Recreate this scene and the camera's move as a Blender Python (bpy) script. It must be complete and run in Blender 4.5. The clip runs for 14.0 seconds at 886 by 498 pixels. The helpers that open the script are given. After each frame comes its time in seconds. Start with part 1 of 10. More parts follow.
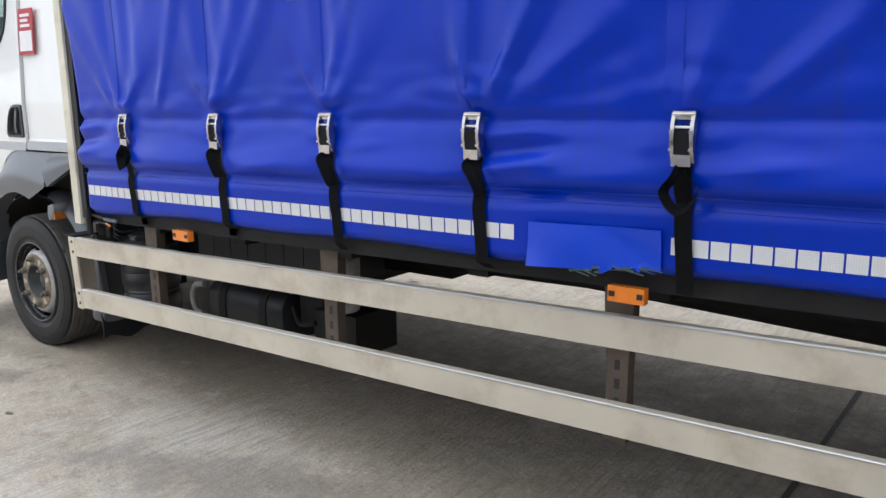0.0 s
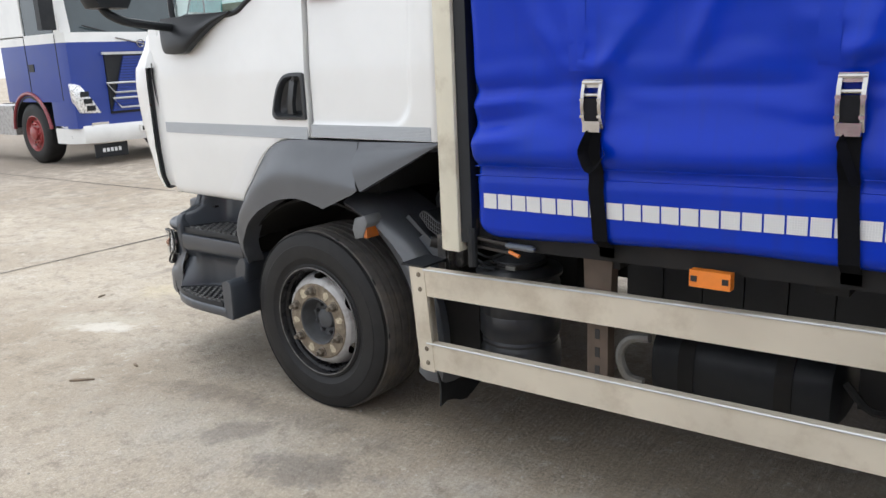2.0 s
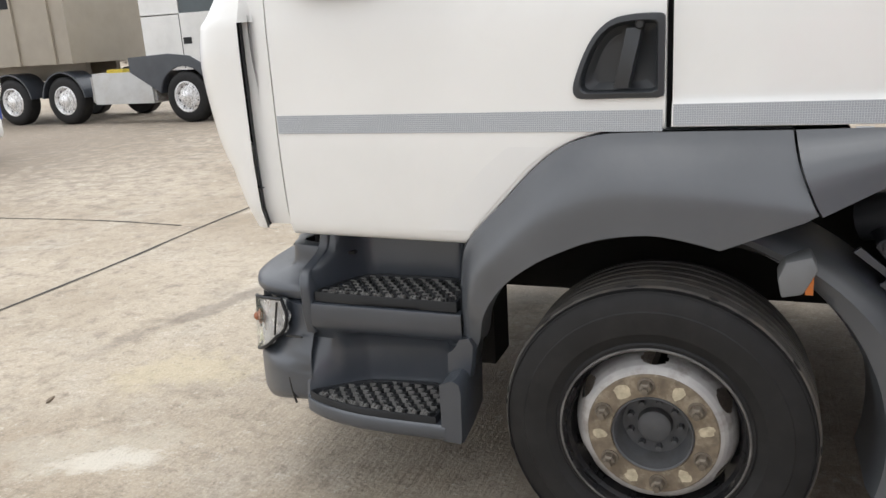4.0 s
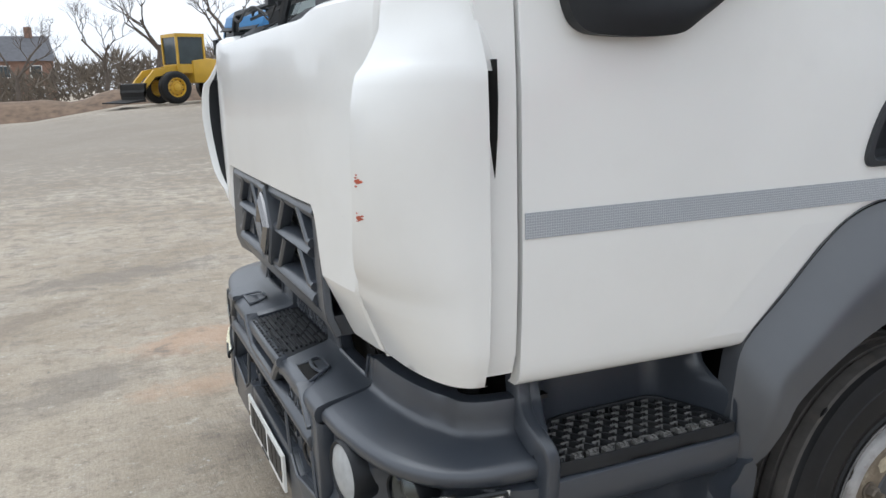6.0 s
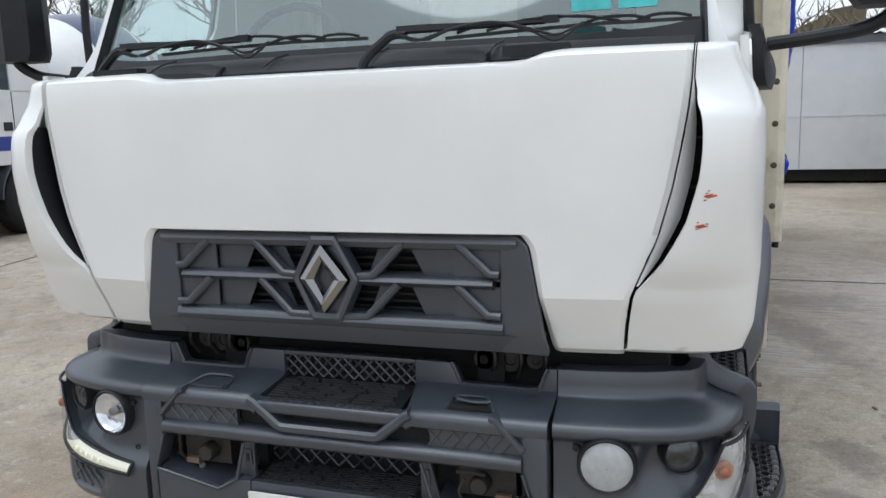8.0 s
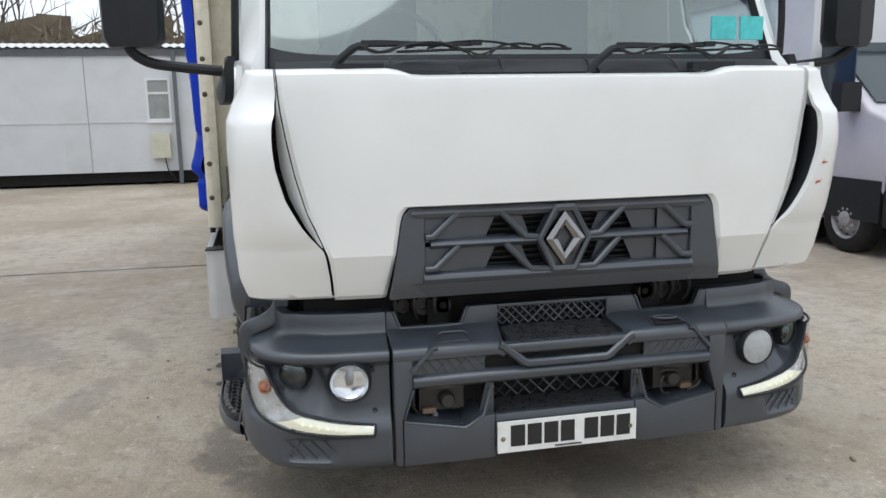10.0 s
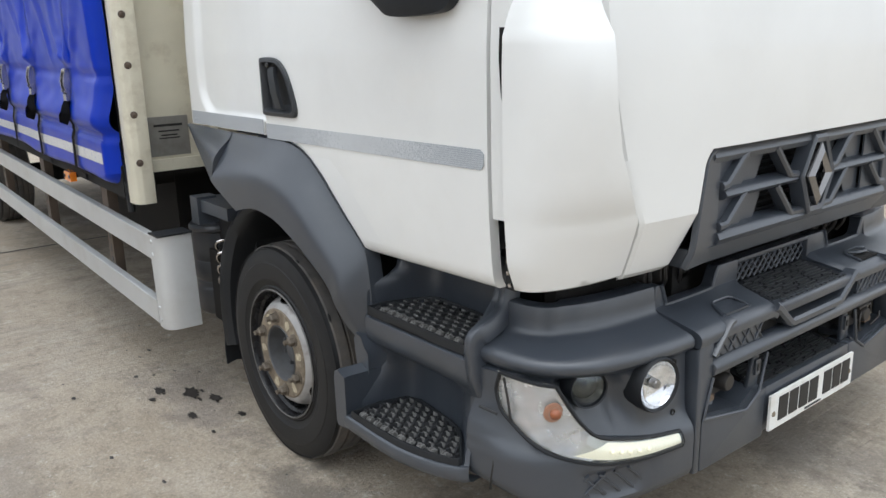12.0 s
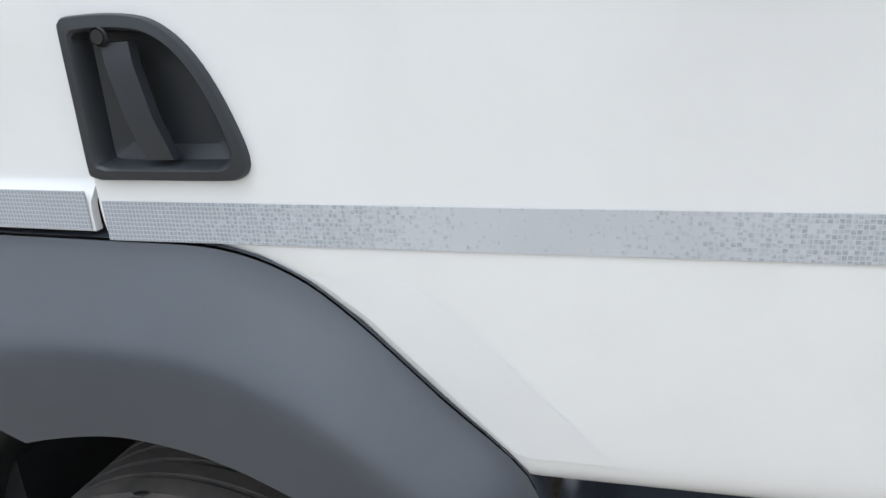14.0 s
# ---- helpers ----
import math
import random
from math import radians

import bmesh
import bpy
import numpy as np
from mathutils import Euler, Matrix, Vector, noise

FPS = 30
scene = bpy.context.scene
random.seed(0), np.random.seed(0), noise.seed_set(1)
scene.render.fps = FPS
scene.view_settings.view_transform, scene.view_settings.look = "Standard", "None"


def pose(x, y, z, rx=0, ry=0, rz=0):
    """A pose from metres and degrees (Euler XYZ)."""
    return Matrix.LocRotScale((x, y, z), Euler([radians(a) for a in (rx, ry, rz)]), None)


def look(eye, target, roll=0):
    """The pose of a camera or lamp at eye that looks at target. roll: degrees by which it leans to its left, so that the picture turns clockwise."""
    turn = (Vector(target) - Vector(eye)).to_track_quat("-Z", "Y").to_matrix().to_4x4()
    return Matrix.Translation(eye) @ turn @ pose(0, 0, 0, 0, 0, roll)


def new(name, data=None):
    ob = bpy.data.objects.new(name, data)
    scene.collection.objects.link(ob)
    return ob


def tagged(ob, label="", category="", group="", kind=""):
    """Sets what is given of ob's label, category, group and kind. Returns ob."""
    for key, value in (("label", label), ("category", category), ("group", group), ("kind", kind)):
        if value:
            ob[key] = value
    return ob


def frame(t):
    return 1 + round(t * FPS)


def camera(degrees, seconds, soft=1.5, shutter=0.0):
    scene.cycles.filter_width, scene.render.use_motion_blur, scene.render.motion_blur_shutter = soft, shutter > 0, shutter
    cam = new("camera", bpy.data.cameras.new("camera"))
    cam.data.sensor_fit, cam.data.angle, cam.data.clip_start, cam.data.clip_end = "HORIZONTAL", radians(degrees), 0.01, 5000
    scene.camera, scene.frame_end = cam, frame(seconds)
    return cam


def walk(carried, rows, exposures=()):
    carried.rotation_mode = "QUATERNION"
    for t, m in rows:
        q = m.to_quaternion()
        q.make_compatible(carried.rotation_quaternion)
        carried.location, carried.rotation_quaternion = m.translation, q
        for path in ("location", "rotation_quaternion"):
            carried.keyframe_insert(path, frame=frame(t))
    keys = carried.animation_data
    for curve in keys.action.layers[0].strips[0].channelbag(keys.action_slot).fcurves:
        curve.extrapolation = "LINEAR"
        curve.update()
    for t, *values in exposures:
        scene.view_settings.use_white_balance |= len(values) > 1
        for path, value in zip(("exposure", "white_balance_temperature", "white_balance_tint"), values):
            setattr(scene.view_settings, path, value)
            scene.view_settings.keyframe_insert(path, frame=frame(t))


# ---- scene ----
cam = camera(58.6, 14.0)

PATH = [
    (0, (4.736, -2.107, 1.472), (3.548, -0.546, 1.084), -0.7),
    (0.5, (4.183, -2.067, 1.468), (2.984, -0.521, 1.055), -1.0),
    (1, (3.619, -2.107, 1.476), (2.389, -0.589, 1.046), -1.5),
    (1.5, (3.032, -2.068, 1.462), (1.798, -0.560, 1.012), -1.9),
    (2, (2.455, -2.082, 1.476), (1.236, -0.569, 1.001), -2.5),
    (2.5, (1.874, -2.027, 1.457), (0.711, -0.480, 0.955), -3.2),
    (3, (1.280, -1.983, 1.464), (0.226, -0.366, 0.938), -3.5),
    (3.5, (0.768, -1.873, 1.420), (-0.173, -0.189, 0.891), -4.1),
    (4, (0.213, -1.798, 1.420), (-0.510, -0.010, 0.892), -3.5),
    (4.5, (-0.316, -1.690, 1.413), (-0.794, 0.181, 0.894), -3.3),
    (5, (-0.833, -1.546, 1.426), (-0.941, 0.389, 0.933), -2.8),
    (5.5, (-1.327, -1.360, 1.447), (-0.989, 0.558, 0.991), -2.2),
    (6, (-1.788, -1.123, 1.466), (-0.998, 0.666, 1.048), -1.7),
    (6.5, (-2.207, -0.830, 1.469), (-1.028, 0.740, 1.085), -1.4),
    (7, (-2.601, -0.505, 1.461), (-1.112, 0.781, 1.106), -1.3),
    (7.5, (-2.956, -0.137, 1.486), (-1.238, 0.830, 1.144), -1.6),
    (8, (-3.242, 0.251, 1.483), (-1.374, 0.887, 1.157), -1.8),
    (8.5, (-3.505, 0.712, 1.508), (-1.572, 1.086, 1.159), -2.0),
    (9, (-3.742, 1.185, 1.516), (-1.775, 1.265, 1.165), -1.9),
    (9.5, (-3.881, 1.716, 1.518), (-1.920, 1.533, 1.168), -1.5),
    (10, (-3.889, 2.246, 1.515), (-1.967, 1.826, 1.160), -1.0),
    (10.5, (-3.735, 2.716, 1.508), (-1.876, 2.079, 1.135), -0.7),
    (11, (-3.386, 3.066, 1.497), (-1.617, 2.228, 1.087), -0.8),
    (11.5, (-2.977, 3.378, 1.490), (-1.324, 2.348, 1.035), -0.8),
    (12, (-2.470, 3.609, 1.475), (-0.954, 2.409, 0.964), -1.5),
    (12.5, (-1.962, 3.635, 1.470), (-0.613, 2.267, 0.915), -2.2),
    (13, (-1.444, 3.577, 1.468), (-0.303, 2.041, 0.884), -2.8),
    (13.5, (-1.021, 3.420, 1.473), (-0.146, 1.740, 0.832), -3.6),
    (14, (-0.680, 3.146, 1.463), (-0.071, 1.366, 0.784), -4.0),
]
walk(cam, [(t, look(eye, target, roll)) for t, eye, target, roll in PATH],
     [(0, 1.42, 5950, 9), (1.5, 1.26, 6000, 9), (2.5, 1.25, 6250, 10), (4, 1.2, 6400, 10), (6.5, 0.8, 5900, 8), (8.5, 0.75, 5900, 8), (11.5, 0.98, 6080, 8), (13, 1.15, 5900, 8), (14, 1.18, 5850, 8)])

# ---------------------------------------------------------------- sky and sun
world = bpy.data.worlds.new("overcast_sky")
scene.world = world
world.use_nodes = True
wn, wl = world.node_tree.nodes, world.node_tree.links
sky = wn.new("ShaderNodeTexSky")
sky.sky_type, sky.sun_disc = "NISHITA", False
sky.sun_elevation, sky.sun_rotation = radians(74), radians(320)
sky.air_density, sky.dust_density, sky.ozone_density = 1.0, 4.0, 1.0
cloud = wn.new("ShaderNodeHueSaturation")
cloud.inputs["Saturation"].default_value = 0.10
wl.new(sky.outputs[0], cloud.inputs["Color"])
layer = wn.new("ShaderNodeMix")
layer.data_type = "RGBA"
layer.inputs[0].default_value = 0.80
layer.inputs["B"].default_value = (5.0, 5.05, 5.15, 1)
wl.new(cloud.outputs[0], layer.inputs["A"])
wl.new(layer.outputs["Result"], wn["Background"].inputs[0])
wn["Background"].inputs[1].default_value = 0.13

sun = new("sun", bpy.data.lights.new("sun", "SUN"))
sun.data.energy, sun.data.angle, sun.data.color = 0.6, radians(60), (1.0, 0.98, 0.95)
sun.matrix_basis = look((0, 0, 0), (0.06, -0.14, -1.0))


# ---------------------------------------------------------------- materials
def material(name, color, rough=0.5, metal=0.0, coat=0.0, vary=0.12, scale=8.0, stain=None, stain_scale=1.5, stain_amount=0.5,
             bump=0.0, bump_scale=200.0, spec=0.5, rand=0.0):
    """Principled paint with fine grain, broad patches and optional stains."""
    m = bpy.data.materials.new(name)
    m.use_nodes = True
    n, l = m.node_tree.nodes, m.node_tree.links
    p = n["Principled BSDF"]
    p.inputs["Roughness"].default_value, p.inputs["Metallic"].default_value = rough, metal
    p.inputs["Coat Weight"].default_value, p.inputs["Specular IOR Level"].default_value = coat, spec
    p.inputs["Coat Roughness"].default_value = 0.06
    tc = n.new("ShaderNodeTexCoord")
    out = None
    if vary:
        a = n.new("ShaderNodeTexNoise")
        a.inputs["Scale"].default_value, a.inputs["Detail"].default_value = scale, 6
        l.new(tc.outputs["Object"], a.inputs["Vector"])
        r = n.new("ShaderNodeMapRange")
        r.inputs[1].default_value, r.inputs[2].default_value = 0.25, 0.75
        r.inputs[3].default_value, r.inputs[4].default_value = 1 - vary, 1 + vary
        l.new(a.outputs[0], r.inputs[0])
        v = n.new("ShaderNodeVectorMath")
        v.operation = "SCALE"
        v.inputs[0].default_value = color
        l.new(r.outputs[0], v.inputs["Scale"])
        out = v.outputs[0]
        rr = n.new("ShaderNodeMapRange")
        rr.inputs[3].default_value, rr.inputs[4].default_value = max(0.02, rough - 0.35 * vary), min(1, rough + 0.35 * vary)
        l.new(a.outputs[0], rr.inputs[0])
        l.new(rr.outputs[0], p.inputs["Roughness"])
    if stain:
        b = n.new("ShaderNodeTexNoise")
        b.inputs["Scale"].default_value, b.inputs["Detail"].default_value, b.inputs["Roughness"].default_value = stain_scale, 8, 0.65
        l.new(tc.outputs["Object"], b.inputs["Vector"])
        s = n.new("ShaderNodeMapRange")
        s.inputs[1].default_value, s.inputs[2].default_value, s.inputs[4].default_value = 0.5, 0.72, stain_amount
        l.new(b.outputs[0], s.inputs[0])
        mx = n.new("ShaderNodeMix")
        mx.data_type = "RGBA"
        if out:
            l.new(out, mx.inputs["A"])
        else:
            mx.inputs["A"].default_value = (*color, 1)
        mx.inputs["B"].default_value = (*stain, 1)
        l.new(s.outputs[0], mx.inputs[0])
        out = mx.outputs["Result"]
    if rand:
        oi = n.new("ShaderNodeObjectInfo")
        r2 = n.new("ShaderNodeMapRange")
        r2.inputs[3].default_value, r2.inputs[4].default_value = 1 - rand, 1 + rand
        l.new(oi.outputs["Random"], r2.inputs[0])
        v2 = n.new("ShaderNodeVectorMath")
        v2.operation = "SCALE"
        l.new(out, v2.inputs[0])
        l.new(r2.outputs[0], v2.inputs["Scale"])
        out = v2.outputs[0]
    if out:
        l.new(out, p.inputs["Base Color"])
    else:
        p.inputs["Base Color"].default_value = (*color, 1)
    if bump:
        g = n.new("ShaderNodeTexNoise")
        g.inputs["Scale"].default_value, g.inputs["Detail"].default_value = bump_scale, 3
        l.new(tc.outputs["Object"], g.inputs["Vector"])
        bp = n.new("ShaderNodeBump")
        bp.inputs["Strength"].default_value, bp.inputs["Distance"].default_value = bump, 0.002
        l.new(g.outputs[0], bp.inputs["Height"])
        l.new(bp.outputs[0], p.inputs["Normal"])
    return m


WHITE = material("white_cab_paint", (0.80, 0.80, 0.78), 0.28, coat=0.5, vary=0.03, scale=3, stain=(0.62, 0.61, 0.58), stain_scale=2.2, stain_amount=0.18)
CREAM = material("aged_cream_paint", (0.70, 0.66, 0.53), 0.5, vary=0.08, scale=6, stain=(0.30, 0.23, 0.15), stain_scale=7, stain_amount=0.45)
GREY = material("grey_moulded_plastic", (0.044, 0.051, 0.063), 0.33, vary=0.14, scale=5, bump=0.10, bump_scale=700, spec=0.85, stain=(0.070, 0.078, 0.090), stain_scale=3, stain_amount=0.4)
# lighter copy of GREY: the left side's brighter light put into the colour
LITGREY = material("lit_side_grey_plastic", (0.074, 0.080, 0.090), 0.36, vary=0.14, scale=4, bump=0.10, bump_scale=700, spec=0.85, stain=(0.105, 0.108, 0.112), stain_scale=3, stain_amount=0.5)
LAMPCHROME = material("faceted_lamp_reflector", (0.72, 0.73, 0.75), 0.26, metal=0.6, vary=0.22, scale=25, stain=(0.50, 0.51, 0.53), stain_scale=9, stain_amount=0.5)
LAMPBOWL = material("bright_lamp_bowl", (0.84, 0.85, 0.87), 0.10, metal=0.92, vary=0.2, scale=30)
FROSTED = material("frosted_lamp_lens", (0.66, 0.67, 0.67), 0.12, vary=0.10, scale=60, coat=0.5)
# pale base colour paints in the highlights on the step ribs and cleats
GLINTTREAD = material("tread_glint_pale", (0.16, 0.157, 0.15), 0.5, vary=0.35, scale=60, stain=(0.06, 0.058, 0.055), stain_scale=30, stain_amount=0.8)
TREADPLASTIC = material("worn_black_tread", (0.032, 0.033, 0.035), 0.30, vary=0.25, scale=30, stain=(0.08, 0.078, 0.072), stain_scale=14, stain_amount=0.45)
SILVER = material("silver_lamp_reflector", (0.80, 0.80, 0.80), 0.28, metal=0.55, vary=0.15, scale=40)
BLACK = material("black_plastic", (0.015, 0.0165, 0.019), 0.45, vary=0.2, scale=12, bump=0.1, bump_scale=400, stain=(0.030, 0.031, 0.032), stain_scale=4, stain_amount=0.5, spec=0.3)
DARK = material("grimy_chassis_and_shade_black", (0.019, 0.0185, 0.018), 0.75, vary=0.3, scale=9, stain=(0.028, 0.024, 0.02), stain_scale=6, stain_amount=0.5, spec=0.2)
RUBBER = material("tyre_rubber", (0.0165, 0.0165, 0.017), 0.52, vary=0.2, scale=14, stain=(0.034, 0.032, 0.030), stain_scale=7, stain_amount=0.3, bump=0.10, bump_scale=120, spec=0.25)
TREAD = material("dusty_tread_rubber", (0.085, 0.078, 0.072), 0.9, vary=0.3, scale=20, stain=(0.16, 0.13, 0.10), stain_scale=9, stain_amount=0.6, bump=0.3, bump_scale=90)
RIM = material("dirty_silver_wheel_paint", (0.40, 0.39, 0.38), 0.5, metal=0.25, vary=0.2, scale=16, stain=(0.14, 0.11, 0.085), stain_scale=14, stain_amount=0.7, bump=0.3, bump_scale=60)
RUST = material("rusty_wheel_flange", (0.17, 0.135, 0.095), 0.8, vary=0.4, scale=30, stain=(0.40, 0.35, 0.26), stain_scale=26, stain_amount=0.7, bump=0.5, bump_scale=80)
NUT = material("greasy_brown_wheel_nut", (0.16, 0.135, 0.105), 0.5, metal=0.3, vary=0.3, scale=40, stain=(0.07, 0.055, 0.045), stain_scale=30, stain_amount=0.6)
SCALE = material("pale_flaking_scale", (0.48, 0.42, 0.30), 0.85, vary=0.3, scale=50, stain=(0.22, 0.17, 0.12), stain_scale=45, stain_amount=0.8, bump=0.5, bump_scale=90)
RIMLIP = material("scuffed_rim_lip", (0.15, 0.145, 0.14), 0.45, metal=0.3, vary=0.4, scale=22, stain=(0.03, 0.03, 0.03), stain_scale=9, stain_amount=0.9)
RIMDARK = material("black_wheel_barrel", (0.014, 0.014, 0.0155), 0.28, vary=0.25, scale=15, stain=(0.07, 0.06, 0.05), stain_scale=14, stain_amount=0.35, spec=0.3)
ALU = material("weathered_aluminium_plank", (0.62, 0.56, 0.45), 0.48, metal=0.20, vary=0.14, scale=3, stain=(0.30, 0.23, 0.15), stain_scale=5, stain_amount=0.5)
ALUCLEAN = material("dull_aluminium_plank", (0.58, 0.59, 0.59), 0.38, metal=0.45, vary=0.07, scale=4, stain=(0.42, 0.40, 0.36), stain_scale=3, stain_amount=0.4)
STEEL = material("rust_brown_steel", (0.095, 0.07, 0.052), 0.65, metal=0.2, vary=0.25, scale=12, stain=(0.09, 0.06, 0.04), stain_scale=8, stain_amount=0.7)
CHROME = material("bright_buckle_steel", (0.50, 0.48, 0.46), 0.25, metal=1.0, vary=0.15, scale=30)
DULLCHROME = material("dull_chrome", (0.26, 0.255, 0.255), 0.10, metal=1.0, vary=0.1, scale=10)
WEB = material("black_webbing", (0.010, 0.010, 0.012), 0.8, vary=0.2, scale=60, bump=0.5, bump_scale=350, spec=0.2)
AMBER = material("amber_lens", (0.80, 0.22, 0.02), 0.2, vary=0.1, scale=30, coat=0.6)
RED = material("red_plastic", (0.42, 0.02, 0.03), 0.4, vary=0.1, scale=10)
PLATE = material("white_number_plate", (0.80, 0.80, 0.77), 0.3, vary=0.05, scale=20, stain=(0.45, 0.38, 0.26), stain_scale=12, stain_amount=0.35)
INK = material("black_print", (0.015, 0.015, 0.015), 0.5, vary=0)
PAPER = material("white_sticker", (0.75, 0.75, 0.75), 0.45, vary=0.05)
SCRAPE = material("red_primer_scrape", (0.45, 0.10, 0.05), 0.7, vary=0.35, scale=60)
INSIDE = material("dark_cab_interior", (0.025, 0.026, 0.028), 0.7, vary=0.2, scale=6)
ALUPLATE = material("etched_body_plate", (0.30, 0.29, 0.27), 0.5, metal=0.4, vary=0.12, scale=25, stain=(0.16, 0.14, 0.12), stain_scale=10, stain_amount=0.5)
RUNLAMP = material("lit_running_lamp", (0.74, 0.71, 0.54), 0.3, vary=0.05)
RUNLAMP.node_tree.nodes["Principled BSDF"].inputs["Emission Color"].default_value = (1.0, 0.93, 0.70, 1)
RUNLAMP.node_tree.nodes["Principled BSDF"].inputs["Emission Strength"].default_value = 0.16
TANK = material("satin_black_tank", (0.034, 0.036, 0.041), 0.36, vary=0.25, scale=12, stain=(0.05, 0.045, 0.04), stain_scale=7, stain_amount=0.5)
GREASY = material("oily_worn_casting", (0.05, 0.048, 0.047), 0.32, metal=0.3, vary=0.4, scale=26, stain=(0.30, 0.28, 0.25), stain_scale=22, stain_amount=0.7)
HANDGREY = material("grey_rubber_grip", (0.13, 0.145, 0.165), 0.5, vary=0.15, scale=30)
STEELDARK = material("greasy_dark_steel", (0.045, 0.042, 0.040), 0.45, metal=0.5, vary=0.3, scale=14, stain=(0.09, 0.07, 0.05), stain_scale=12, stain_amount=0.5)
RUSTY = material("light_rusted_bracket", (0.16, 0.11, 0.075), 0.7, vary=0.3, scale=20, stain=(0.30, 0.24, 0.17), stain_scale=14, stain_amount=0.5)
FRIT = material("satin_black_scuttle", (0.022, 0.024, 0.027), 0.55, vary=0.2, scale=14, stain=(0.045, 0.045, 0.045), stain_scale=5, stain_amount=0.4, spec=0.3)
TIMBER = material("weathered_timber", (0.22, 0.17, 0.12), 0.8, vary=0.3, scale=9, stain=(0.12, 0.10, 0.08), stain_scale=5, stain_amount=0.6)


def pvc():
    """Blue tarpaulin: soft gloss, woven bump, scuffs and dusty streaks."""
    m = material("blue_pvc_curtain", (0.001, 0.030, 0.43), 0.29, vary=0.10, scale=1.6, stain=(0.003, 0.040, 0.36), stain_scale=2.4, stain_amount=0.5,
                 bump=0.06, bump_scale=260, spec=0.26)
    n, l = m.node_tree.nodes, m.node_tree.links
    p = n["Principled BSDF"]
    src = p.inputs["Base Color"].links[0].from_socket
    tc = n.new("ShaderNodeTexCoord")
    mp = n.new("ShaderNodeMapping")
    mp.inputs["Scale"].default_value = (14, 1, 1.2)
    l.new(tc.outputs["Object"], mp.inputs["Vector"])
    no = n.new("ShaderNodeTexNoise")
    no.inputs["Scale"].default_value, no.inputs["Detail"].default_value = 2.0, 7
    l.new(mp.outputs[0], no.inputs["Vector"])
    mr = n.new("ShaderNodeMapRange")
    mr.inputs[1].default_value, mr.inputs[2].default_value, mr.inputs[4].default_value = 0.55, 0.85, 0.35
    l.new(no.outputs[0], mr.inputs[0])
    mx = n.new("ShaderNodeMix")
    mx.data_type = "RGBA"
    l.new(src, mx.inputs["A"])
    mx.inputs["B"].default_value = (0.02, 0.03, 0.16, 1)
    l.new(mr.outputs[0], mx.inputs[0])
    l.new(mx.outputs["Result"], p.inputs["Base Color"])
    return m


PVC = pvc()
PATCHBLUE = material("bright_blue_patch", (0.004, 0.05, 0.56), 0.3, vary=0.06, scale=5)


def reflective(name, base, dark, cell):
    """Retroreflective tape with a fine honeycomb of cells."""
    m = material(name, base, 0.35, vary=0.05, scale=12, coat=0.4)
    n, l = m.node_tree.nodes, m.node_tree.links
    p = n["Principled BSDF"]
    src = p.inputs["Base Color"].links[0].from_socket
    tc = n.new("ShaderNodeTexCoord")
    mp = n.new("ShaderNodeMapping")
    mp.inputs["Scale"].default_value = (1, 0.05, 1)
    l.new(tc.outputs["Object"], mp.inputs["Vector"])
    vo = n.new("ShaderNodeTexVoronoi")
    vo.feature = "DISTANCE_TO_EDGE"
    vo.inputs["Scale"].default_value, vo.inputs["Randomness"].default_value = cell, 0.12
    l.new(mp.outputs[0], vo.inputs["Vector"])
    mr = n.new("ShaderNodeMapRange")
    mr.inputs[1].default_value, mr.inputs[2].default_value = 0.05, 0.14
    l.new(vo.outputs["Distance"], mr.inputs[0])
    mx = n.new("ShaderNodeMix")
    mx.data_type = "RGBA"
    l.new(src, mx.inputs["A"])
    mx.inputs["B"].default_value = (*dark, 1)
    l.new(mr.outputs[0], mx.inputs[0])
    l.new(mx.outputs["Result"], p.inputs["Base Color"])
    return m


TAPE = reflective("silver_reflective_tape", (0.52, 0.54, 0.56), (0.32, 0.345, 0.375), 190)
TAPEWHITE = reflective("white_reflective_tape", (0.74, 0.74, 0.73), (0.62, 0.62, 0.62), 160)


def glass(name, tint, rough=0.02):
    m = bpy.data.materials.new(name)
    m.use_nodes = True
    p = m.node_tree.nodes["Principled BSDF"]
    p.inputs["Base Color"].default_value = (*tint, 1)
    p.inputs["Roughness"].default_value, p.inputs["IOR"].default_value = rough, 1.45
    p.inputs["Transmission Weight"].default_value = 1.0
    return m


def coated_glass(name, tint, shine):
    """Coated screen glass: a see-through tint with a mirror-like sheen over it."""
    m = bpy.data.materials.new(name)
    m.use_nodes = True
    n, l = m.node_tree.nodes, m.node_tree.links
    n.remove(n["Principled BSDF"])
    a, b, x = n.new("ShaderNodeBsdfTransparent"), n.new("ShaderNodeBsdfGlossy"), n.new("ShaderNodeMixShader")
    a.inputs[0].default_value = (*tint, 1)
    b.inputs["Color"].default_value, b.inputs["Roughness"].default_value = (0.86, 0.95, 0.93, 1), 0.03
    x.inputs[0].default_value = shine
    l.new(a.outputs[0], x.inputs[1])
    l.new(b.outputs[0], x.inputs[2])
    l.new(x.outputs[0], n["Material Output"].inputs[0])
    return m


GLASS = coated_glass("tinted_windscreen", (0.74, 0.84, 0.82), 0.21)
CLEAR = coated_glass("clear_lamp_lens", (0.97, 0.97, 0.98), 0.09)


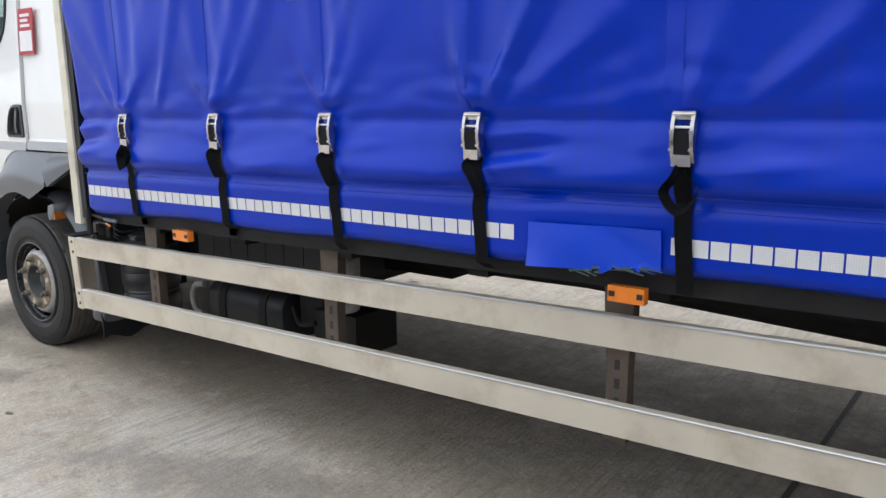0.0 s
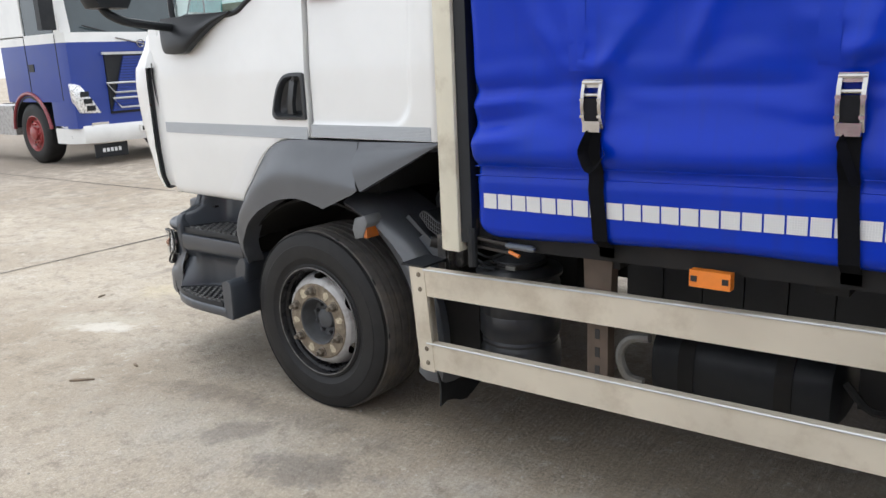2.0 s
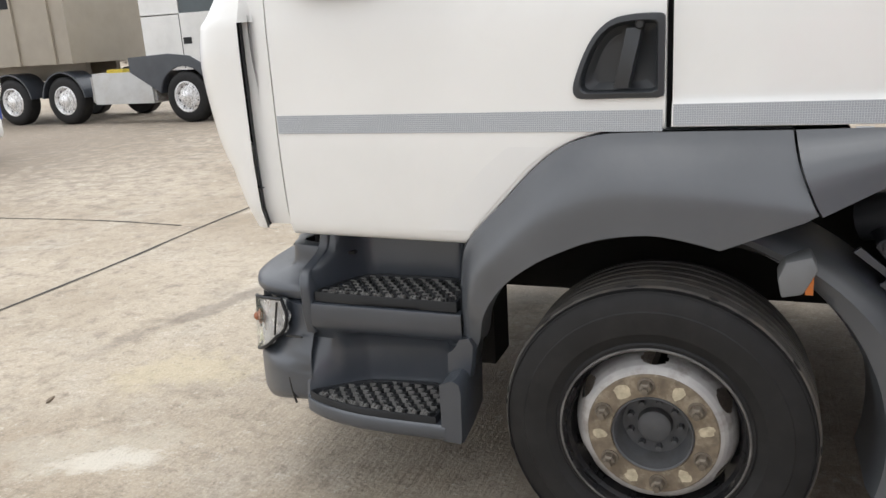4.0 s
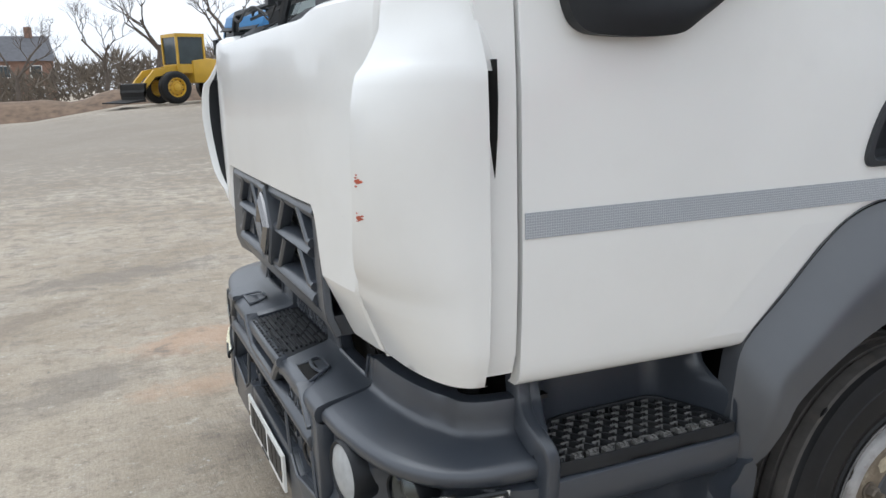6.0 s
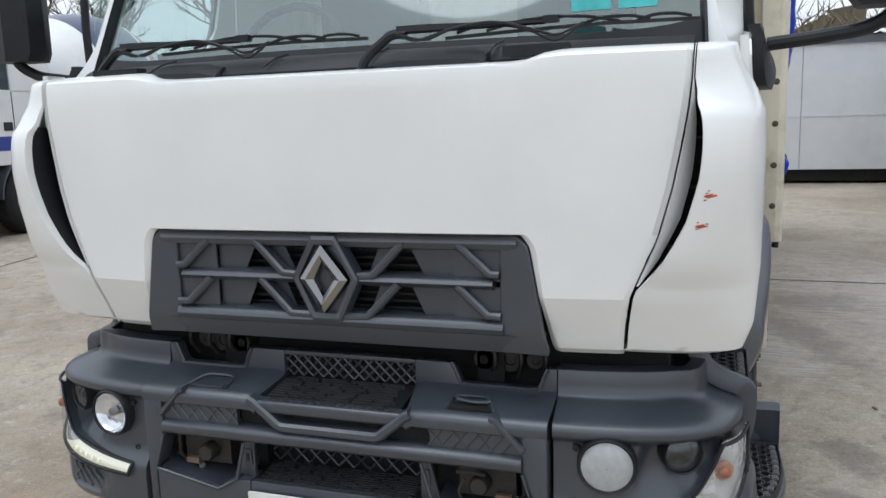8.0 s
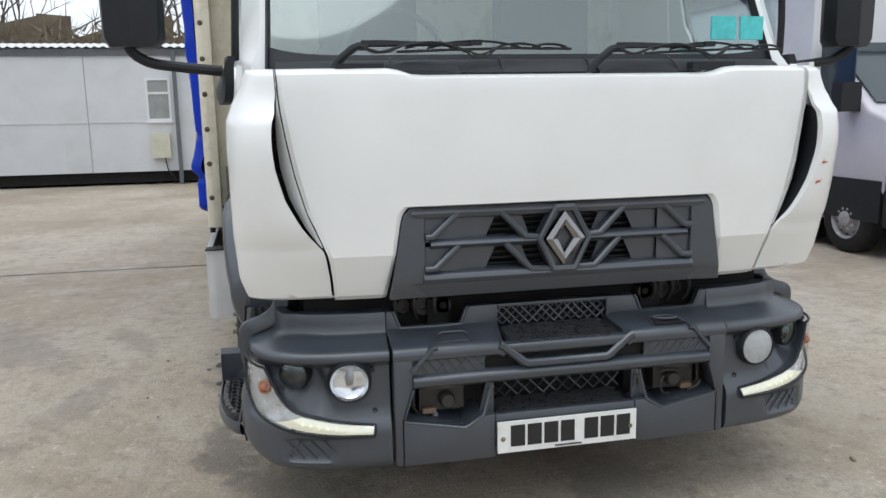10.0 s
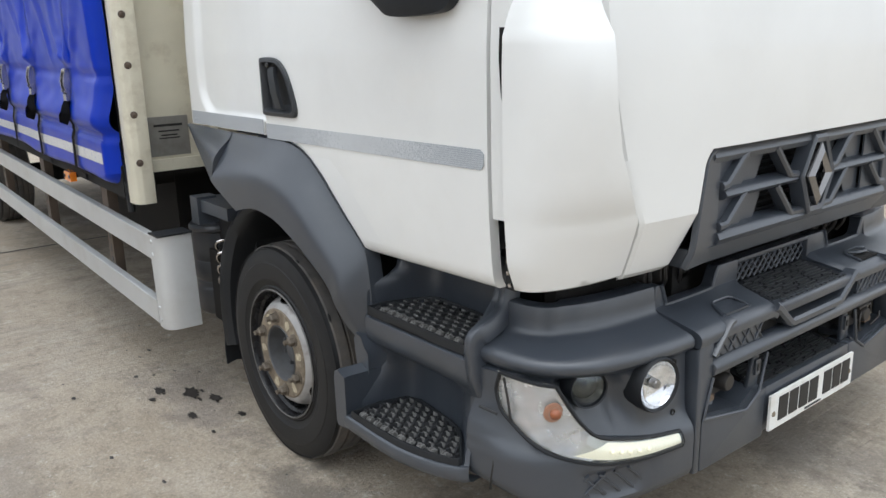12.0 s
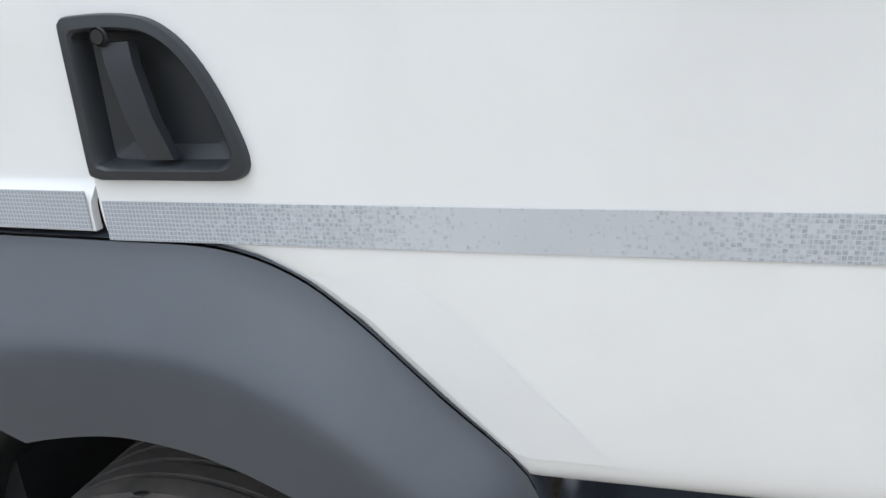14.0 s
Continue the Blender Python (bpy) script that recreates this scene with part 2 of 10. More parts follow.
def concrete():
    """Worn yard concrete: broad patches, dust, oil stains, brushed ridges, grit and painted shade."""
    m = bpy.data.materials.new("yard_concrete")
    m.use_nodes = True
    n, l = m.node_tree.nodes, m.node_tree.links
    p = n["Principled BSDF"]
    p.inputs["Roughness"].default_value = 0.85
    tc = n.new("ShaderNodeTexCoord")

    def tex(scale, detail, rough, stretch=(1, 1, 1), turn=0.0):
        mp = n.new("ShaderNodeMapping")
        mp.inputs["Scale"].default_value, mp.inputs["Rotation"].default_value = stretch, (0, 0, turn)
        l.new(tc.outputs["Object"], mp.inputs["Vector"])
        t = n.new("ShaderNodeTexNoise")
        t.inputs["Scale"].default_value, t.inputs["Detail"].default_value, t.inputs["Roughness"].default_value = scale, detail, rough
        l.new(mp.outputs[0], t.inputs["Vector"])
        return t.outputs[0]

    def span(src, a, b, lo=0.0, hi=1.0):
        r = n.new("ShaderNodeMapRange")
        for i, v in enumerate((a, b, lo, hi)):
            r.inputs[i + 1].default_value = v
        l.new(src, r.inputs[0])
        return r.outputs[0]

    def mix(f, a, b):
        x = n.new("ShaderNodeMix")
        x.data_type = "RGBA"
        l.new(f, x.inputs[0])
        for key, v in (("A", a), ("B", b)):
            if isinstance(v, tuple):
                x.inputs[key].default_value = (*v, 1)
            else:
                l.new(v, x.inputs[key])
        return x.outputs["Result"]

    broad = tex(0.35, 6, 0.6)
    col = mix(span(broad, 0.40, 0.60), (0.352, 0.286, 0.208), (0.52, 0.448, 0.352))
    col = mix(span(tex(1.7, 9, 0.7), 0.50, 0.70, 0, 0.6), col, (0.56, 0.515, 0.445))
    col = mix(span(tex(1.1, 9, 0.7, (1, 2.2, 1)), 0.58, 0.74, 0, 0.7), col, (0.22, 0.19, 0.15))
    col = mix(span(tex(11, 8, 0.8), 0.51, 0.62, 0, 0.55), col, (0.24, 0.205, 0.158))
    col = mix(span(tex(6.5, 10, 0.85), 0.54, 0.62, 0, 0.62), col, (0.20, 0.165, 0.125))
    col = mix(span(tex(8.3, 10, 0.82), 0.56, 0.62, 0, 0.5), col, (0.70, 0.65, 0.57))
    col = mix(span(tex(38, 5, 0.8), 0.38, 0.56, 0.26, 0), col, (0.21, 0.185, 0.145))
    col = mix(span(tex(75, 4, 0.8), 0.42, 0.60, 0.32, 0), col, (0.17, 0.145, 0.11))
    col = mix(span(tex(55, 3, 0.7), 0.60, 0.68, 0, 0.30), col, (0.60, 0.56, 0.49))
    col = mix(span(tex(30, 4, 0.6), 0.69, 0.72, 0, 0.7), col, (0.62, 0.60, 0.55))
    col = mix(span(tex(3.1, 8, 0.75), 0.56, 0.70, 0, 0.62), col, (0.19, 0.16, 0.12))
    warp = tex(5, 8, 0.75)

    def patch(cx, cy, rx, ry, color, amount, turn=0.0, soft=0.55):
        """A stain, dusting, lighter or darker area or painted shade, ragged-edged, in the yard."""
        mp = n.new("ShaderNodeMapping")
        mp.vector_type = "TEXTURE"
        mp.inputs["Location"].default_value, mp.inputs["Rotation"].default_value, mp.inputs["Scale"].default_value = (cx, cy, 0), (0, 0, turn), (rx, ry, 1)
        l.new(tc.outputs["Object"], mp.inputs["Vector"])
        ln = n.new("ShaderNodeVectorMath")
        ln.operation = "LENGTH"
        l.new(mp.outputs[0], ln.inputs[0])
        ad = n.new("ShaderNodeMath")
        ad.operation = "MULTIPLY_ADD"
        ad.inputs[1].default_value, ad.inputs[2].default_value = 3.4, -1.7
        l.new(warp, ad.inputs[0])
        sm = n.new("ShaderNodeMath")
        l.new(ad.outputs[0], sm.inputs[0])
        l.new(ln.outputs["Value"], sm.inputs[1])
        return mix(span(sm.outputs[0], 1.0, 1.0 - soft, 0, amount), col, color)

    col = patch(-1.90, 0.12, 0.24, 0.10, (0.66, 0.63, 0.56), 0.7, 0.4)
    col = patch(-2.05, 0.15, 0.45, 0.22, (0.52, 0.48, 0.40), 0.35, 0.5)
    col = patch(-2.20, 0.85, 0.40, 0.25, (0.52, 0.45, 0.30), 0.45, 0.3)
    col = patch(-0.33, -0.40, 0.9, 0.30, (0.56, 0.53, 0.47), 0.3, 0.1, 1.0)
    col = patch(1.8, -0.15, 1.0, 0.40, (0.62, 0.60, 0.55), 0.35, 0.15, 1.0)
    col = patch(-1.30, 3.60, 0.55, 0.30, (0.48, 0.30, 0.19), 0.5, 0.2)
    col = patch(-1.32, 2.85, 0.50, 0.17, (0.48, 0.31, 0.20), 0.45, 0.1)
    col = patch(-1.95, 3.10, 0.6, 0.3, (0.16, 0.14, 0.12), 0.5, 0.6)
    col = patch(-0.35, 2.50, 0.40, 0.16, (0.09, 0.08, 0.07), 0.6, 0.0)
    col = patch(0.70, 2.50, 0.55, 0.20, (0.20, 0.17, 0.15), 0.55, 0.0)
    # two darker areas beside the left front wheel
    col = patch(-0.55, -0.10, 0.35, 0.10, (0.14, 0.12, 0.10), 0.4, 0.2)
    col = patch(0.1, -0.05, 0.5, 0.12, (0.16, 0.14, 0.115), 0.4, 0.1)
    # the patch at 4.5, 1.3 paints in the shade under the load body
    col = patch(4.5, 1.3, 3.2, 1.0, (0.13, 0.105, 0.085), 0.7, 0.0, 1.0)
    col = patch(-2.6, 1.6, 0.8, 0.10, (0.16, 0.14, 0.12), 0.5, 1.3)
    col = patch(-1.7, 5.6, 1.2, 0.35, (0.17, 0.15, 0.13), 0.55, 0.2)
    col = patch(1.6, 3.9, 0.9, 0.25, (0.18, 0.16, 0.14), 0.45, 0.5)
    # darker, browner ground away from the lorry
    col = patch(-15.0, 7.0, 10.5, 10.5, (0.235, 0.195, 0.155), 0.82, 0.0, 0.5)
    col = patch(-2.0, 26.0, 19.0, 19.0, (0.225, 0.195, 0.16), 0.78, 0.0, 0.4)
    # paler ground off the lorry's left side
    col = patch(3.0, -1.2, 2.6, 1.1, (0.58, 0.55, 0.50), 0.55, 0.0, 1.2)
    # darker areas by the left front wheel, along the left side and under the bumper
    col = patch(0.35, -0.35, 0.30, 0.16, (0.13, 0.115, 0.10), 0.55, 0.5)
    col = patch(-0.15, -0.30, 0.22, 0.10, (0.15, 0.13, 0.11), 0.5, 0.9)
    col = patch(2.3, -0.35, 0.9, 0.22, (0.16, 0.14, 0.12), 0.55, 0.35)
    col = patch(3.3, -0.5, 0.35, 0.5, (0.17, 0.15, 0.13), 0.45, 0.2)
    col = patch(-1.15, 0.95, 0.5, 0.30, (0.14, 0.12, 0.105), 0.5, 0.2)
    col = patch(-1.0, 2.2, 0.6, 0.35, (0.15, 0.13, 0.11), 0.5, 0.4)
    col = patch(-2.4, 4.4, 0.9, 0.16, (0.20, 0.165, 0.13), 0.5, 0.9)
    col = patch(0.4, 3.3, 0.8, 0.14, (0.22, 0.185, 0.15), 0.5, -0.3)
    col = patch(1.6, 3.2, 0.5, 0.12, (0.24, 0.20, 0.16), 0.5, 0.4)
    # pale flecks of stone and dark specks of dirt
    col = mix(span(tex(95, 3, 0.6), 0.65, 0.70, 0, 0.65), col, (0.60, 0.57, 0.52))
    col = mix(span(tex(62, 4, 0.7), 0.66, 0.71, 0, 0.75), col, (0.11, 0.095, 0.08))
    col = mix(span(tex(21, 6, 0.75), 0.60, 0.66, 0, 0.55), col, (0.17, 0.145, 0.115))
    ridge = tex(9, 4, 0.55, (5, 0.30, 1), 0.12)
    worn = n.new("ShaderNodeMath")
    worn.operation = "MULTIPLY"
    l.new(span(ridge, 0.50, 0.60, 0, 0.62), worn.inputs[0])
    place = n.new("ShaderNodeSeparateXYZ")
    l.new(tc.outputs["Object"], place.inputs[0])
    bay = n.new("ShaderNodeMath")
    bay.operation = "MULTIPLY"
    l.new(span(tex(0.9, 6, 0.7), 0.36, 0.60), bay.inputs[0])
    l.new(span(place.outputs["X"], 0.2, 2.6, 0.10, 1.0), bay.inputs[1])
    l.new(bay.outputs[0], worn.inputs[1])
    col = mix(worn.outputs[0], col, (0.20, 0.175, 0.145))
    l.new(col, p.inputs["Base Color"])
    h = n.new("ShaderNodeMath")
    h.operation = "ADD"
    l.new(span(ridge, 0.3, 0.7, 0.7, 0), h.inputs[0])
    l.new(span(tex(60, 5, 0.7), 0.2, 0.8, 0, 1.2), h.inputs[1])
    b = n.new("ShaderNodeBump")
    b.inputs["Strength"].default_value, b.inputs["Distance"].default_value = 0.8, 0.006
    l.new(h.outputs[0], b.inputs["Height"])
    l.new(b.outputs[0], p.inputs["Normal"])
    return m


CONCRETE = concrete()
TAR = material("dark_joint_filler", (0.05, 0.045, 0.04), 0.9, vary=0.3, scale=4)
OIL = material("oil_stained_grit", (0.035, 0.03, 0.026), 0.55, vary=0.4, scale=30)


# ---------------------------------------------------------------- mesh helpers
def clamp(t, a=0.0, b=1.0):
    return max(a, min(b, t))


def ease(t, a=0.0, b=1.0):
    t = clamp((t - a) / (b - a))
    return t * t * (3 - 2 * t)


def lerp_table(table, t):
    """Straight interpolation in rows of (key, value, ...)."""
    if t <= table[0][0]:
        return table[0][1:]
    for a, b in zip(table, table[1:]):
        if t <= b[0]:
            k = (t - a[0]) / (b[0] - a[0])
            return tuple(p + (q - p) * k for p, q in zip(a[1:], b[1:]))
    return table[-1][1:]


def smooth_line(points, steps=6):
    """Points along a Catmull-Rom line through the given ones."""
    ps = [Vector(p) for p in points]
    ps = [2 * ps[0] - ps[1], *ps, 2 * ps[-1] - ps[-2]]
    out = []
    for i in range(1, len(ps) - 2):
        a, b, c, d = ps[i - 1 : i + 3]
        for k in range(steps):
            t = k / steps
            out.append(0.5 * (2 * b + (c - a) * t + (2 * a - 5 * b + 4 * c - d) * t * t + (3 * b - a - 3 * c + d) * t**3))
    return [*out, ps[-2]]


def soften(bm, width, segments=2, angle=25):
    edges = [e for e in bm.edges if len(e.link_faces) == 2 and e.calc_face_angle(0) > radians(angle)]
    if edges and width:
        bmesh.ops.bevel(bm, geom=edges, offset=width, segments=segments, affect="EDGES", profile=0.5, clamp_overlap=True)
    return bm


def box(bm, x0, x1, y0, y1, z0, z1):
    vs = [bm.verts.new(p) for p in ((x0, y0, z0), (x1, y0, z0), (x1, y1, z0), (x0, y1, z0), (x0, y0, z1), (x1, y0, z1), (x1, y1, z1), (x0, y1, z1))]
    for f in ((0, 3, 2, 1), (4, 5, 6, 7), (0, 1, 5, 4), (1, 2, 6, 5), (2, 3, 7, 6), (3, 0, 4, 7)):
        bm.faces.new([vs[i] for i in f])
    return bm


def boxes(rows, bevel=0.0, segments=2):
    bm = bmesh.new()
    for r in rows:
        box(bm, *r)
    return soften(bm, bevel, segments)


def loft(bm, loops, closed=True, caps=True):
    """Skin between loops of equal length."""
    rows = [[bm.verts.new(p) for p in loop] for loop in loops]
    n = len(rows[0])
    for a, b in zip(rows, rows[1:]):
        for i in range(n if closed else n - 1):
            j = (i + 1) % n
            bm.faces.new((a[i], a[j], b[j], b[i]))
    if caps and closed:
        bm.faces.new(rows[0][::-1])
        bm.faces.new(rows[-1])
    return bm


def prism(bm, outline, axis, a, b):
    """An outline extruded along an axis from a to b."""
    put = {"x": lambda u, v, w: (w, u, v), "y": lambda u, v, w: (u, w, v), "z": lambda u, v, w: (u, v, w)}[axis]
    loft(bm, [[put(u, v, w) for u, v in outline] for w in (a, b)])
    bmesh.ops.recalc_face_normals(bm, faces=bm.faces[:])
    return bm


def tube(bm, points, r, seg=10, caps=True):
    ps = [Vector(p) for p in points]
    loops, side = [], None
    for i, p in enumerate(ps):
        d = (ps[min(i + 1, len(ps) - 1)] - ps[max(i - 1, 0)]).normalized()
        if side is None:
            side = d.orthogonal().normalized()
        side = (side - d * side.dot(d)).normalized()
        up = d.cross(side)
        rad = r[i] if isinstance(r, (list, tuple)) else r
        loops.append([p + rad * (math.cos(t) * side + math.sin(t) * up) for t in (2 * math.pi * k / seg for k in range(seg))])
    return loft(bm, loops, True, caps)


def lathe(bm, profile, seg=48, place=None, closed=False):
    """Rows of (radius, distance along the axis) turned about local z."""
    m = place or Matrix()
    loops = [[m @ Vector((r * math.cos(2 * math.pi * k / seg), r * math.sin(2 * math.pi * k / seg), a)) for k in range(seg)] for r, a in profile]
    loft(bm, loops, True, False)
    return bm


def sheet(bm, fn, us, vs, thick=0.0, back=None):
    """A grid of fn(u, v), with a thickness if given, or a second layer set off by the vector back."""
    us, vs = list(us), list(vs)
    rows = [[bm.verts.new(fn(u, v)) for u in us] for v in vs]
    if back:
        inner = [[bm.verts.new(a.co + Vector(back)) for a in row] for row in rows]
        for a, b in zip(inner, inner[1:]):
            for i in range(len(us) - 1):
                bm.faces.new((a[i], b[i], b[i + 1], a[i + 1]))
        ring = lambda g: [*g[0], *(r[-1] for r in g[1:]), *g[-1][-2::-1], *(r[0] for r in g[-2:0:-1])]
        o, n = ring(rows), ring(inner)
        for i in range(len(o)):
            j = (i + 1) % len(o)
            bm.faces.new((o[i], n[i], n[j], o[j]))
    faces = [bm.faces.new((a[i], a[i + 1], b[i + 1], b[i])) for a, b in zip(rows, rows[1:]) for i in range(len(us) - 1)]
    if thick:
        bmesh.ops.recalc_face_normals(bm, faces=faces)
        bmesh.ops.solidify(bm, geom=faces, thickness=thick)
    return bm


def steps(a, b, n):
    return [a + (b - a) * i / n for i in range(n + 1)]


def finish(name, bm, mat, sharp=35):
    bmesh.ops.recalc_face_normals(bm, faces=bm.faces[:])
    me = bpy.data.meshes.new(name)
    bm.to_mesh(me)
    bm.free()
    mats = mat if isinstance(mat, (list, tuple)) else [mat]
    for k in mats:
        me.materials.append(k)
    me.polygons.foreach_set("use_smooth", [True] * len(me.polygons))
    me.set_sharp_from_angle(angle=radians(sharp))
    return me


BASE = {}


def thing(name, at, label, category, group="", kind=""):
    """An Empty at the base of a thing, to hold its parts."""
    e = new(name)
    e.empty_display_size = 0.2
    e.location = at
    BASE[e.name] = Matrix.Translation([-v for v in at])
    return tagged(e, label, category, group, kind)


def part(name, bm, mat, parent, label="", sharp=35):
    ob = new(name, finish(name, bm, mat, sharp))
    ob.parent = parent
    if parent.name in BASE:
        ob.matrix_parent_inverse = BASE[parent.name]
    return tagged(ob, label) if label else ob


def single(name, bm, mat, label, category, group="", kind="", sharp=35):
    return tagged(new(name, finish(name, bm, mat, sharp)), label, category, group, kind)


# ---------------------------------------------------------------- ground
def rise(x, y):
    """The yard climbs gently away from the lorry's right side."""
    return 0.029 * max(0.0, min(y, 60.0) - 10.0) ** 1.0 * ease(x, -6.0, 2.0) * ease(y, 8.0, 20.0)


def ground():
    bm = bmesh.new()
    xs = sorted({*steps(-400, 400, 8), *steps(-40, 60, 25)})
    sheet(bm, lambda u, v: (u, v, rise(u, v)), xs, sorted({*steps(-400, 400, 8), *steps(-30, 70, 50)}))
    g = single("ground", bm, CONCRETE, "worn pale concrete yard with dust and oil stains", "ground", kind="structure")

    def strip(points, w, mat, name):
        b = bmesh.new()
        ps = [Vector(p) for p in smooth_line([(x, y, 0.004) for x, y in points], 10)]
        rnd = random.Random(len(points) * 7 + int(w * 1000))
        rows = []
        for i, p in enumerate(ps):
            d = (ps[min(i + 1, len(ps) - 1)] - ps[max(i - 1, 0)]).normalized()
            s = Vector((-d.y, d.x, 0)) * w * rnd.uniform(0.55, 1.25)
            rows.append([p + s, p - s])
        loft(b, rows, False, False)
        part(name, b, mat, g)

    strip([(-3.86, -6), (-3.87, 1.3), (-4.0, 3.8), (-4.15, 9), (-4.2, 22)], 0.012, TAR, "joint")
    strip([(-14, 3.0), (-8.2, 3.25), (-5.4, 3.4), (-4.2, 3.35)], 0.010, TAR, "joint")
    strip([(2.2, 7.5), (6.0, 8.2), (14, 9.0)], 0.012, TAR, "joint")
    strip([(4, -3.5), (4.1, 0.0), (4.2, 6)], 0.012, TAR, "joint")

    def blot(cx, cy, size, mat, name, seed, flat=1.0, z=0.0045):
        rnd = random.Random(seed)
        b = bmesh.new()
        n = 22
        ring = [size * (0.55 + 0.6 * rnd.random()) for _ in range(n)]
        c = b.verts.new((cx, cy, z))
        vs = [b.verts.new((cx + math.cos(2 * math.pi * k / n) * ring[k], cy + math.sin(2 * math.pi * k / n) * ring[k] * flat, z)) for k in range(n)]
        for k in range(n):
            b.faces.new((c, vs[k], vs[(k + 1) % n]))
        part(name, b, mat, g)

    rnd = random.Random(5)
    for k in range(26):
        blot(rnd.gauss(0.7, 0.5), rnd.gauss(2.55, 0.16), rnd.uniform(0.005, 0.026), OIL, "oil_spot", k, rnd.uniform(0.3, 0.7), 0.0042)
    for x, y, s in ((0.74, 2.50, 0.07), (0.62, 2.44, 0.05), (0.52, 2.58, 0.04), (0.86, 2.60, 0.05), (0.40, 2.42, 0.03)):
        blot(x, y, s, OIL, "oil_spot", int(x * 100), 0.5, 0.005)
    return g


GROUND = ground()

# ---------------------------------------------------------------- the lorry: shared lines
YC = 1.25
LORRY = thing("curtainsider_lorry", (0, YC, 0), "white-cab rigid lorry with blue curtain sides and grey plastic trim", "lorry")


def side_y(s, h):
    return YC + s * h


def door_h(x, z):
    """Half-width of the cab's side at a place."""
    h = 1.142 - 0.040 * clamp(-x / 1.07)
    if z < 1.2:
        h -= 0.17 * (1.2 - z) ** 2
    if z > 1.45:
        h -= 0.055 * (z - 1.45)
    return h


def door_bottom(x):
    return lerp_table([(-1.062, 0.864), (-0.515, 0.860), (-0.50, 0.866), (-0.31, 1.068), (-0.25, 1.115), (-0.19, 1.147), (-0.13, 1.164), (-0.05, 1.171), (0.02, 1.172)], x)[0]


def sill(x):
    """Lower edge of the side window."""
    return lerp_table([(-1.06, 1.60), (-0.90, 1.70), (-0.46, 1.69), (-0.34, 1.73), (-0.22, 1.80), (-0.14, 1.90), (-0.10, 2.05), (-0.09, 2.38), (0.02, 2.38)], x)[0]


def front_x(z):
    return lerp_table([(0.86, -1.260), (1.028, -1.330), (1.3, -1.336), (1.5, -1.334), (1.60, -1.331), (1.636, -1.327), (1.647, -1.318), (1.655, -1.302), (1.661, -1.27), (1.665, -1.19)], z)[0]


def seam_h(z):
    return lerp_table([(0.86, 0.797), (0.95, 0.805), (1.03, 0.818), (1.08, 0.838), (1.18, 0.881), (1.30, 0.913), (1.42, 0.936), (1.5, 0.948), (1.56, 0.954), (1.67, 0.958)], z)[0]


def slot_in(z):
    return lerp_table([(1.06, 0.838), (1.12, 0.883), (1.22, 0.933), (1.32, 0.958), (1.40, 0.966), (1.46, 0.967), (1.51, 0.963), (1.56, 0.962), (1.60, 0.963)], z)[0]


def slot_out(z):
    k = lerp_table([(1.06, 0.0), (1.10, 0.004), (1.16, 0.008), (1.26, 0.011), (1.36, 0.013), (1.44, 0.011), (1.48, 0.006), (1.50, 0.0)], z)[0]
    return slot_in(z) + k


def bulge_h(z):
    return lerp_table([(0.88, 1.088), (0.95, 1.114), (1.1, 1.125), (1.40, 1.128), (1.48, 1.125), (1.535, 1.104), (1.59, 1.074), (1.66, 1.058), (1.70, 1.052)], z)[0]


def sweep(h):
    """How far the flap curves back towards its sides."""
    return 0.050 * (abs(h) / 0.95) ** 4


def dip(z):
    """The flap's rounded top edge sits a little lower."""
    return z - 0.018 * ease(z, 1.58, 1.665)


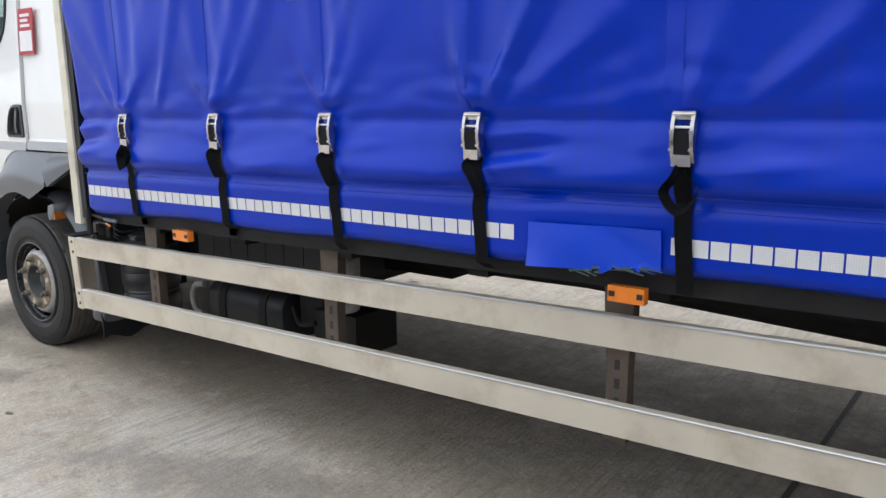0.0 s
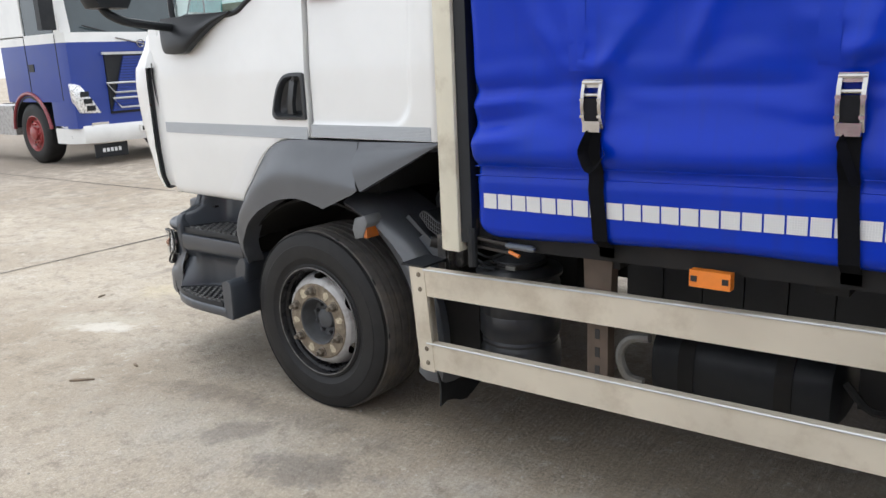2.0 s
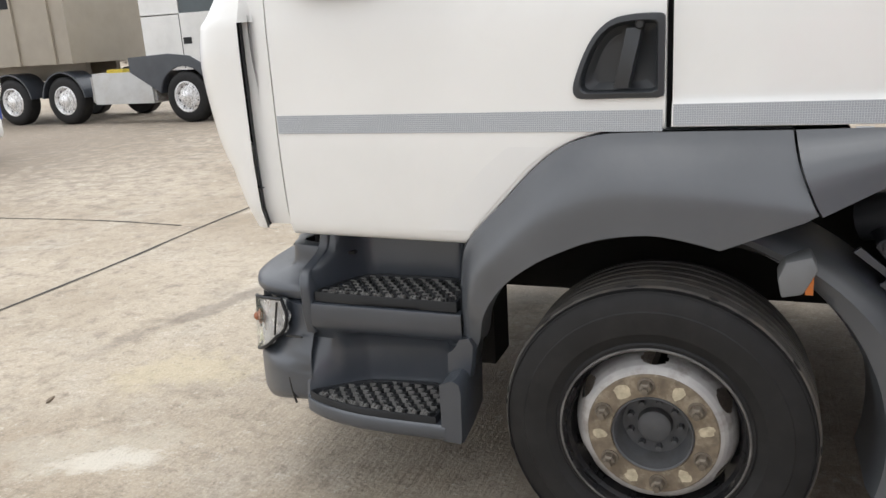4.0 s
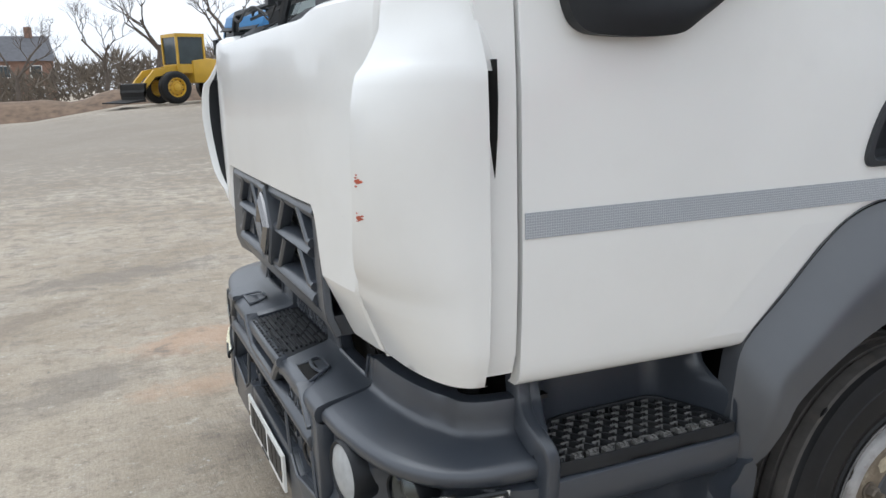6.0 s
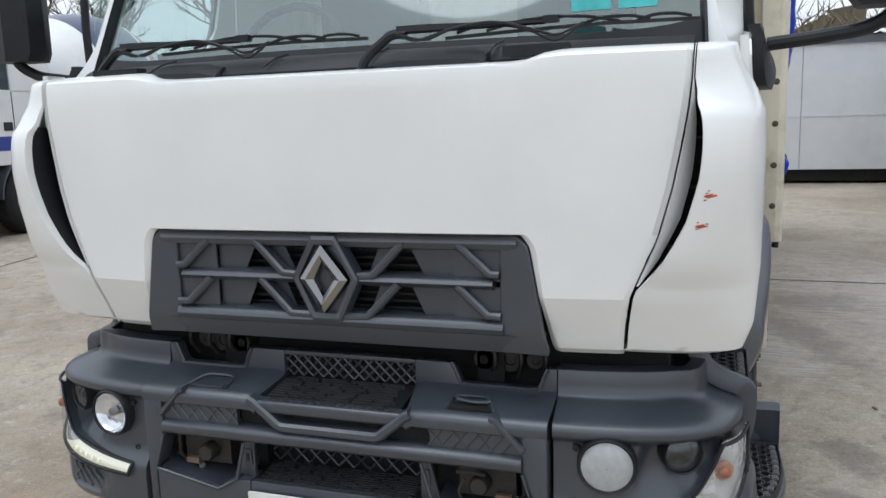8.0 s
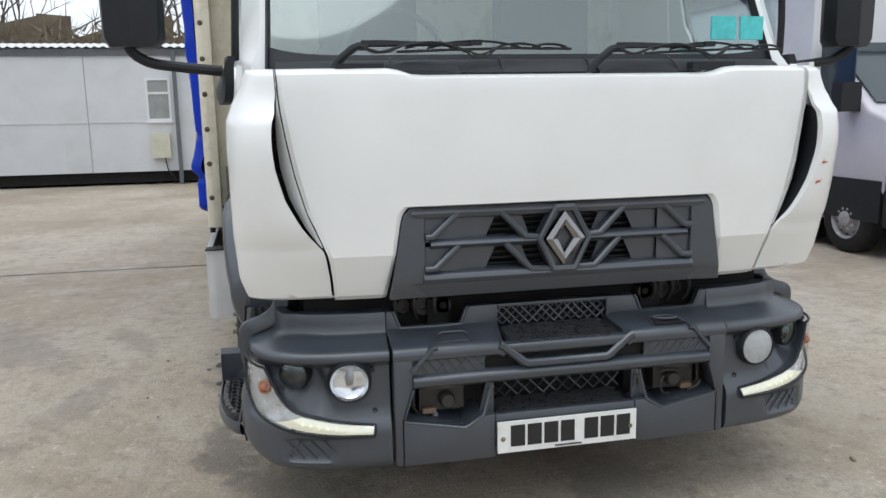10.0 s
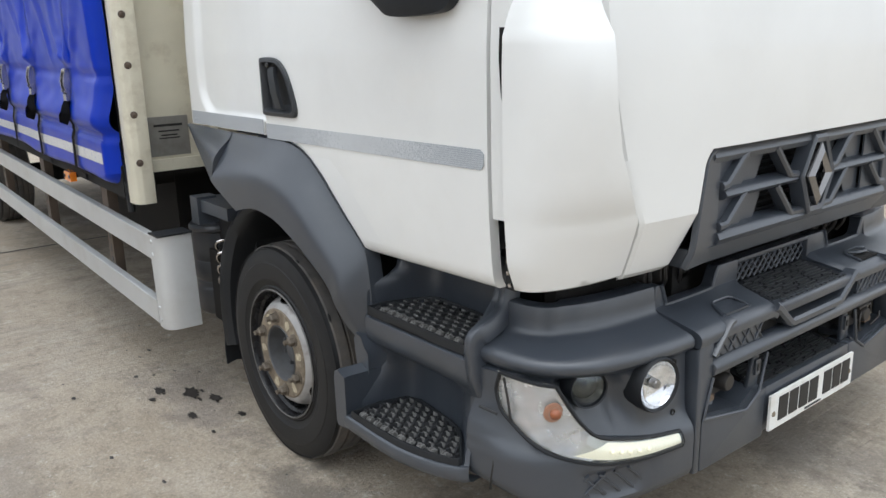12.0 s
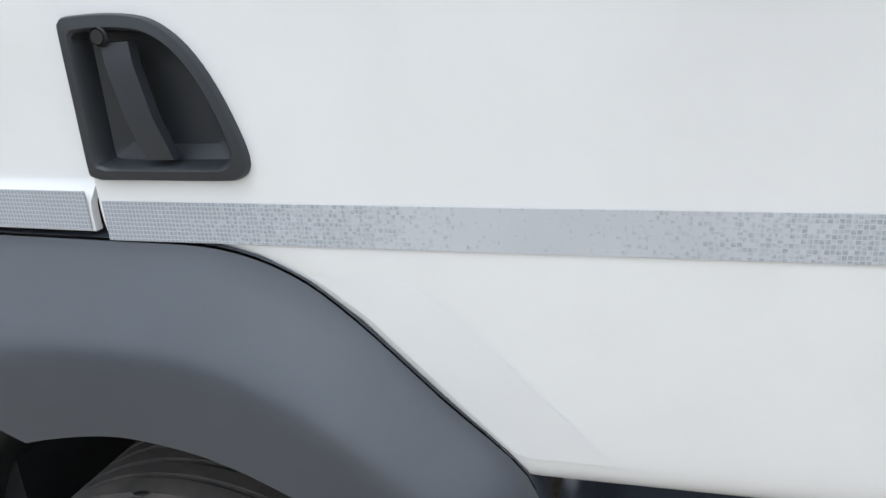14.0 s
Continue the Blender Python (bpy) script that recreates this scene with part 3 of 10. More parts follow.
# ---------------------------------------------------------------- cab
def cab():
    # inner shell, dark behind every gap
    bm = bmesh.new()
    box(bm, -1.02, 0.30, YC - 1.04, YC + 1.04, 0.95, 1.60)
    box(bm, 0.30, 0.66, YC - 1.04, YC + 1.04, 1.17, 1.60)
    box(bm, -1.20, -1.02, YC - 0.86, YC + 0.86, 0.95, 1.56)
    part("inner_shell", bm, INSIDE, LORRY)
    for s in (-1, 1):
        # jamb strip between corner panel and door
        bm = bmesh.new()
        sheet(bm, lambda u, v: (u, side_y(s, door_h(-1.06, v) - 0.006 - 0.05 * (-1.074 - u) - 0.02 * (1 - clamp((v - 0.88) / 0.06)) ** 2), v), [-1.148, -1.142, -1.11, -1.070], steps(0.893 if s < 0 else 1.050, 1.66, 16), back=(0, -s * 0.02, 0))
        part("door_jamb", bm, WHITE, LORRY)
        if s > 0:
            bm = boxes([(-1.145, -1.075, *sorted((side_y(s, 1.0), side_y(s, 1.040))), 0.89, 1.02)], 0.004)
            part("hinge_recess", bm, WHITE, LORRY)
            bm = boxes([(-1.128, -1.092, *sorted((side_y(s, 1.03), side_y(s, 1.072))), 0.872, 0.962)], 0.004)
            hinge = part("hinge", bm, BLACK, LORRY)
            bm = bmesh.new()
            lathe(bm, [(0.0, 1.01), (0.013, 1.01), (0.013, 0.975), (0.009, 0.972), (0.010, 0.958), (0.0, 0.958)], 14, Matrix.Translation((-1.112, side_y(s, 1.058), 0)))
            part("hinge_pin", bm, WHITE, hinge)
            for z in (0.885, 0.915, 0.945):
                bm = bmesh.new()
                lathe(bm, [(0.0, 0.006), (0.006, 0.005), (0.008, 0.0)], 6, Matrix.Translation((-1.110 + 0.006 * (z > 0.9), side_y(s, 1.072), z)) @ Euler((radians(-90 * s), 0, 0)).to_matrix().to_4x4())
                part("hinge_bolt", bm, CHROME, hinge)

        # rear side panel with its pressed field
        def skin(u, v):
            d = max(u - 0.445, 0)
            e = max(1.34 - v, 0)
            f = ease(0.13 - math.hypot(d, e), 0, 0.030) if v < 2.3 else 0
            roll = 0.05 * ease(u, 0.66, 0.72) ** 2
            return (u, side_y(s, door_h(u, v) - 0.018 * f - roll), v)
        bm = bmesh.new()
        sheet(bm, skin, steps(0.032, 0.60, 48) + steps(0.615, 0.72, 7), steps(1.178, 1.55, 40) + steps(1.6, 2.45, 14), back=(0, -s * 0.012, 0))
        part("side_panel", bm, WHITE, LORRY)
        # roof corner
    bm = bmesh.new()
    prof = [(-0.80, 2.46), (-0.70, 2.58), (-0.45, 2.66), (0.2, 2.70), (0.62, 2.68), (0.72, 2.60), (0.72, 2.40)]
    loft(bm, [[(x, YC + h, z - 0.06 * abs(h / 1.08) ** 4) for x, z in prof] for h in steps(-1.085, 1.085, 16)], False, False)
    part("roof", bm, WHITE, LORRY)
    # back wall with pressed ribs
    bm = bmesh.new()
    def back(u, v):
        r = 0.012 * (ease(abs(u) - 0.93, 0, 0.03) - ease(abs(u) - 1.00, 0, 0.03)) * (1 if 1.3 < v < 2.4 else 0)
        return (0.725 + r - 0.06 * ease(abs(u), 1.06, 1.11), YC + u, v)
    sheet(bm, back, steps(-1.105, -0.88, 14) + steps(-0.8, 0.8, 8) + steps(0.88, 1.105, 14), steps(1.18, 2.62, 24), 0.01)
    part("back_wall", bm, CREAM, LORRY)
    bm = boxes([(0.67, 0.74, YC - 1.04, YC + 1.04, 1.145, 1.19)], 0.01)
    part("cab_floor_edge", bm, CREAM, LORRY)

    # windscreen, pillars and scuttle
    def screen(u, v):
        z = 1.63 + 0.86 * v
        return (-1.14 + 0.40 * v + 0.12 * abs(u) ** 2.2, YC + u * (1.0 - 0.05 * v), z)
    bm = bmesh.new()
    sheet(bm, screen, steps(-1, 1, 20), steps(0, 1, 8))
    w = part("windscreen", bm, GLASS, LORRY, "raked tinted windscreen with sky reflected in it")
    w.visible_shadow = False
    # printed black border, higher in the corners
    bm = bmesh.new()
    sheet(bm, lambda u, t: Vector(screen(u, -0.03 + t * (0.105 + 0.05 * abs(u) ** 10))) + Vector((-0.004, 0, 0.001)), steps(-0.99, 0.99, 40), steps(0, 1, 4))
    part("screen_surround", bm, FRIT, LORRY)
    flare = lambda v: (1 - clamp(v / 0.2)) ** 2
    for s in (-1, 1):
        bm = bmesh.new()
        loft(bm, [[(-1.17 + 0.40 * v + 0.14, side_y(s, 0.990 - 0.05 * v), 1.64 + 0.86 * v), (-1.17 + 0.40 * v + 0.135 - 0.03 * flare(v), side_y(s, 1.008 - 0.05 * v + 0.035 * flare(v)), 1.64 + 0.86 * v),
                   (-1.10 + 0.40 * v + 0.13, side_y(s, 1.075 - 0.05 * v), 1.64 + 0.86 * v), (-1.0 + 0.36 * v + 0.13, side_y(s, 1.07 - 0.05 * v), 1.64 + 0.86 * v)] for v in (0, 0.03, 0.06, 0.10, 0.15, 0.2, 0.4, 0.7, 1)])
        part("pillar", soften(bm, 0.012), WHITE, LORRY)
        bm = bmesh.new()
        loft(bm, [[(-1.185 + 0.40 * v + 0.14, side_y(s, 0.982 - 0.05 * v), 1.64 + 0.86 * v), (-1.16 + 0.40 * v + 0.14, side_y(s, 0.994 - 0.05 * v), 1.64 + 0.86 * v),
                   (-1.13 + 0.40 * v + 0.14, side_y(s, 0.985 - 0.05 * v), 1.64 + 0.86 * v), (-1.15 + 0.40 * v + 0.14, side_y(s, 0.970 - 0.05 * v), 1.64 + 0.86 * v)] for v in steps(0, 1, 6)])
        part("screen_seal", bm, BLACK, LORRY)
    bm = bmesh.new()
    sheet(bm, lambda u, v: (-1.235 + 0.13 * v + 0.10 * abs(u) ** 2.4, YC + 0.955 * u, 1.628 + 0.045 * v + 0.02 * math.sin(v * 3.1)), steps(-1, 1, 24), steps(0, 1, 6), 0.02)
    scuttle = part("scuttle", bm, FRIT, LORRY)
    for y0, y1 in ((0.585, 0.750), (1.86, 2.02)):
        bm = boxes([(-1.268, -1.225, y0, y1, 1.630, 1.657)], 0.008, 2)
        part("vent_box", bm, BLACK, scuttle)
    # raised cowls beside the wiper spindles, and the joints between the panels
    for y0, y1 in ((0.80, 1.10), (1.60, 1.84)):
        bm = bmesh.new()
        loft(bm, [[(-1.262, y, 1.600), (-1.258, y, 1.622 + w), (-1.215, y, 1.650 + w), (-1.15, y, 1.655), (-1.15, y, 1.60)] for y, w in ((y0, 0.0), (y0 + 0.05, 0.012), (y1 - 0.06, 0.014), (y1, 0.004))])
        part("cowl", soften(bm, 0.004, 1), FRIT, scuttle)
    for y in (0.80, 1.13, 1.45, 1.84):
        bm = bmesh.new()
        tube(bm, [(-1.245, y, 1.640), (-1.19, y - 0.01, 1.668), (-1.13, y - 0.02, 1.684)], 0.003, 5)
        part("panel_joint", bm, INK, scuttle)
    bm = bmesh.new()
    box(bm, -0.98, -0.55, YC - 0.95, YC + 0.95, 1.52, 1.66)
    box(bm, -0.92, -0.70, YC + 0.25, YC + 0.80, 1.64, 1.73)
    part("dashboard", soften(bm, 0.04, 3), INSIDE, LORRY)
    for y in (0.80, 1.72):
        bm = boxes([(-0.20, 0.25, y - 0.25, y + 0.25, 1.30, 1.50), (0.15, 0.30, y - 0.24, y + 0.24, 1.45, 2.15)], 0.06, 3)
        part("seat", bm, INSIDE, LORRY)
    bm = bmesh.new()
    pts = [(-0.60 + 0.07 * math.cos(a), 1.72 + 0.21 * math.sin(a), 1.72 + 0.19 * math.cos(a)) for a in steps(0, 2 * math.pi, 24)]
    tube(bm, pts, 0.016, 8, False)
    part("steering_wheel", bm, INSIDE, LORRY)

    # front flap
    bm = bmesh.new()
    grille_h = lambda z: lerp_table([(0.86, 0.622), (1.15, 0.574), (1.172, 0.565), (1.185, 0.545)], z)[0]
    top = [1.190, 1.21, 1.25, 1.3, 1.4, 1.5, 1.56, 1.60, 1.625, 1.636, 1.642, 1.647, 1.651, 1.655, 1.658, 1.661, 1.665]
    def face(h, z):
        x = front_x(z) + sweep(h)
        # lower lip over the wiper arms
        lip = 0.024 * ease(0.62 - abs(h + 0.02), 0, 0.10) * ease(z, 1.60, 1.665)
        return (x, YC + h, dip(z) - lip)
    us = sorted({*steps(-1, 1, 44), -0.995, 0.995, -0.985, 0.985})
    sheet(bm, lambda u, z: face(u * seam_h(z), z) if abs(u) < 0.99 else (front_x(z) + sweep(seam_h(z)) + 0.010 * (abs(u) - 0.985) / 0.015, YC + u * seam_h(z), dip(z)), us, top)
    low = steps(0.865, 1.0, 8) + [1.018, 1.028, 1.04] + steps(1.07, 1.190, 8)
    for s in (-1, 1):
        def chin(t, z):
            a, b = grille_h(z), seam_h(z)
            h = a + (b - a) * t
            x = front_x(z) + sweep(h)
            x += 0.005 * ease(0.012 - abs(h - b), 0, 0.012) + 0.014 * ease(0.016 - (h - a), 0, 0.016)
            x += 0.016 * ease(0.885 - z, 0, 0.02)
            return (x, side_y(s, h), z)
        sheet(bm, chin, [0, 0.03, 0.06, 0.1, *steps(0.2, 0.8, 5), 0.88, 0.94, 0.98, 1.0], low)
    # turned-back side edges
    for s in (-1, 1):
        sheet(bm, lambda z, t: (front_x(z) + sweep(seam_h(z)) + 0.004 + 0.05 * t, side_y(s, seam_h(z) - 0.001), dip(z)), steps(0.87, 1.65, 30), [0, 0.1, 0.5, 1])
    bmesh.ops.remove_doubles(bm, verts=bm.verts[:], dist=0.0015)
    part("front_flap", bm, WHITE, LORRY, "large plain white front flap with a small chip mark", 18)
    # edge roll under the flap over the grille
    bm = bmesh.new()
    sheet(bm, lambda h, t: (front_x(1.19) + sweep(h) + 0.03 * t, YC + h, 1.189 - 0.006 * t), steps(-0.56, 0.56, 16), [0, 0.3, 1])
    part("flap_edge", bm, WHITE, LORRY)
    bm = bmesh.new()
    for dy, dz, w, hgt in ((0.0, 0.0, 0.018, 0.004), (0.014, 0.006, 0.006, 0.006), (-0.014, 0.001, 0.008, 0.003), (0.02, -0.002, 0.004, 0.003)):
        box(bm, -1.3305, -1.3285, 1.075 + dy - w / 2, 1.075 + dy + w / 2, 1.52 + dz - hgt / 2, 1.52 + dz + hgt / 2)
    part("paint_chip", bm, DARK, LORRY)

    # corner panels, each with its air slot
    for s in (-1, 1):
        bm = bmesh.new()
        zs = [1.062, 1.08, 1.10, 1.13] + steps(1.16, 1.46, 9) + [1.48, 1.495, 1.51, 1.53, 1.56, 1.60, 1.63, 1.64, 1.648, 1.655, 1.661]
        def strip(t, z):
            a = seam_h(z) + 0.0035
            b = slot_in(z) if z < 1.56 else a + 0.002
            h = a + (max(b, a + 0.002) - a) * t
            return (front_x(z) + 0.002 + sweep(h) + (0.002 + 2.4 * (slot_out(z) - slot_in(z))) * t ** 1.6 + (0.010 if t == 0 else 0), side_y(s, h), dip(z))
        sheet(bm, strip, [0, 0.12, 0.4, 0.7, 0.9, 1.0], zs)
        zs2 = steps(0.885, 1.05, 9) + zs
        def lip(z):
            k = slot_out(z) - slot_in(z) if 1.06 < z < 1.5 else 0.0
            return 0.012 + 0.018 * ease(1.13 - z, 0, 0.12) + 0.042 * ease(z, 1.47, 1.58) - 2.3 * k
        def fin(t, z):
            inner = slot_out(z) if 1.06 < z < 1.5 else (seam_h(z) + 0.0035 if z <= 1.06 or z >= 1.56 else slot_in(z))
            if t < 0.12:
                k = t / 0.12
                return (front_x(z) + 0.090 - (0.090 - lip(z)) * ease(k), side_y(s, inner + 0.001 + 0.005 * k), dip(z))
            k = (t - 0.12) / 0.88
            a = k * math.pi / 2
            hm, h0 = bulge_h(z), inner + 0.006
            xf, xr = front_x(z) + lip(z), -1.142
            return (xr + (xf - xr) * math.cos(a) ** 0.80, side_y(s, h0 + (hm - h0) * math.sin(a) ** 0.90), dip(z))
        sheet(bm, fin, [0.08, 0.095, 0.11, *steps(0.12, 1, 18)], zs2)
        # black inner face of the deflector, with its cross fins
        lining = bmesh.new()
        sheet(lining, lambda k, z: Vector(fin(0.08, z)).lerp(Vector((front_x(z) + 0.17, side_y(s, slot_out(z) + 0.015), z)), k), steps(0, 1, 4), steps(1.07, 1.495, 16))
        part("slot_lining", lining, BLACK, LORRY)
        # rolled lower edge and rear edge
        sheet(bm, lambda t, k: Vector(fin(t, 0.885)) + Vector((0.02 * ease(k), -s * 0.025 * ease(k), -0.012 * k)), steps(0, 1, 22), [0, 0.3, 0.7, 1])
        lining = bmesh.new()
        sheet(lining, lambda z, k: Vector(fin(1, z)) + Vector((0.001 - 0.03 * k, -s * (0.010 + 0.09 * k), 0)), steps(0.89, 1.485, 40), [0, 0.1, 0.5, 1])
        part("deflector_lining", lining, BLACK, LORRY)
        for z in (1.005, 1.135, 1.270):
            part("slot_vane", boxes([(-1.172, -1.140, *sorted((side_y(s, 1.02), side_y(s, 1.092))), z, z + 0.004)], 0.0), GREY, LORRY)
        # shoulder that closes the panel's narrow top to the door's edge
        def shoulder(k, z):
            a = Vector(fin(1, z))
            b = Vector((-1.086, side_y(s, door_h(-1.06, z) - 0.014), z))
            return a.lerp(b, k) + Vector((0, -s * 0.010 * math.sin(math.pi * k), 0))
        sheet(bm, shoulder, steps(0, 1, 6), steps(1.480, 1.66, 12))
        bmesh.ops.remove_doubles(bm, verts=bm.verts[:], dist=0.001)
        if s < 0:
            # red scrapes just behind the lip
            rnd = random.Random(3)
            for z0, w in ((1.290, 0.105), (1.219, 0.09)):
                mark = bmesh.new()
                for k in range(7):
                    ln = w * (1.0 if k == 0 else rnd.uniform(0.12, 0.35))
                    t0 = 0.175 + (0.0 if k == 0 else rnd.uniform(0.0, 0.8) * w)
                    zz = z0 + (0.0 if k == 0 else rnd.uniform(-0.010, 0.012))
                    hh = 0.0055 if k == 0 else rnd.uniform(0.0012, 0.0025)
                    ring = [(t0, zz - hh * 0.3), (t0 + ln * 0.35, zz - hh), (t0 + ln, zz - hh * 0.1), (t0 + ln * 0.45, zz + hh * 0.6), (t0 + ln * 0.1, zz + hh * 0.5)]
                    loft(mark, [[Vector(fin(tt, q)) + Vector((-d, d * 0.6, 0)) for tt, q in ring] for d in (-0.001, 0.0012)])
                part("paint_scrape", mark, SCRAPE, LORRY)
        part("corner_panel", bm, WHITE, LORRY, "white corner air deflector" + (" with red paint scrapes" if s < 0 else ""), 40)
        bm = bmesh.new()
        sheet(bm, lambda t, z: (-1.235 + 0.12 * t, side_y(s, slot_in(z) - 0.015 + 0.16 * t), z), steps(0, 1, 4), steps(0.95, 1.5, 8))
        for z in (1.15, 1.30, 1.42):
            box(bm, -1.245, -1.15, *sorted((side_y(s, slot_in(z) + 0.0), side_y(s, slot_in(z) + 0.08))), z - 0.003, z + 0.003)
        part("air_duct", bm, DARK, LORRY)


def wipers():
    for base, elbow, tip in (((-1.235, 2.030, 1.600), (-1.238, 1.930, 1.712), (-1.165, 1.165, 1.722)), ((-1.258, 1.142, 1.590), (-1.255, 1.035, 1.704), (-1.120, 0.280, 1.722))):
        r, e, t = Vector(base), Vector(elbow), Vector(tip)
        at = lambda k, dx=0.0, dz=0.0: e.lerp(t, k) + Vector((dx, 0, dz))
        bm = bmesh.new()
        # spindle end, upright and bend
        tube(bm, smooth_line([r, r + Vector((0.0, -0.012, 0.050)), r.lerp(e, 0.75) + Vector((0, 0.012, 0.014)), e + Vector((0, 0.012, 0.0)), at(0.03)], 5), 0.0135, 8)
        # flat tapering arm
        loft(bm, [[at(k, -0.011 * w, 0.004), at(k, -0.009 * w, 0.020 * w), at(k, 0.011 * w, 0.022 * w), at(k, 0.013 * w, 0.0)] for k, w in ((0.0, 1.0), (0.10, 1.0), (0.28, 0.75), (0.50, 0.5))])
        arm = part("wiper_arm", soften(bm, 0.002, 1), BLACK, LORRY)
        bm = bmesh.new()
        tube(bm, [r + Vector((0, 0.003, 0.002)), r + Vector((0, -0.006, 0.030))], 0.017, 10)
        part("spindle_cap", bm, GREY, arm)
        # blade: rubber lip and two levels of yokes
        bm = bmesh.new()
        loft(bm, [[at(k, 0.012, -0.012 - sag), at(k, 0.016, -0.012 - sag), at(k, 0.017, -0.003 - sag), at(k, 0.011, -0.003 - sag)] for k, sag in ((0.16, 0.010), (0.4, 0.004), (0.7, 0.0), (1.0, 0.004))])
        blade = part("wiper_blade", bm, INK, arm)
        for k0, k1, up in ((0.30, 0.74, 0.014), (0.20, 0.42, 0.006), (0.62, 0.84, 0.006), (0.80, 0.97, 0.004)):
            bm = bmesh.new()
            tube(bm, smooth_line([at(k0, 0.012, -0.006), at(k0 * 0.7 + k1 * 0.3, 0.008, up), at(k0 * 0.3 + k1 * 0.7, 0.008, up), at(k1, 0.012, -0.004)], 4), 0.0045, 5)
            part("yoke", bm, BLACK, blade)
        bm = boxes([(at(0.52).x - 0.012, at(0.52).x + 0.012, at(0.52).y - 0.020, at(0.52).y + 0.020, at(0.52).z + 0.002, at(0.52).z + 0.020)], 0.004)
        part("blade_clip", bm, BLACK, blade)
        # washer hoses that hang along the arm
        for k, sag in enumerate((0.030, 0.044)):
            bm = bmesh.new()
            tube(bm, smooth_line([e + Vector((-0.012, 0, 0.0)), at(0.07 + 0.03 * k, -0.012, -0.020), at(0.20, -0.014, 0.004), at(0.34, -0.016, 0.012), at(0.46, -0.014, -sag * 0.4), at(0.54, -0.012, -sag), at(0.63, -0.010, -0.004)], 5), 0.0036, 5)
            part("washer_hose", bm, INK, arm)
    bm = boxes([(-1.13, -1.12, 0.50, 0.60, 1.745, 1.83), (-1.13, -1.12, 0.385, 0.48, 1.745, 1.83)], 0.006)
    part("screen_sticker", bm, material("turquoise_sticker", (0.10, 0.55, 0.55), 0.5, vary=0.15, scale=40), LORRY)


HANDLE = material("satin_black_handle", (0.028, 0.031, 0.035), 0.4, vary=0.15, scale=10)
FILM = material("dulled_clear_film", (0.765, 0.765, 0.75), 0.34, vary=0.03, scale=5)
HANDLE_LINE = [(0.014, 1.250), (0.016, 1.262), (0.016, 1.340), (0.016, 1.418), (0.013, 1.430), (0.002, 1.435), (-0.050, 1.436), (-0.095, 1.430), (-0.125, 1.414), (-0.150, 1.388), (-0.172, 1.350), (-0.190, 1.305), (-0.198, 1.275), (-0.196, 1.258), (-0.184, 1.248), (-0.160, 1.246), (-0.080, 1.246), (0.0, 1.246)]
CUP = [(p.x, p.y) for p in smooth_line([(x, z, 0) for x, z in [*HANDLE_LINE, HANDLE_LINE[0]]], 4)]


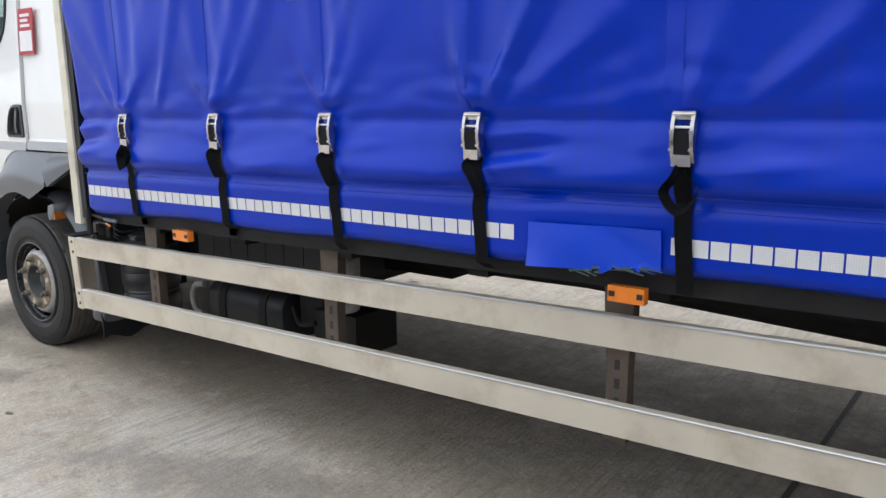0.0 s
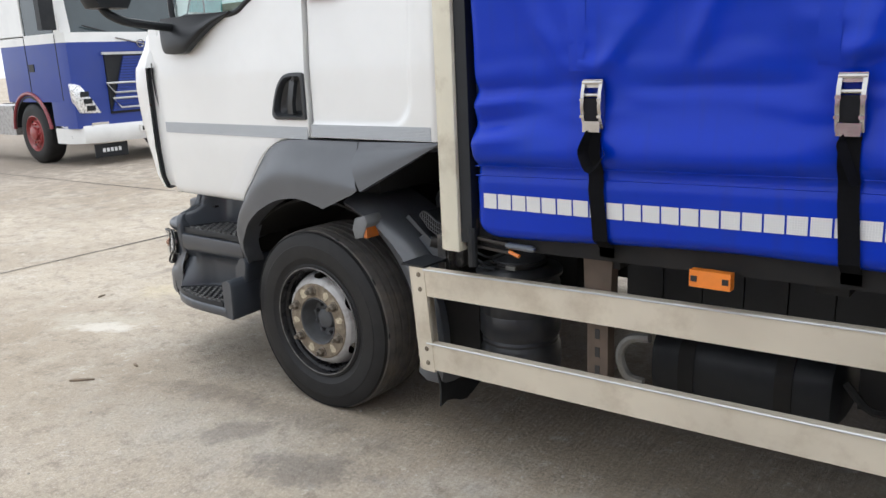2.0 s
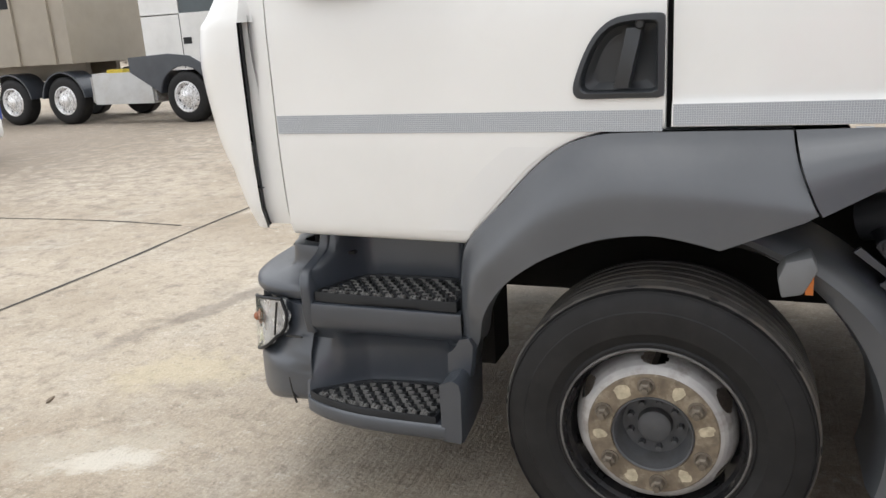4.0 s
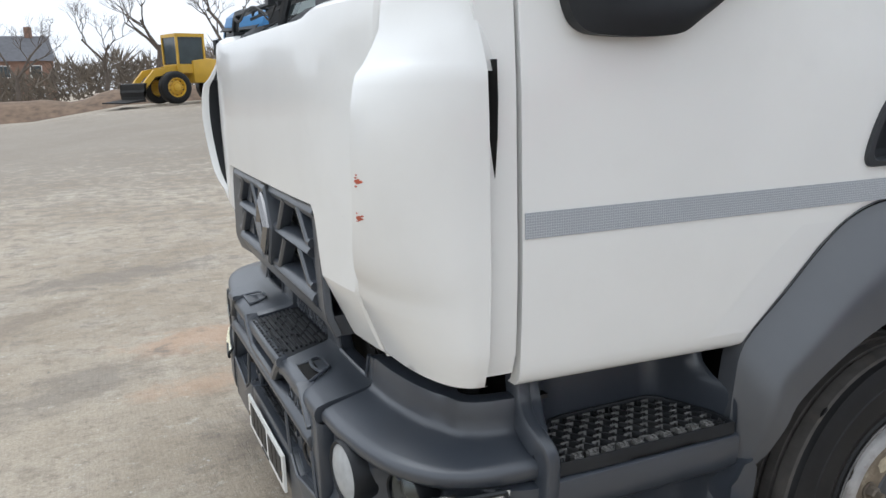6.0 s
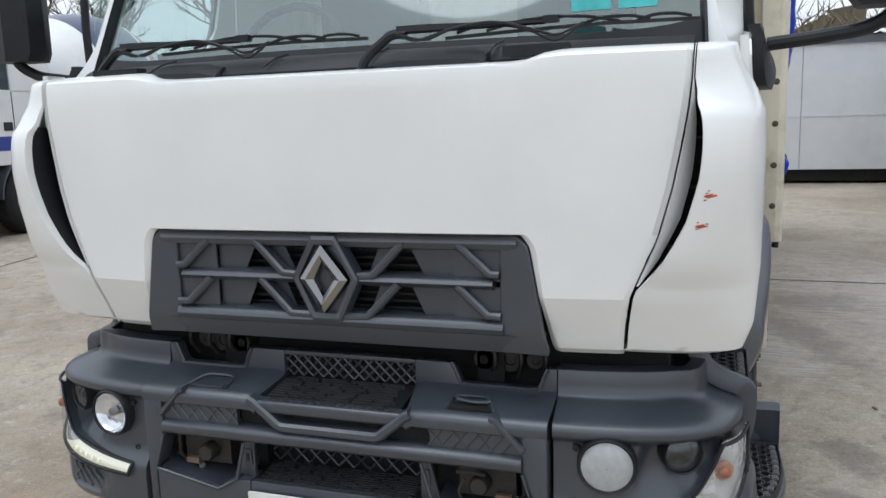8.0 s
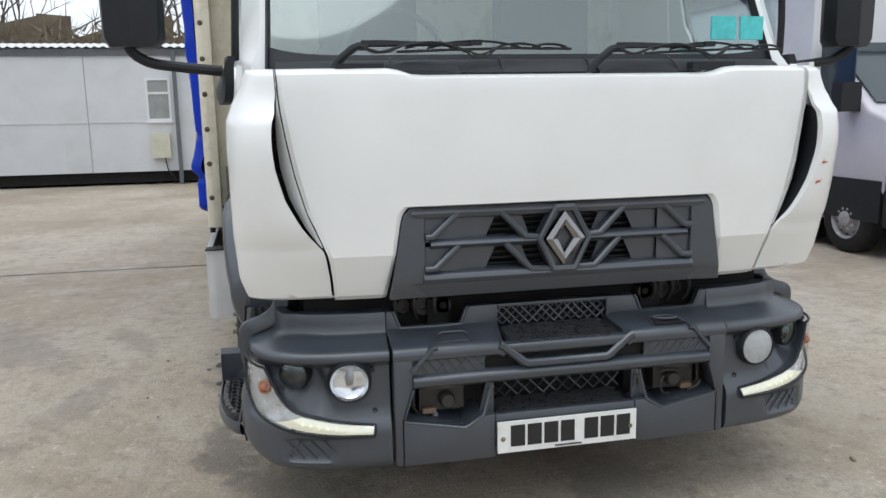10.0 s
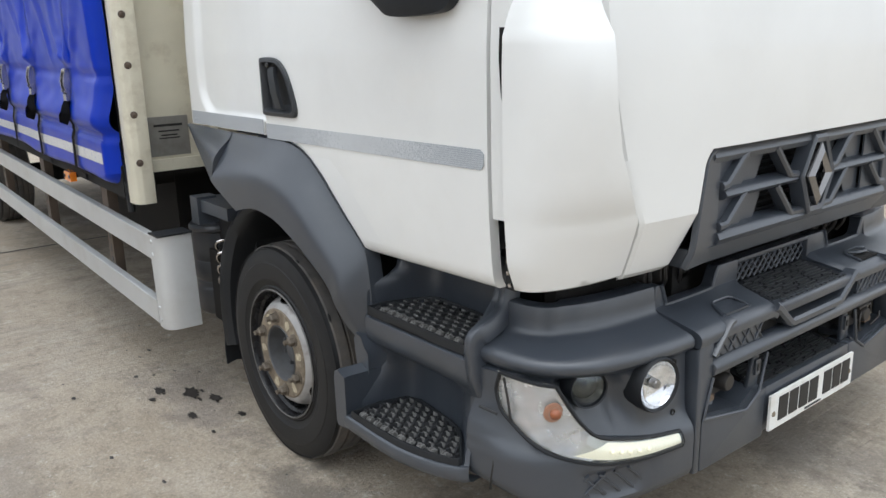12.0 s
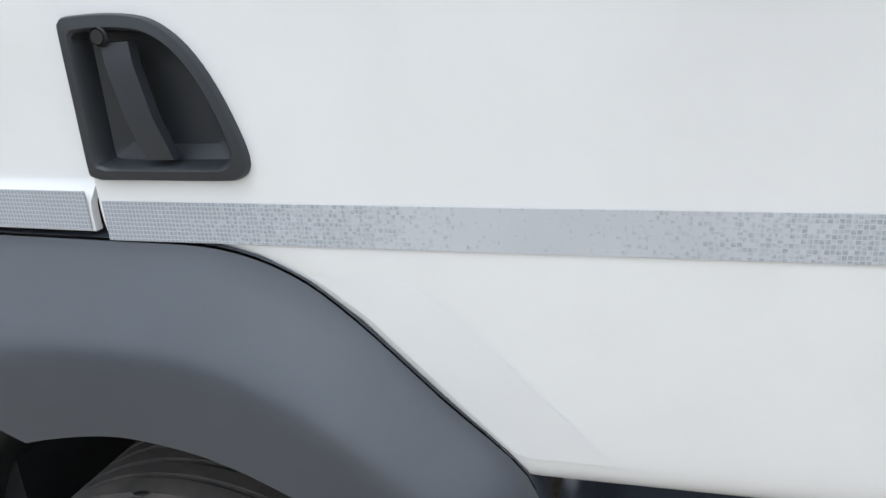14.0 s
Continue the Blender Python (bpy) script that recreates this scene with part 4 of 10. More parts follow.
def doors():
    for s in (-1, 1):
        xs = [-1.062, -1.058, -1.05, *steps(-1.03, -0.54, 14), -0.515, -0.50, *steps(-0.47, -0.31, 6), *steps(-0.28, 0.0, 24), 0.012, 0.018]
        def skin(x, t):
            b, c = door_bottom(x), sill(x) if x > -1.0 else 1.62 + (x + 1.06) * 1.3
            mid = min(1.50, c - 0.02)
            z = b + (mid - b) * t / 0.6 if t <= 0.6 else mid + (c - mid) * (t - 0.6) / 0.4
            h = door_h(x, z)
            d = min(z - b, x + 1.062 + 0.006, 0.018 - x + 0.006)
            h -= 0.013 * (1 - clamp((z - b) / 0.040)) ** 2 * (1 if x < -0.5 else 0.35)
            h -= 0.006 * (1 - clamp(d / 0.008)) ** 2
            return (x, side_y(s, h), z)
        bm = bmesh.new()
        sheet(bm, skin, xs, [0, 0.006, 0.014, 0.025, 0.04, 0.06, *steps(0.08, 0.6, 36), *steps(0.63, 1, 8)], back=(0, -s * 0.03, 0))
        # hollow behind the handle
        def in_cup(c):
            ang = math.atan2(c.z - 1.335, c.x + 0.085)
            near = min(CUP, key=lambda p: abs(math.remainder(math.atan2(p[1] - 1.335, p[0] + 0.085) - ang, 2 * math.pi)))
            return math.hypot(c.x + 0.085, c.z - 1.335) < 0.85 * math.hypot(near[0] + 0.085, near[1] - 1.335)
        for v in bm.verts:
            if in_cup(v.co):
                v.co.y -= s * 0.06
        door = part("door", bm, WHITE, LORRY, "white cab door, closed", 40)
        # clear film by the arch, a shade duller than the paint
        bm = bmesh.new()
        def film(k, t):
            xe = -0.49 + 0.25 * k
            z = max(door_bottom(xe) + 0.010, 0.900)
            x = xe - 0.012 - 0.115 * t
            return (x, side_y(s, door_h(x, z) + 0.0013), z)
        sheet(bm, film, steps(0, 1, 14), steps(0, 1, 4))
        part("protective_film", bm, FILM, door)
        # window and mirror triangle
        bm = bmesh.new()
        sheet(bm, lambda x, t: (x, side_y(s, door_h(x, sill(x) + (2.36 - sill(x)) * t) - 0.012), sill(x) + (2.36 - sill(x)) * t), steps(-0.90, -0.12, 14), steps(0, 1, 6))
        g = part("side_window", bm, GLASS, door)
        g.visible_shadow = False
        bm = bmesh.new()
        tube(bm, smooth_line([(x, side_y(s, door_h(x, z) - 0.004), z) for x, z in ((-0.93, 2.3), (-0.92, 1.72), (-0.80, 1.698), (-0.46, 1.69), (-0.34, 1.73), (-0.22, 1.80), (-0.14, 1.90), (-0.10, 2.1), (-0.10, 2.36))], 4), 0.014, 8)
        part("window_seal", bm, BLACK, door)
        bm = bmesh.new()
        outline = smooth_line([(-0.985, 1.655, 0), (-0.978, 1.595, 0), (-0.955, 1.552, 0), (-0.90, 1.537, 0), (-0.765, 1.537, 0), (-0.70, 1.568, 0), (-0.57, 1.645, 0), (-0.44, 1.70, 0)], 4)
        top = [(-0.985 + (0.545) * k / (len(outline) - 1), 1.70) for k in range(len(outline))]
        def tri(i, t):
            a, b = outline[i], top[i]
            x, z = a.x + (b[0] - a.x) * t, a.y + (b[1] - a.y) * t
            return (x, side_y(s, door_h(x, z) + 0.016 + 0.05 * math.sin(math.pi * clamp((x + 1.05) / 0.6)) * (0.4 + 0.6 * math.sin(math.pi * min(t + 0.2, 1)))), z)
        sheet(bm, lambda i, t: tri(int(i), t), range(len(outline)), steps(0, 1, 6), back=(0, -s * 0.03, 0))
        part("mirror_mount", bm, BLACK, door)
        bm = bmesh.new()
        root = Vector((-0.86, side_y(s, 1.14), 1.655))
        elbow = Vector((-0.86, side_y(s, 1.43), 1.695))
        tube(bm, smooth_line([root, root.lerp(elbow, 0.5) + Vector((0, 0, -0.005)), root.lerp(elbow, 0.88), elbow + Vector((-0.03, s * 0.02, 0.05)), elbow + Vector((-0.03, s * 0.0, 0.16))], 5), 0.019, 10)
        arm = part("mirror_arm", bm, BLACK, door)
        bm = bmesh.new()
        loft(bm, [[(elbow.x - 0.03 + d, side_y(s, 1.43 + 0.8 * a * w), 1.735 + z) for a, d in ((-0.13, 0.02), (-0.11, -0.04), (0.0, -0.07), (0.11, -0.04), (0.13, 0.02), (0.10, 0.07), (-0.10, 0.07))] for z, w in ((0, 0.8), (0.03, 1), (0.2, 1.02), (0.4, 1), (0.46, 0.8))])
        part("mirror_housing", soften(bm, 0.015), BLACK, arm, "black mirror housing")
        # handle
        bm = bmesh.new()
        ring = smooth_line([(x, z, 0) for x, z in HANDLE_LINE], 3)
        cx, cz = -0.085, 1.335
        def bez(k, scale, lift):
            p = ring[k]
            x, z = cx + (p.x - cx) * scale, cz + (p.y - cz) * scale
            return (x, side_y(s, door_h(x, z) + lift), z)
        loops = [[bez(k, sc, lf) for k in range(len(ring))] for sc, lf in ((1.0, -0.006), (1.0, 0.006), (0.985, 0.010), (0.86, 0.012), (0.83, 0.009), (0.78, -0.018), (0.60, -0.030))]
        loft(bm, loops, True, False)
        bm.faces.new([v for v in bm.verts[-len(ring):]])
        handle = part("door_handle", bm, HANDLE, door, "black recessed door handle")
        bm = bmesh.new()
        bar = [(-0.052, 1.405, 0.004), (-0.056, 1.38, 0.008), (-0.070, 1.32, 0.010), (-0.082, 1.27, 0.002)]
        loft(bm, [[(x - 0.021, side_y(s, door_h(x, z) + o - 0.012), z), (x - 0.019, side_y(s, door_h(x, z) + o), z), (x + 0.015, side_y(s, door_h(x, z) + o + 0.004), z), (x + 0.019, side_y(s, door_h(x, z) + o - 0.012), z)] for x, z, o in bar])
        part("pull_bar", soften(bm, 0.003), HANDLE, handle)
        bm = bmesh.new()
        lathe(bm, [(0.0, 0.003), (0.008, 0.003), (0.009, 0.0), (0.010, 0.003), (0.0115, 0.0)], 20, Matrix.Translation((-0.040, side_y(s, door_h(-0.04, 1.412) + 0.011), 1.412)) @ Euler((radians(-90 * s), 0, 0)).to_matrix().to_4x4())
        part("key_lock", bm, INK, handle)
        # reflective stripe, in two pieces
        for x0, x1, owner in ((-1.058 if s < 0 else -1.052, 0.012, door), (0.036, 0.66, LORRY)):
            bm = bmesh.new()
            cut = 0.012
            def stripe(x, t):
                z = 1.168 + 0.050 * t
                if owner is door and s > 0 and x < x0 + cut:
                    z = 1.168 + 0.050 * (0.5 + (t - 0.5) * (0.55 + 0.45 * (x - x0) / cut))
                return (x, side_y(s, door_h(x, z) + 0.0025), z + (0.012 if owner is LORRY else 0.0))
            sheet(bm, stripe, [x0, x0 + cut, *steps(x0 + 0.05, x1, 24)], steps(0, 1, 3), back=(0, -s * 0.0015, 0))
            part("reflective_stripe", bm, TAPE, owner, "silver honeycomb reflective stripe")
        # marker plate behind the door
        x0 = 0.045 if s < 0 else 0.12
        bm = bmesh.new()
        sheet(bm, lambda u, v: (x0 + u, side_y(s, door_h(x0 + u, 1.71 + v) + 0.006), 1.71 + v), steps(0, 0.165, 4), steps(0, 0.25, 4), back=(0, -s * 0.004, 0))
        plate = part("lorry_sign", bm, RED, LORRY, "red-edged notice plate")
        bm = bmesh.new()
        sheet(bm, lambda u, v: (x0 + u, side_y(s, door_h(x0 + u, 1.71 + v) + 0.008), 1.71 + v), steps(0.014, 0.151, 4), steps(0.02, 0.13, 4), back=(0, -s * 0.003, 0))
        part("sign_panel", bm, PAPER, plate)
        bm = bmesh.new()
        for k in range(3):
            z = 1.86 + 0.028 * k
            box(bm, x0 + 0.03, x0 + 0.135 - 0.02 * (k % 2), *sorted((side_y(s, door_h(x0, z) + 0.006), side_y(s, door_h(x0, z) + 0.009))), z, z + 0.016)
        part("writing_bar", bm, PAPER, plate)


cab()
wipers()
doors()


# ---------------------------------------------------------------- arches, steps
SHOULDER = [(0, 0), (0.03, 0.03), (0.08, 0.10), (0.14, 0.22), (0.22, 0.40), (0.32, 0.62), (0.42, 0.82), (0.48, 0.91), (0.54, 0.965), (0.60, 0.99), (0.68, 1.0), (1.0, 0.985)]


def arches():
    for s in (-1, 1):
        outer = smooth_line([(-0.530, 0.600, 0), (-0.530, 0.680, 0), (-0.522, 0.775, 0), (-0.498, 0.872, 0), (-0.40, 0.975, 0), (-0.305, 1.073, 0), (-0.23, 1.130, 0), (-0.14, 1.160, 0), (-0.02, 1.166, 0), (0.14, 1.167, 0), (0.292, 1.168, 0)], 4)
        inner = smooth_line([(-0.478, 0.575, 0), (-0.460, 0.612, 0), (-0.442, 0.676, 0), (-0.412, 0.735, 0), (-0.365, 0.790, 0), (-0.300, 0.840, 0), (-0.235, 0.876, 0), (-0.13, 0.918, 0), (-0.01, 0.935, 0), (0.08, 0.925, 0), (0.150, 0.905, 0)], 4)
        ridge = smooth_line([(0.292, 1.168, 0), (0.305, 1.10, 0), (0.335, 1.02, 0), (0.352, 0.988, 0)], 4)
        n = len(outer)
        def skin(i, t):
            a, b = outer[int(i)], inner[int(i)]
            k = i / (n - 1)
            p = a.lerp(b, clamp(t))
            # the rear end follows the seam with the flare
            q = Vector(lerp_table([(j / (len(ridge) - 1), v.x, v.y) for j, v in enumerate(ridge)], t / 0.72)) if t < 0.72 else ridge[-1].to_2d().lerp(Vector((0.150, 0.905)), (t - 0.72) / 0.28)
            w = ease(k, 0.80, 1.0)
            x, z = p.x + (q.x - p.x) * w, p.y + (q.y - p.y) * w
            base = door_h(clamp(a.x, -1, 0.3), max(a.y, 0.87)) + 0.002
            h = base + 0.080 * lerp_table(SHOULDER, t)[0]
            h -= 0.05 * ease(0.25 - k, 0, 0.25) * ease(t, 0.0, 0.5)
            return (x, side_y(s, h), z)
        bm = bmesh.new()
        ts = [0, 0.03, 0.08, 0.14, 0.22, 0.32, 0.42, 0.48, 0.54, 0.60, 0.68, 0.76, 0.85, 0.93, 0.985, 1.0]
        sheet(bm, skin, range(n), ts)
        # turned-in edge
        sheet(bm, lambda i, k: Vector(skin(i, 1)) + Vector((0, -s * 0.09 * k, 0.012 * math.sin(k * 3))), range(n), [0, 0.1, 0.3, 1])
        sheet(bm, lambda i, k: Vector(skin(i, 0)) + Vector((0, -s * 0.05 * k, 0.004)), range(n), [0, 0.2, 1])
        bmesh.ops.remove_doubles(bm, verts=bm.verts[:], dist=0.0008)
        part("wheel_arch", bm, LITGREY if s < 0 else GREY, LORRY, "grey moulded plastic wheel arch", 45)
        # triangular flare behind it
        bm = bmesh.new()
        def flare(u, t):
            a = Vector(lerp_table([(j / (len(ridge) - 1), v.x, v.y) for j, v in enumerate(ridge)], t)) + Vector((0.006, 0))
            b = Vector((0.700, 1.176)).lerp(Vector((0.690, 1.165)), t)
            x, z = a.x + (b.x - a.x) * u, a.y + (b.y - a.y) * u
            return (x, side_y(s, door_h(0.3, 1.18) + 0.002 + 0.062 * (1 - u) * ease(t, 0.02, 0.5) + 0.012 * ease(t, 0.0, 0.3)), z)
        sheet(bm, flare, steps(0, 1, 12), steps(0, 1, 10), 0.03)
        part("arch_flare", bm, LITGREY if s < 0 else GREY, LORRY, "", 45)
        # liner over the wheel
        bm = bmesh.new()
        sheet(bm, lambda a, h: (0.02 + 0.60 * math.cos(a), side_y(s, h), 0.40 + 0.52 * math.sin(a)), steps(-0.1, math.pi * 0.80, 24), [0.55, 0.8, 1.12], 0.01)
        part("arch_liner", bm, DARK, LORRY)
        # rear mudguard
        bm = bmesh.new()
        def guard(a, t):
            r0, r1 = 0.52, 0.66 - 0.07 * ease(a, 0.2, 1.2)
            cx, cz = 0.005, 0.395
            sect = lerp_table([(0, r0, 0.80), (0.2, r0, 1.06), (0.32, r0 + 0.012, 1.115), (0.5, (r0 + r1) / 2, 1.135), (0.68, r1 - 0.015, 1.110), (0.8, r1, 1.05), (1, r1, 0.80)], t)
            return (cx + sect[0] * math.cos(a), side_y(s, sect[1]), cz + sect[0] * math.sin(a))
        sheet(bm, guard, steps(-0.26, 1.25, 22), [0, 0.1, 0.2, 0.26, 0.32, 0.41, 0.5, 0.59, 0.68, 0.74, 0.8, 0.9, 1])
        loop = [guard(-0.26, t) for t in steps(0, 1, 12)]
        bm.faces.new([bm.verts.new(p) for p in loop])
        part("mudguard", bm, LITGREY if s < 0 else BLACK, LORRY, "", 50)
        bm = bmesh.new()
        sheet(bm, lambda u, v: (0.60 + 0.02 * math.sin(v * 2.4) + 0.03 * (1 - v), side_y(s, 0.78 + 0.34 * u), 0.13 + 0.16 * v + 0.02 * math.sin(u * 9)), steps(0, 1, 8), steps(0, 1, 5), 0.008)
        part("mud_flap", bm, BLACK, LORRY)
    # marker lamp on the kerb-side guard
    bm = bmesh.new()
    prism(bm, [(0.285, 0.79), (0.275, 0.835), (0.29, 0.875), (0.345, 0.89), (0.36, 0.86), (0.33, 0.80)], "y", side_y(-1, 1.10), side_y(-1, 1.19))
    lamp = part("repeater_lamp", soften(bm, 0.006), material("grey_lamp_housing", (0.16, 0.165, 0.17), 0.5, vary=0.1), LORRY)
    bm = boxes([(0.334, 0.351, side_y(-1, 1.186), side_y(-1, 1.12), 0.800, 0.868)], 0.007)
    part("lens", bm, material("dark_amber_lens", (0.40, 0.11, 0.015), 0.25, vary=0.15, scale=40, coat=0.4), lamp)


def tread_plate(owner, s, outline, z, tilt=0.0, pitch=0.042):
    """A black tray with a raised rim, a lattice of bars and cleats; outline rows of (x, h_in, h_out)."""
    x0, x1 = outline[0][0], outline[-1][0]
    at = lambda x, h, dz: Vector((x, side_y(s, h), z + dz + tilt * (x - x0)))
    bm = bmesh.new()
    sheet(bm, lambda x, t: at(x, lerp_table(outline, x)[0] + (lerp_table(outline, x)[1] - lerp_table(outline, x)[0]) * t, -0.016), steps(x0, x1, 8), steps(0, 1, 3), 0.006)
    ring = [(x, o) for x, _, o in outline] + [(x, i) for x, i, _ in outline[::-1]]
    cx, ch = sum(p[0] for p in ring) / len(ring), sum(p[1] for p in ring) / len(ring)
    def inset(p, d):
        v = Vector((cx - p[0], ch - p[1]))
        return p[0] + v.x / v.length * d, p[1] + v.y / v.length * d
    loft(bm, [[at(*inset(p, d), dz) for p in ring] for d, dz in ((0.0, -0.022), (0.0, 0.004), (0.002, 0.007), (0.007, 0.007), (0.009, 0.003), (0.010, -0.016))], True, False)
    tray = part("step_tray", bm, BLACK, owner, "", 40)
    bm = bmesh.new()
    inside = lambda x, h: x0 + 0.006 < x < x1 - 0.006 and lerp_table(outline, x)[0] + 0.006 < h < lerp_table(outline, x)[1] - 0.012
    hmin, hmax = min(o[1] for o in outline), max(o[2] for o in outline)
    for sgn in (1, -1):
        c = -1.2
        while c < 1.2:
            run, step = None, 0.006
            h = hmin
            while h <= hmax + step:
                x = (x0 + x1) / 2 + c + sgn * (h - (hmin + hmax) / 2) * 0.75
                ok = inside(x, h) and h <= hmax
                if ok and run is None:
                    run = (x, h)
                if not ok and run is not None:
                    px = (x0 + x1) / 2 + c + sgn * (h - step - (hmin + hmax) / 2) * 0.75
                    a, b = at(run[0], run[1], 0), at(px, h - step, 0)
                    if (b - a).length > 0.012:
                        d = (b - a).normalized().cross(Vector((0, 0, 1))) * 0.0042
                        up, dn = Vector((0, 0, 0.0015)), Vector((0, 0, -0.014))
                        loft(bm, [[p - d + dn, p + d + dn, p + d * 0.7 + up, p - d * 0.7 + up] for p in (a, b)])
                    run = None
                h += step
            c += pitch
    part("tread", bm, TREADPLASTIC, tray)
    # short proud ribs in rows across the lattice, and pairs of cleats along the outer edge
    bm = bmesh.new()
    k, h = 0, hmin + 0.02
    while h < hmax - 0.02:
        x = x0 + 0.02 + 0.021 * (k % 2)
        while x < x1 - 0.02:
            if inside(x - 0.010, h) and inside(x + 0.010, h):
                a, b = at(x - 0.010, h, 0.0), at(x + 0.010, h, 0.0)
                loft(bm, [[p + Vector((0, -0.0016, -0.008)), p + Vector((0, 0.0016, -0.008)), p + Vector((0, 0.0011, 0.005)), p + Vector((0, -0.0011, 0.005))] for p in (a, b)])
            x += pitch
        h += pitch * 0.62
        k += 1
    tagged(part("tread_ribs", bm, GLINTTREAD, tray), kind="stuff")
    x = x0 + 0.05
    while x < x1 - 0.03:
        h = lerp_table(outline, x)[1] - 0.016
        p = at(x, h - 0.004, 0.004)
        bm = boxes([(p.x - 0.011, p.x + 0.011, p.y - 0.009, p.y + 0.009, p.z - 0.012, p.z + 0.002), (p.x - 0.009, p.x - 0.002, p.y - 0.006, p.y + 0.006, p.z + 0.001, p.z + 0.006), (p.x + 0.003, p.x + 0.009, p.y - 0.006, p.y + 0.006, p.z + 0.001, p.z + 0.006)], 0.0012, 1)
        part("cleat", bm, GLINTTREAD, tray)
        x += 0.038


def steps_up():
    edge = lambda x: lerp_table([(-1.03, 1.152), (-1.018, 1.171), (-0.985, 1.190), (-0.95, 1.205), (-0.91, 1.218), (-0.871, 1.228), (-0.81, 1.238), (-0.72, 1.241), (-0.545, 1.238)], x)[0]
    bay = lambda x: lerp_table([(-1.03, 1.148), (-1.018, 1.155), (-0.985, 1.128), (-0.95, 1.098), (-0.91, 1.066), (-0.871, 1.042), (-0.81, 1.028), (-0.72, 1.018), (-0.651, 1.013), (-0.61, 1.020), (-0.59, 1.040), (-0.573, 1.085), (-0.560, 1.15), (-0.545, 1.225)], x)[0]
    nook = lambda x: lerp_table([(-1.0, 1.10), (-0.985, 1.06), (-0.96, 1.0), (-0.93, 0.945), (-0.905, 0.916), (-0.87, 0.907), (-0.62, 0.904), (-0.595, 0.912), (-0.57, 0.950), (-0.54, 1.03), (-0.523, 1.12)], x)[0]
    cheek = lambda z: lerp_table([(0.57, 1.118), (0.62, 1.130), (0.70, 1.134), (0.735, 1.126), (0.758, 1.105), (0.776, 1.05), (0.80, 1.012), (0.85, 0.997), (0.92, 0.992)], z)[0]
    for s in (-1, 1):
        # lower bay, its skirt and the fascia of the upper step, in one moulding
        def lower(u, v):
            k = ease(v, 12, 15)
            x = (-1.03 + 0.485 * u) * (1 - k) + (-1.005 + 0.482 * u) * k
            e, b = edge(x), bay(x)
            m = min(b, 1.085)
            rows = [(e - 0.06, 0.332), (e - 0.014, 0.328), (e - 0.003, 0.334), (e, 0.344), (e, 0.370), (e - 0.004, 0.376), (e - 0.012, 0.377), (b + 0.004, 0.379), (b, 0.386), (b - 0.003, 0.41),
                    (b + (m - b) * 0.25 - 0.004, 0.45), (b + (m - b) * 0.6 - 0.004, 0.50), (m - 0.002, 0.54), (m + 0.012, 0.556), ((m + 1.112) / 2, 0.565), (1.110, 0.578), (1.124, 0.594), (1.129, 0.62), (1.131, 0.655), (1.129, 0.664), (1.122, 0.667), (1.05, 0.668)]
            h, z = rows[int(v)]
            return (x, side_y(s, h), z)
        bm = bmesh.new()
        sheet(bm, lower, steps(0, 1, 40), range(22))
        unit = part("step_unit", bm, GREY, LORRY, "grey plastic cab steps with black treads", 50)
        # walls of the upper bay
        bm = bmesh.new()
        sheet(bm, lambda x, z: (x, side_y(s, min(nook(x) - 0.10 * max(0, z - 0.72), cheek(z) - 0.006)), z), steps(-1.004, -0.523, 40), [0.665, 0.69, 0.71, 0.735, 0.75, 0.76, 0.77, 0.78, 0.79, 0.80, 0.83, 0.87, 0.92])
        part("upper_bay", bm, GREY, unit, "", 50)
        # rounded front frame of the bay
        line = smooth_line([(-1.016, 1.112, 0.566), (-1.014, 1.128, 0.62), (-1.012, 1.134, 0.70), (-1.015, 1.126, 0.738), (-1.020, 1.10, 0.760), (-1.018, 1.05, 0.777), (-1.010, 1.014, 0.803), (-1.004, 0.998, 0.85), (-1.002, 0.992, 0.92)], 4)
        loops = []
        for i, p in enumerate(line):
            d = (line[min(i + 1, len(line) - 1)] - line[max(i - 1, 0)]).normalized()
            n = Vector((1, 0, 0)).cross(d).normalized()
            n = n if n.y > 0 or abs(n.y) < 0.2 and n.z > 0 else -n
            w = 0.017
            loops.append([(q.x, side_y(s, q.y), q.z) for q in (p + Vector((-w, 0, 0)) - n * 0.05, p + Vector((-w, 0, 0)) - n * 0.004, p + Vector((-w + 0.005, 0, 0)) + n * 0.002, p + Vector((w - 0.006, 0, 0)) + n * 0.002, p + Vector((w, 0, 0)) - n * 0.005, p + Vector((w, 0, 0)) - n * 0.05)])
        bm = bmesh.new()
        loft(bm, loops)
        part("front_frame", bm, GREY, unit, "", 50)
        tread_plate(unit, s, [(-0.988, 1.085, 1.118), (-0.96, 1.01, 1.120), (-0.93, 0.955, 1.122), (-0.90, 0.925, 1.123), (-0.86, 0.914, 1.124), (-0.62, 0.912, 1.126), (-0.59, 0.93, 1.127), (-0.56, 0.99, 1.127), (-0.535, 1.06, 1.127)], 0.693)
        tread_plate(unit, s, [(-1.008, 1.155, 1.168), (-0.985, 1.136, 1.182), (-0.95, 1.106, 1.197), (-0.91, 1.074, 1.210), (-0.871, 1.050, 1.220), (-0.81, 1.036, 1.230), (-0.72, 1.026, 1.233), (-0.651, 1.021, 1.232), (-0.60, 1.04, 1.231), (-0.575, 1.12, 1.230)], 0.391, 0.0, 0.040)
        # rear pillar with its stepped head
        bm = bmesh.new()
        line = [(-0.550, 0.332), (-0.497, 0.328), (-0.492, 0.34), (-0.489, 0.48), (-0.494, 0.505), (-0.512, 0.515), (-0.550, 0.50)]
